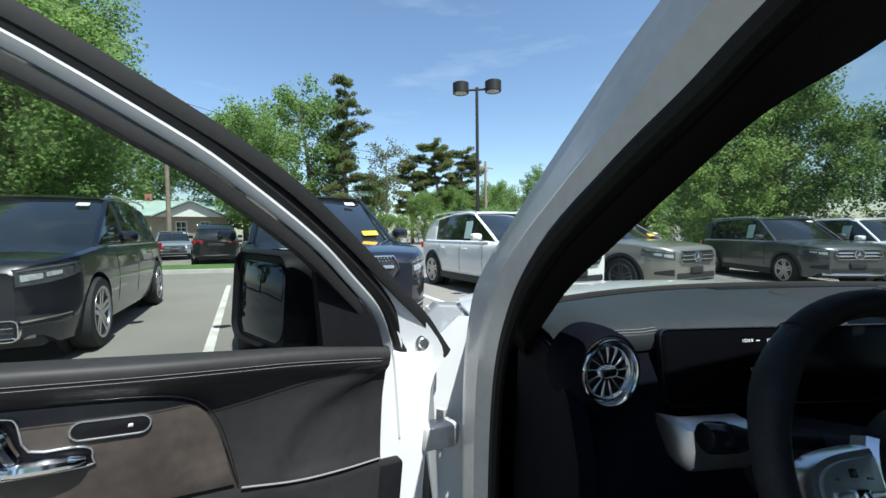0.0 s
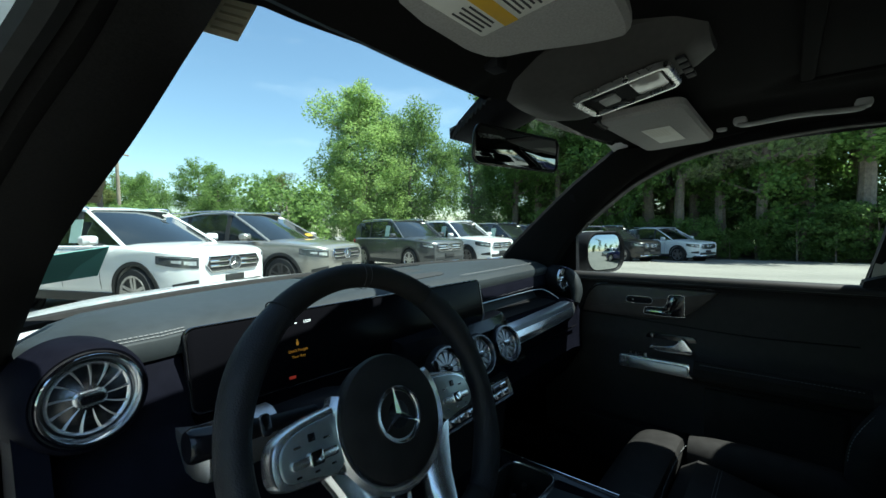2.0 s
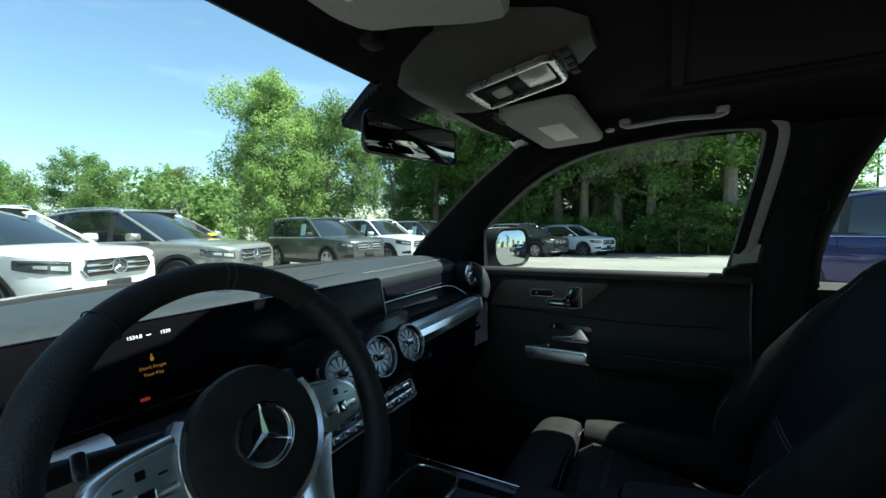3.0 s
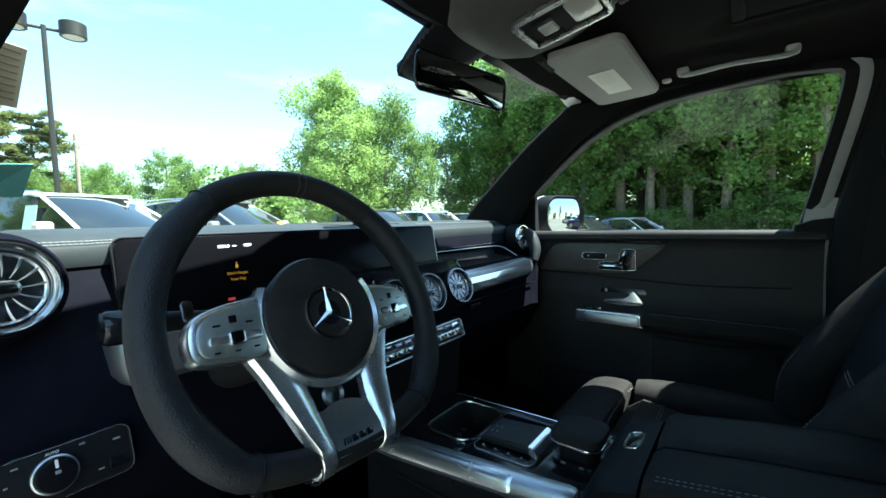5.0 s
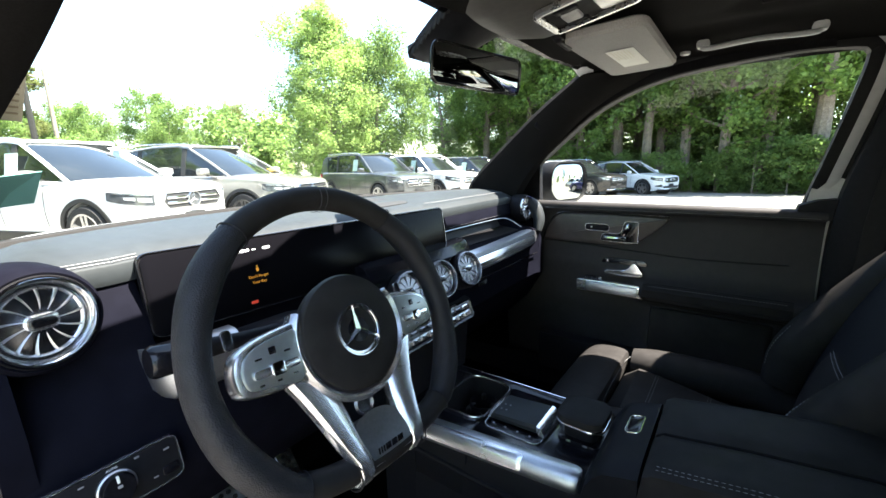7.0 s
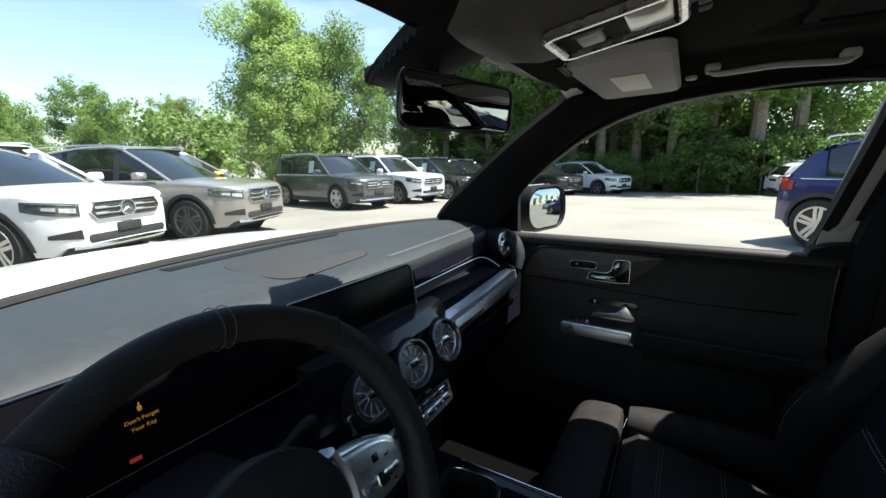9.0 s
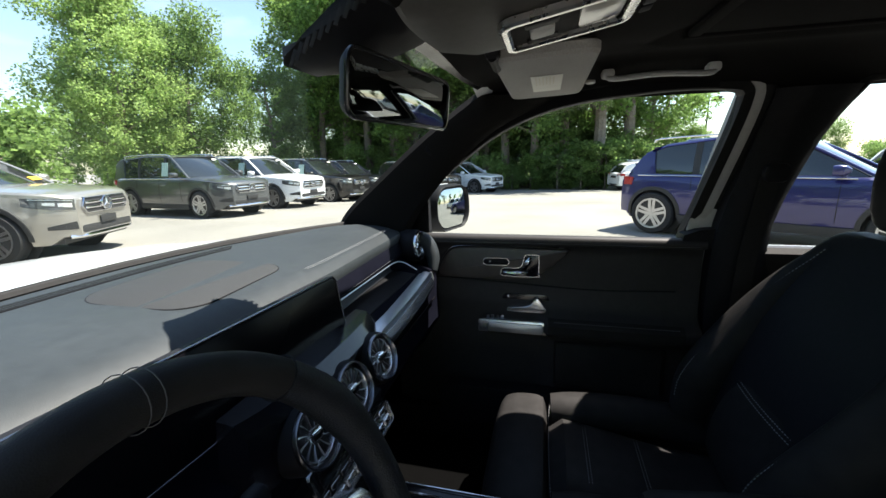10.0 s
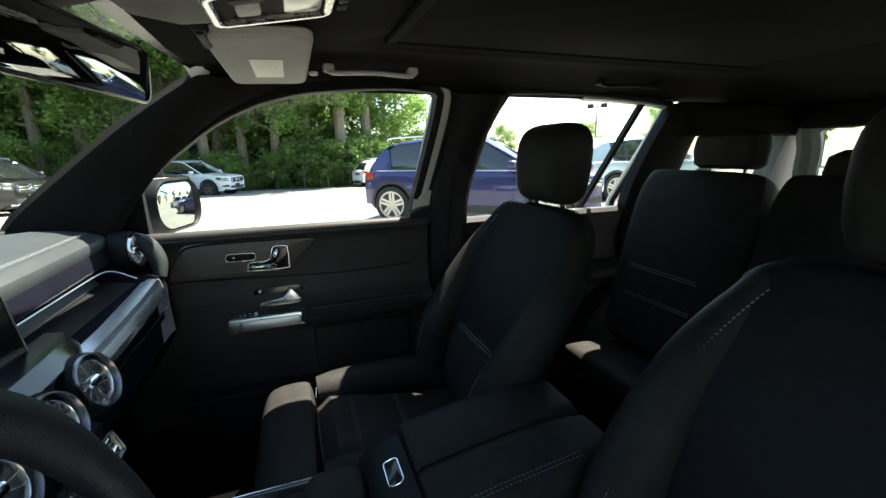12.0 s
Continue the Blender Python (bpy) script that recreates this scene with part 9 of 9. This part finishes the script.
birch = put(tree("birch_tree", "light green young tree behind the parked row", 9.6, 2.7, 3, LF_BIRCH, 62000, 0.105, 0.03, 260, limbs=34, top=0.96, clump=(0.055, 0.17), spire=0.42, haze=0.22), 13.9, 17.7, 20, 0.98)
fine = put(tree("maple_tree", "broad green maple behind the parked row", 10.0, 3.4, 5, LF_BROAD, 46000, 0.125, 0.05, 220, limbs=24, clump=(0.06, 0.19), spire=0.15, haze=0.2), 17.6, 17.6, 70, 0.90)
broad = put(tree("maple_tree", "broad green maple in the woods", 10.0, 3.4, 5, LF_BROAD, 18000, 0.18, 0.05, 110, limbs=18, clump=(0.07, 0.22), haze=0.3), 36.0, 24.0, 70, 1.0)
oak = put(tree("oak_tree", "tall dark green oak at the wood's edge", 15.0, 4.2, 8, LF_WOOD, 17000, 0.22, 0.12, 95, trunk_r=0.26, limbs=22, clump=(0.08, 0.22), haze=0.10), 26.5, 9.0, 10)
maple = put(tree("wood_tree", "tall green tree in the woods with a bare lower trunk", 16.0, 3.8, 12, LF_WOOD, 16000, 0.22, 0.24, 75, trunk_r=0.28, limbs=22, clump=(0.08, 0.22), haze=0.06), 28.5, 4.0, 130)
pine = put(tree("pine_tree", "tall white pine with sparse layered branches", 17.5, 3.6, 21, LF_PINE, 20000, 0.30, 0.22, 0, kind="pine", top=0.98, limbs=46, trunk_r=0.26), -6.3, 42.0, 0)
pine2 = put(tree("pine_tree", "broad-topped pine against the sky", 12.0, 4.0, 25, LF_PINE, 20000, 0.30, 0.30, 0, kind="pine", top=0.96, limbs=36, trunk_r=0.22), 3.3, 46.0, 40)
bush = put(tree("roadside_shrub", "leafy green shrub beside the lot", 3.0, 1.7, 31, LF_BROAD, 5000, 0.14, 0.02, 34, limbs=9, trunk_r=0.05), 7.0, 13.5, 0)
spruce = put(tree("spruce_tree", "small dark spruce among other trees", 4.6, 1.5, 33, LF_PINE, 6000, 0.14, 0.05, 0, kind="pine", top=1.0, limbs=50, trunk_r=0.07), 11.0, 21.5, 0)
thin = put(tree("thin_tree", "thin sparse tree with few leaves", 10.5, 1.9, 41, LF_DRY, 1600, 0.2, 0.35, 26, limbs=20, trunk_r=0.10), -2.2, 40.0, 0)
# the edge of the woods, in two uneven rows
rw = random.Random(77)
for i in range(12):
    y = 15.5 - 1.85 * i
    x = 26.0 + 0.10 * i + rw.uniform(-0.8, 0.8)
    place((oak, maple, maple, maple)[i % 4], x, y, rw.uniform(0, 360), rw.uniform(0.85, 1.15))
for i in range(10):
    place((maple, oak)[i % 2], 31.0 + rw.uniform(-1, 1.5), 18 - 2.35 * i, rw.uniform(0, 360), rw.uniform(1.0, 1.25))
for i in range(8):
    place((oak, broad)[i % 2], 37.0 + rw.uniform(-1, 1.5), 18 - 3.0 * i, rw.uniform(0, 360), rw.uniform(1.0, 1.2))
for i in range(17):
    place(bush, 24.6 + 0.05 * i + rw.uniform(-0.4, 0.9), 15.5 - 1.35 * i, rw.uniform(0, 360), rw.uniform(0.45, 0.95))
ru = random.Random(91)
for i in range(11):
    place(bush, 28.6 + ru.uniform(-0.6, 0.8), 15.0 - 2.0 * i, ru.uniform(0, 360), ru.uniform(0.9, 1.4))
for x, y, k in ((29.0, -6.4, 0.62), (33.0, -8.4, 0.72), (31.0, -9.5, 0.28)):
    place(oak, x, y, rw.uniform(0, 360), k)
# trees beside and behind the row
for x, y, s, k in ((21.0, 21.5, 0.66, broad), (24.5, 18.0, 0.58, oak), (9.8, 27.0, 0.5, broad), (20.0, 27.0, 0.55, oak), (7.5, 15.0, 0.5, bush)):
    place(k, x, y, rw.uniform(0, 360), s)
# far woods ahead
for i in range(18):
    x = 8 + 3.2 * i + rw.uniform(-1, 1)
    y = 78 - 0.7 * i + rw.uniform(-4, 4)
    place((broad, oak, broad, pine2)[i % 4], x, y, rw.uniform(0, 360), rw.uniform(0.65, 0.95))
# across the road
for x, y, s, k in ((-13.5, 40.0, 1.25, broad), (-10.5, 44.0, 1.15, oak), (-17.5, 46.0, 1.0, oak), (-22.0, 50.0, 1.0, oak), (-28.0, 46.0, 1.1, oak), (-34.0, 42.0, 1.0, oak), (0.5, 47.0, 0.9, pine2), (6.5, 47.0, 0.95, pine2),
                   (-4.0, 48.0, 0.8, broad), (1.5, 42.0, 0.55, broad), (5.0, 44.0, 0.6, broad), (10.0, 48.0, 0.7, broad), (13.0, 55.0, 0.8, broad), (-1.0, 36.0, 0.9, bush), (3.0, 37.0, 1.0, bush), (6.0, 36.0, 1.1, bush), (9.5, 38.0, 1.0, bush), (-3.5, 37.5, 1.0, bush), (-7.5, 38.0, 1.2, bush)):
    place(k, x, y, rw.uniform(0, 360), s)
# close on the driver's side
for x, y, s, k in ((-13.5, 15.0, 1.0, fine), (-16.5, 19.5, 1.25, fine), (-19.5, 13.0, 0.9, oak), (-21.0, 24.0, 0.9, oak), (-16.0, 16.5, 0.75, fine), (-24, 8, 1.0, oak), (-25, 0, 1.0, maple), (-24, -8, 1.0, oak), (-22, -16, 1.0, oak)):
    place(k, x, y, rw.uniform(0, 360), s)
# behind the car
for x, y, s, k in ((-14, -24, 1.0, oak), (-7, -26, 1.1, maple), (0, -28, 0.9, pine2), (7, -32, 0.8, oak), (30, -42, 0.7, pine2), (36, -40, 0.7, broad), (24, -46, 0.8, pine), (18, -48, 0.7, broad), (42, -34, 0.6, broad), (48, -26, 0.6, broad), (34, -22, 0.9, bush), (30, -25, 1.0, bush), (26, -28, 1.0, bush)):
    place(k, x, y, rw.uniform(0, 360), s)
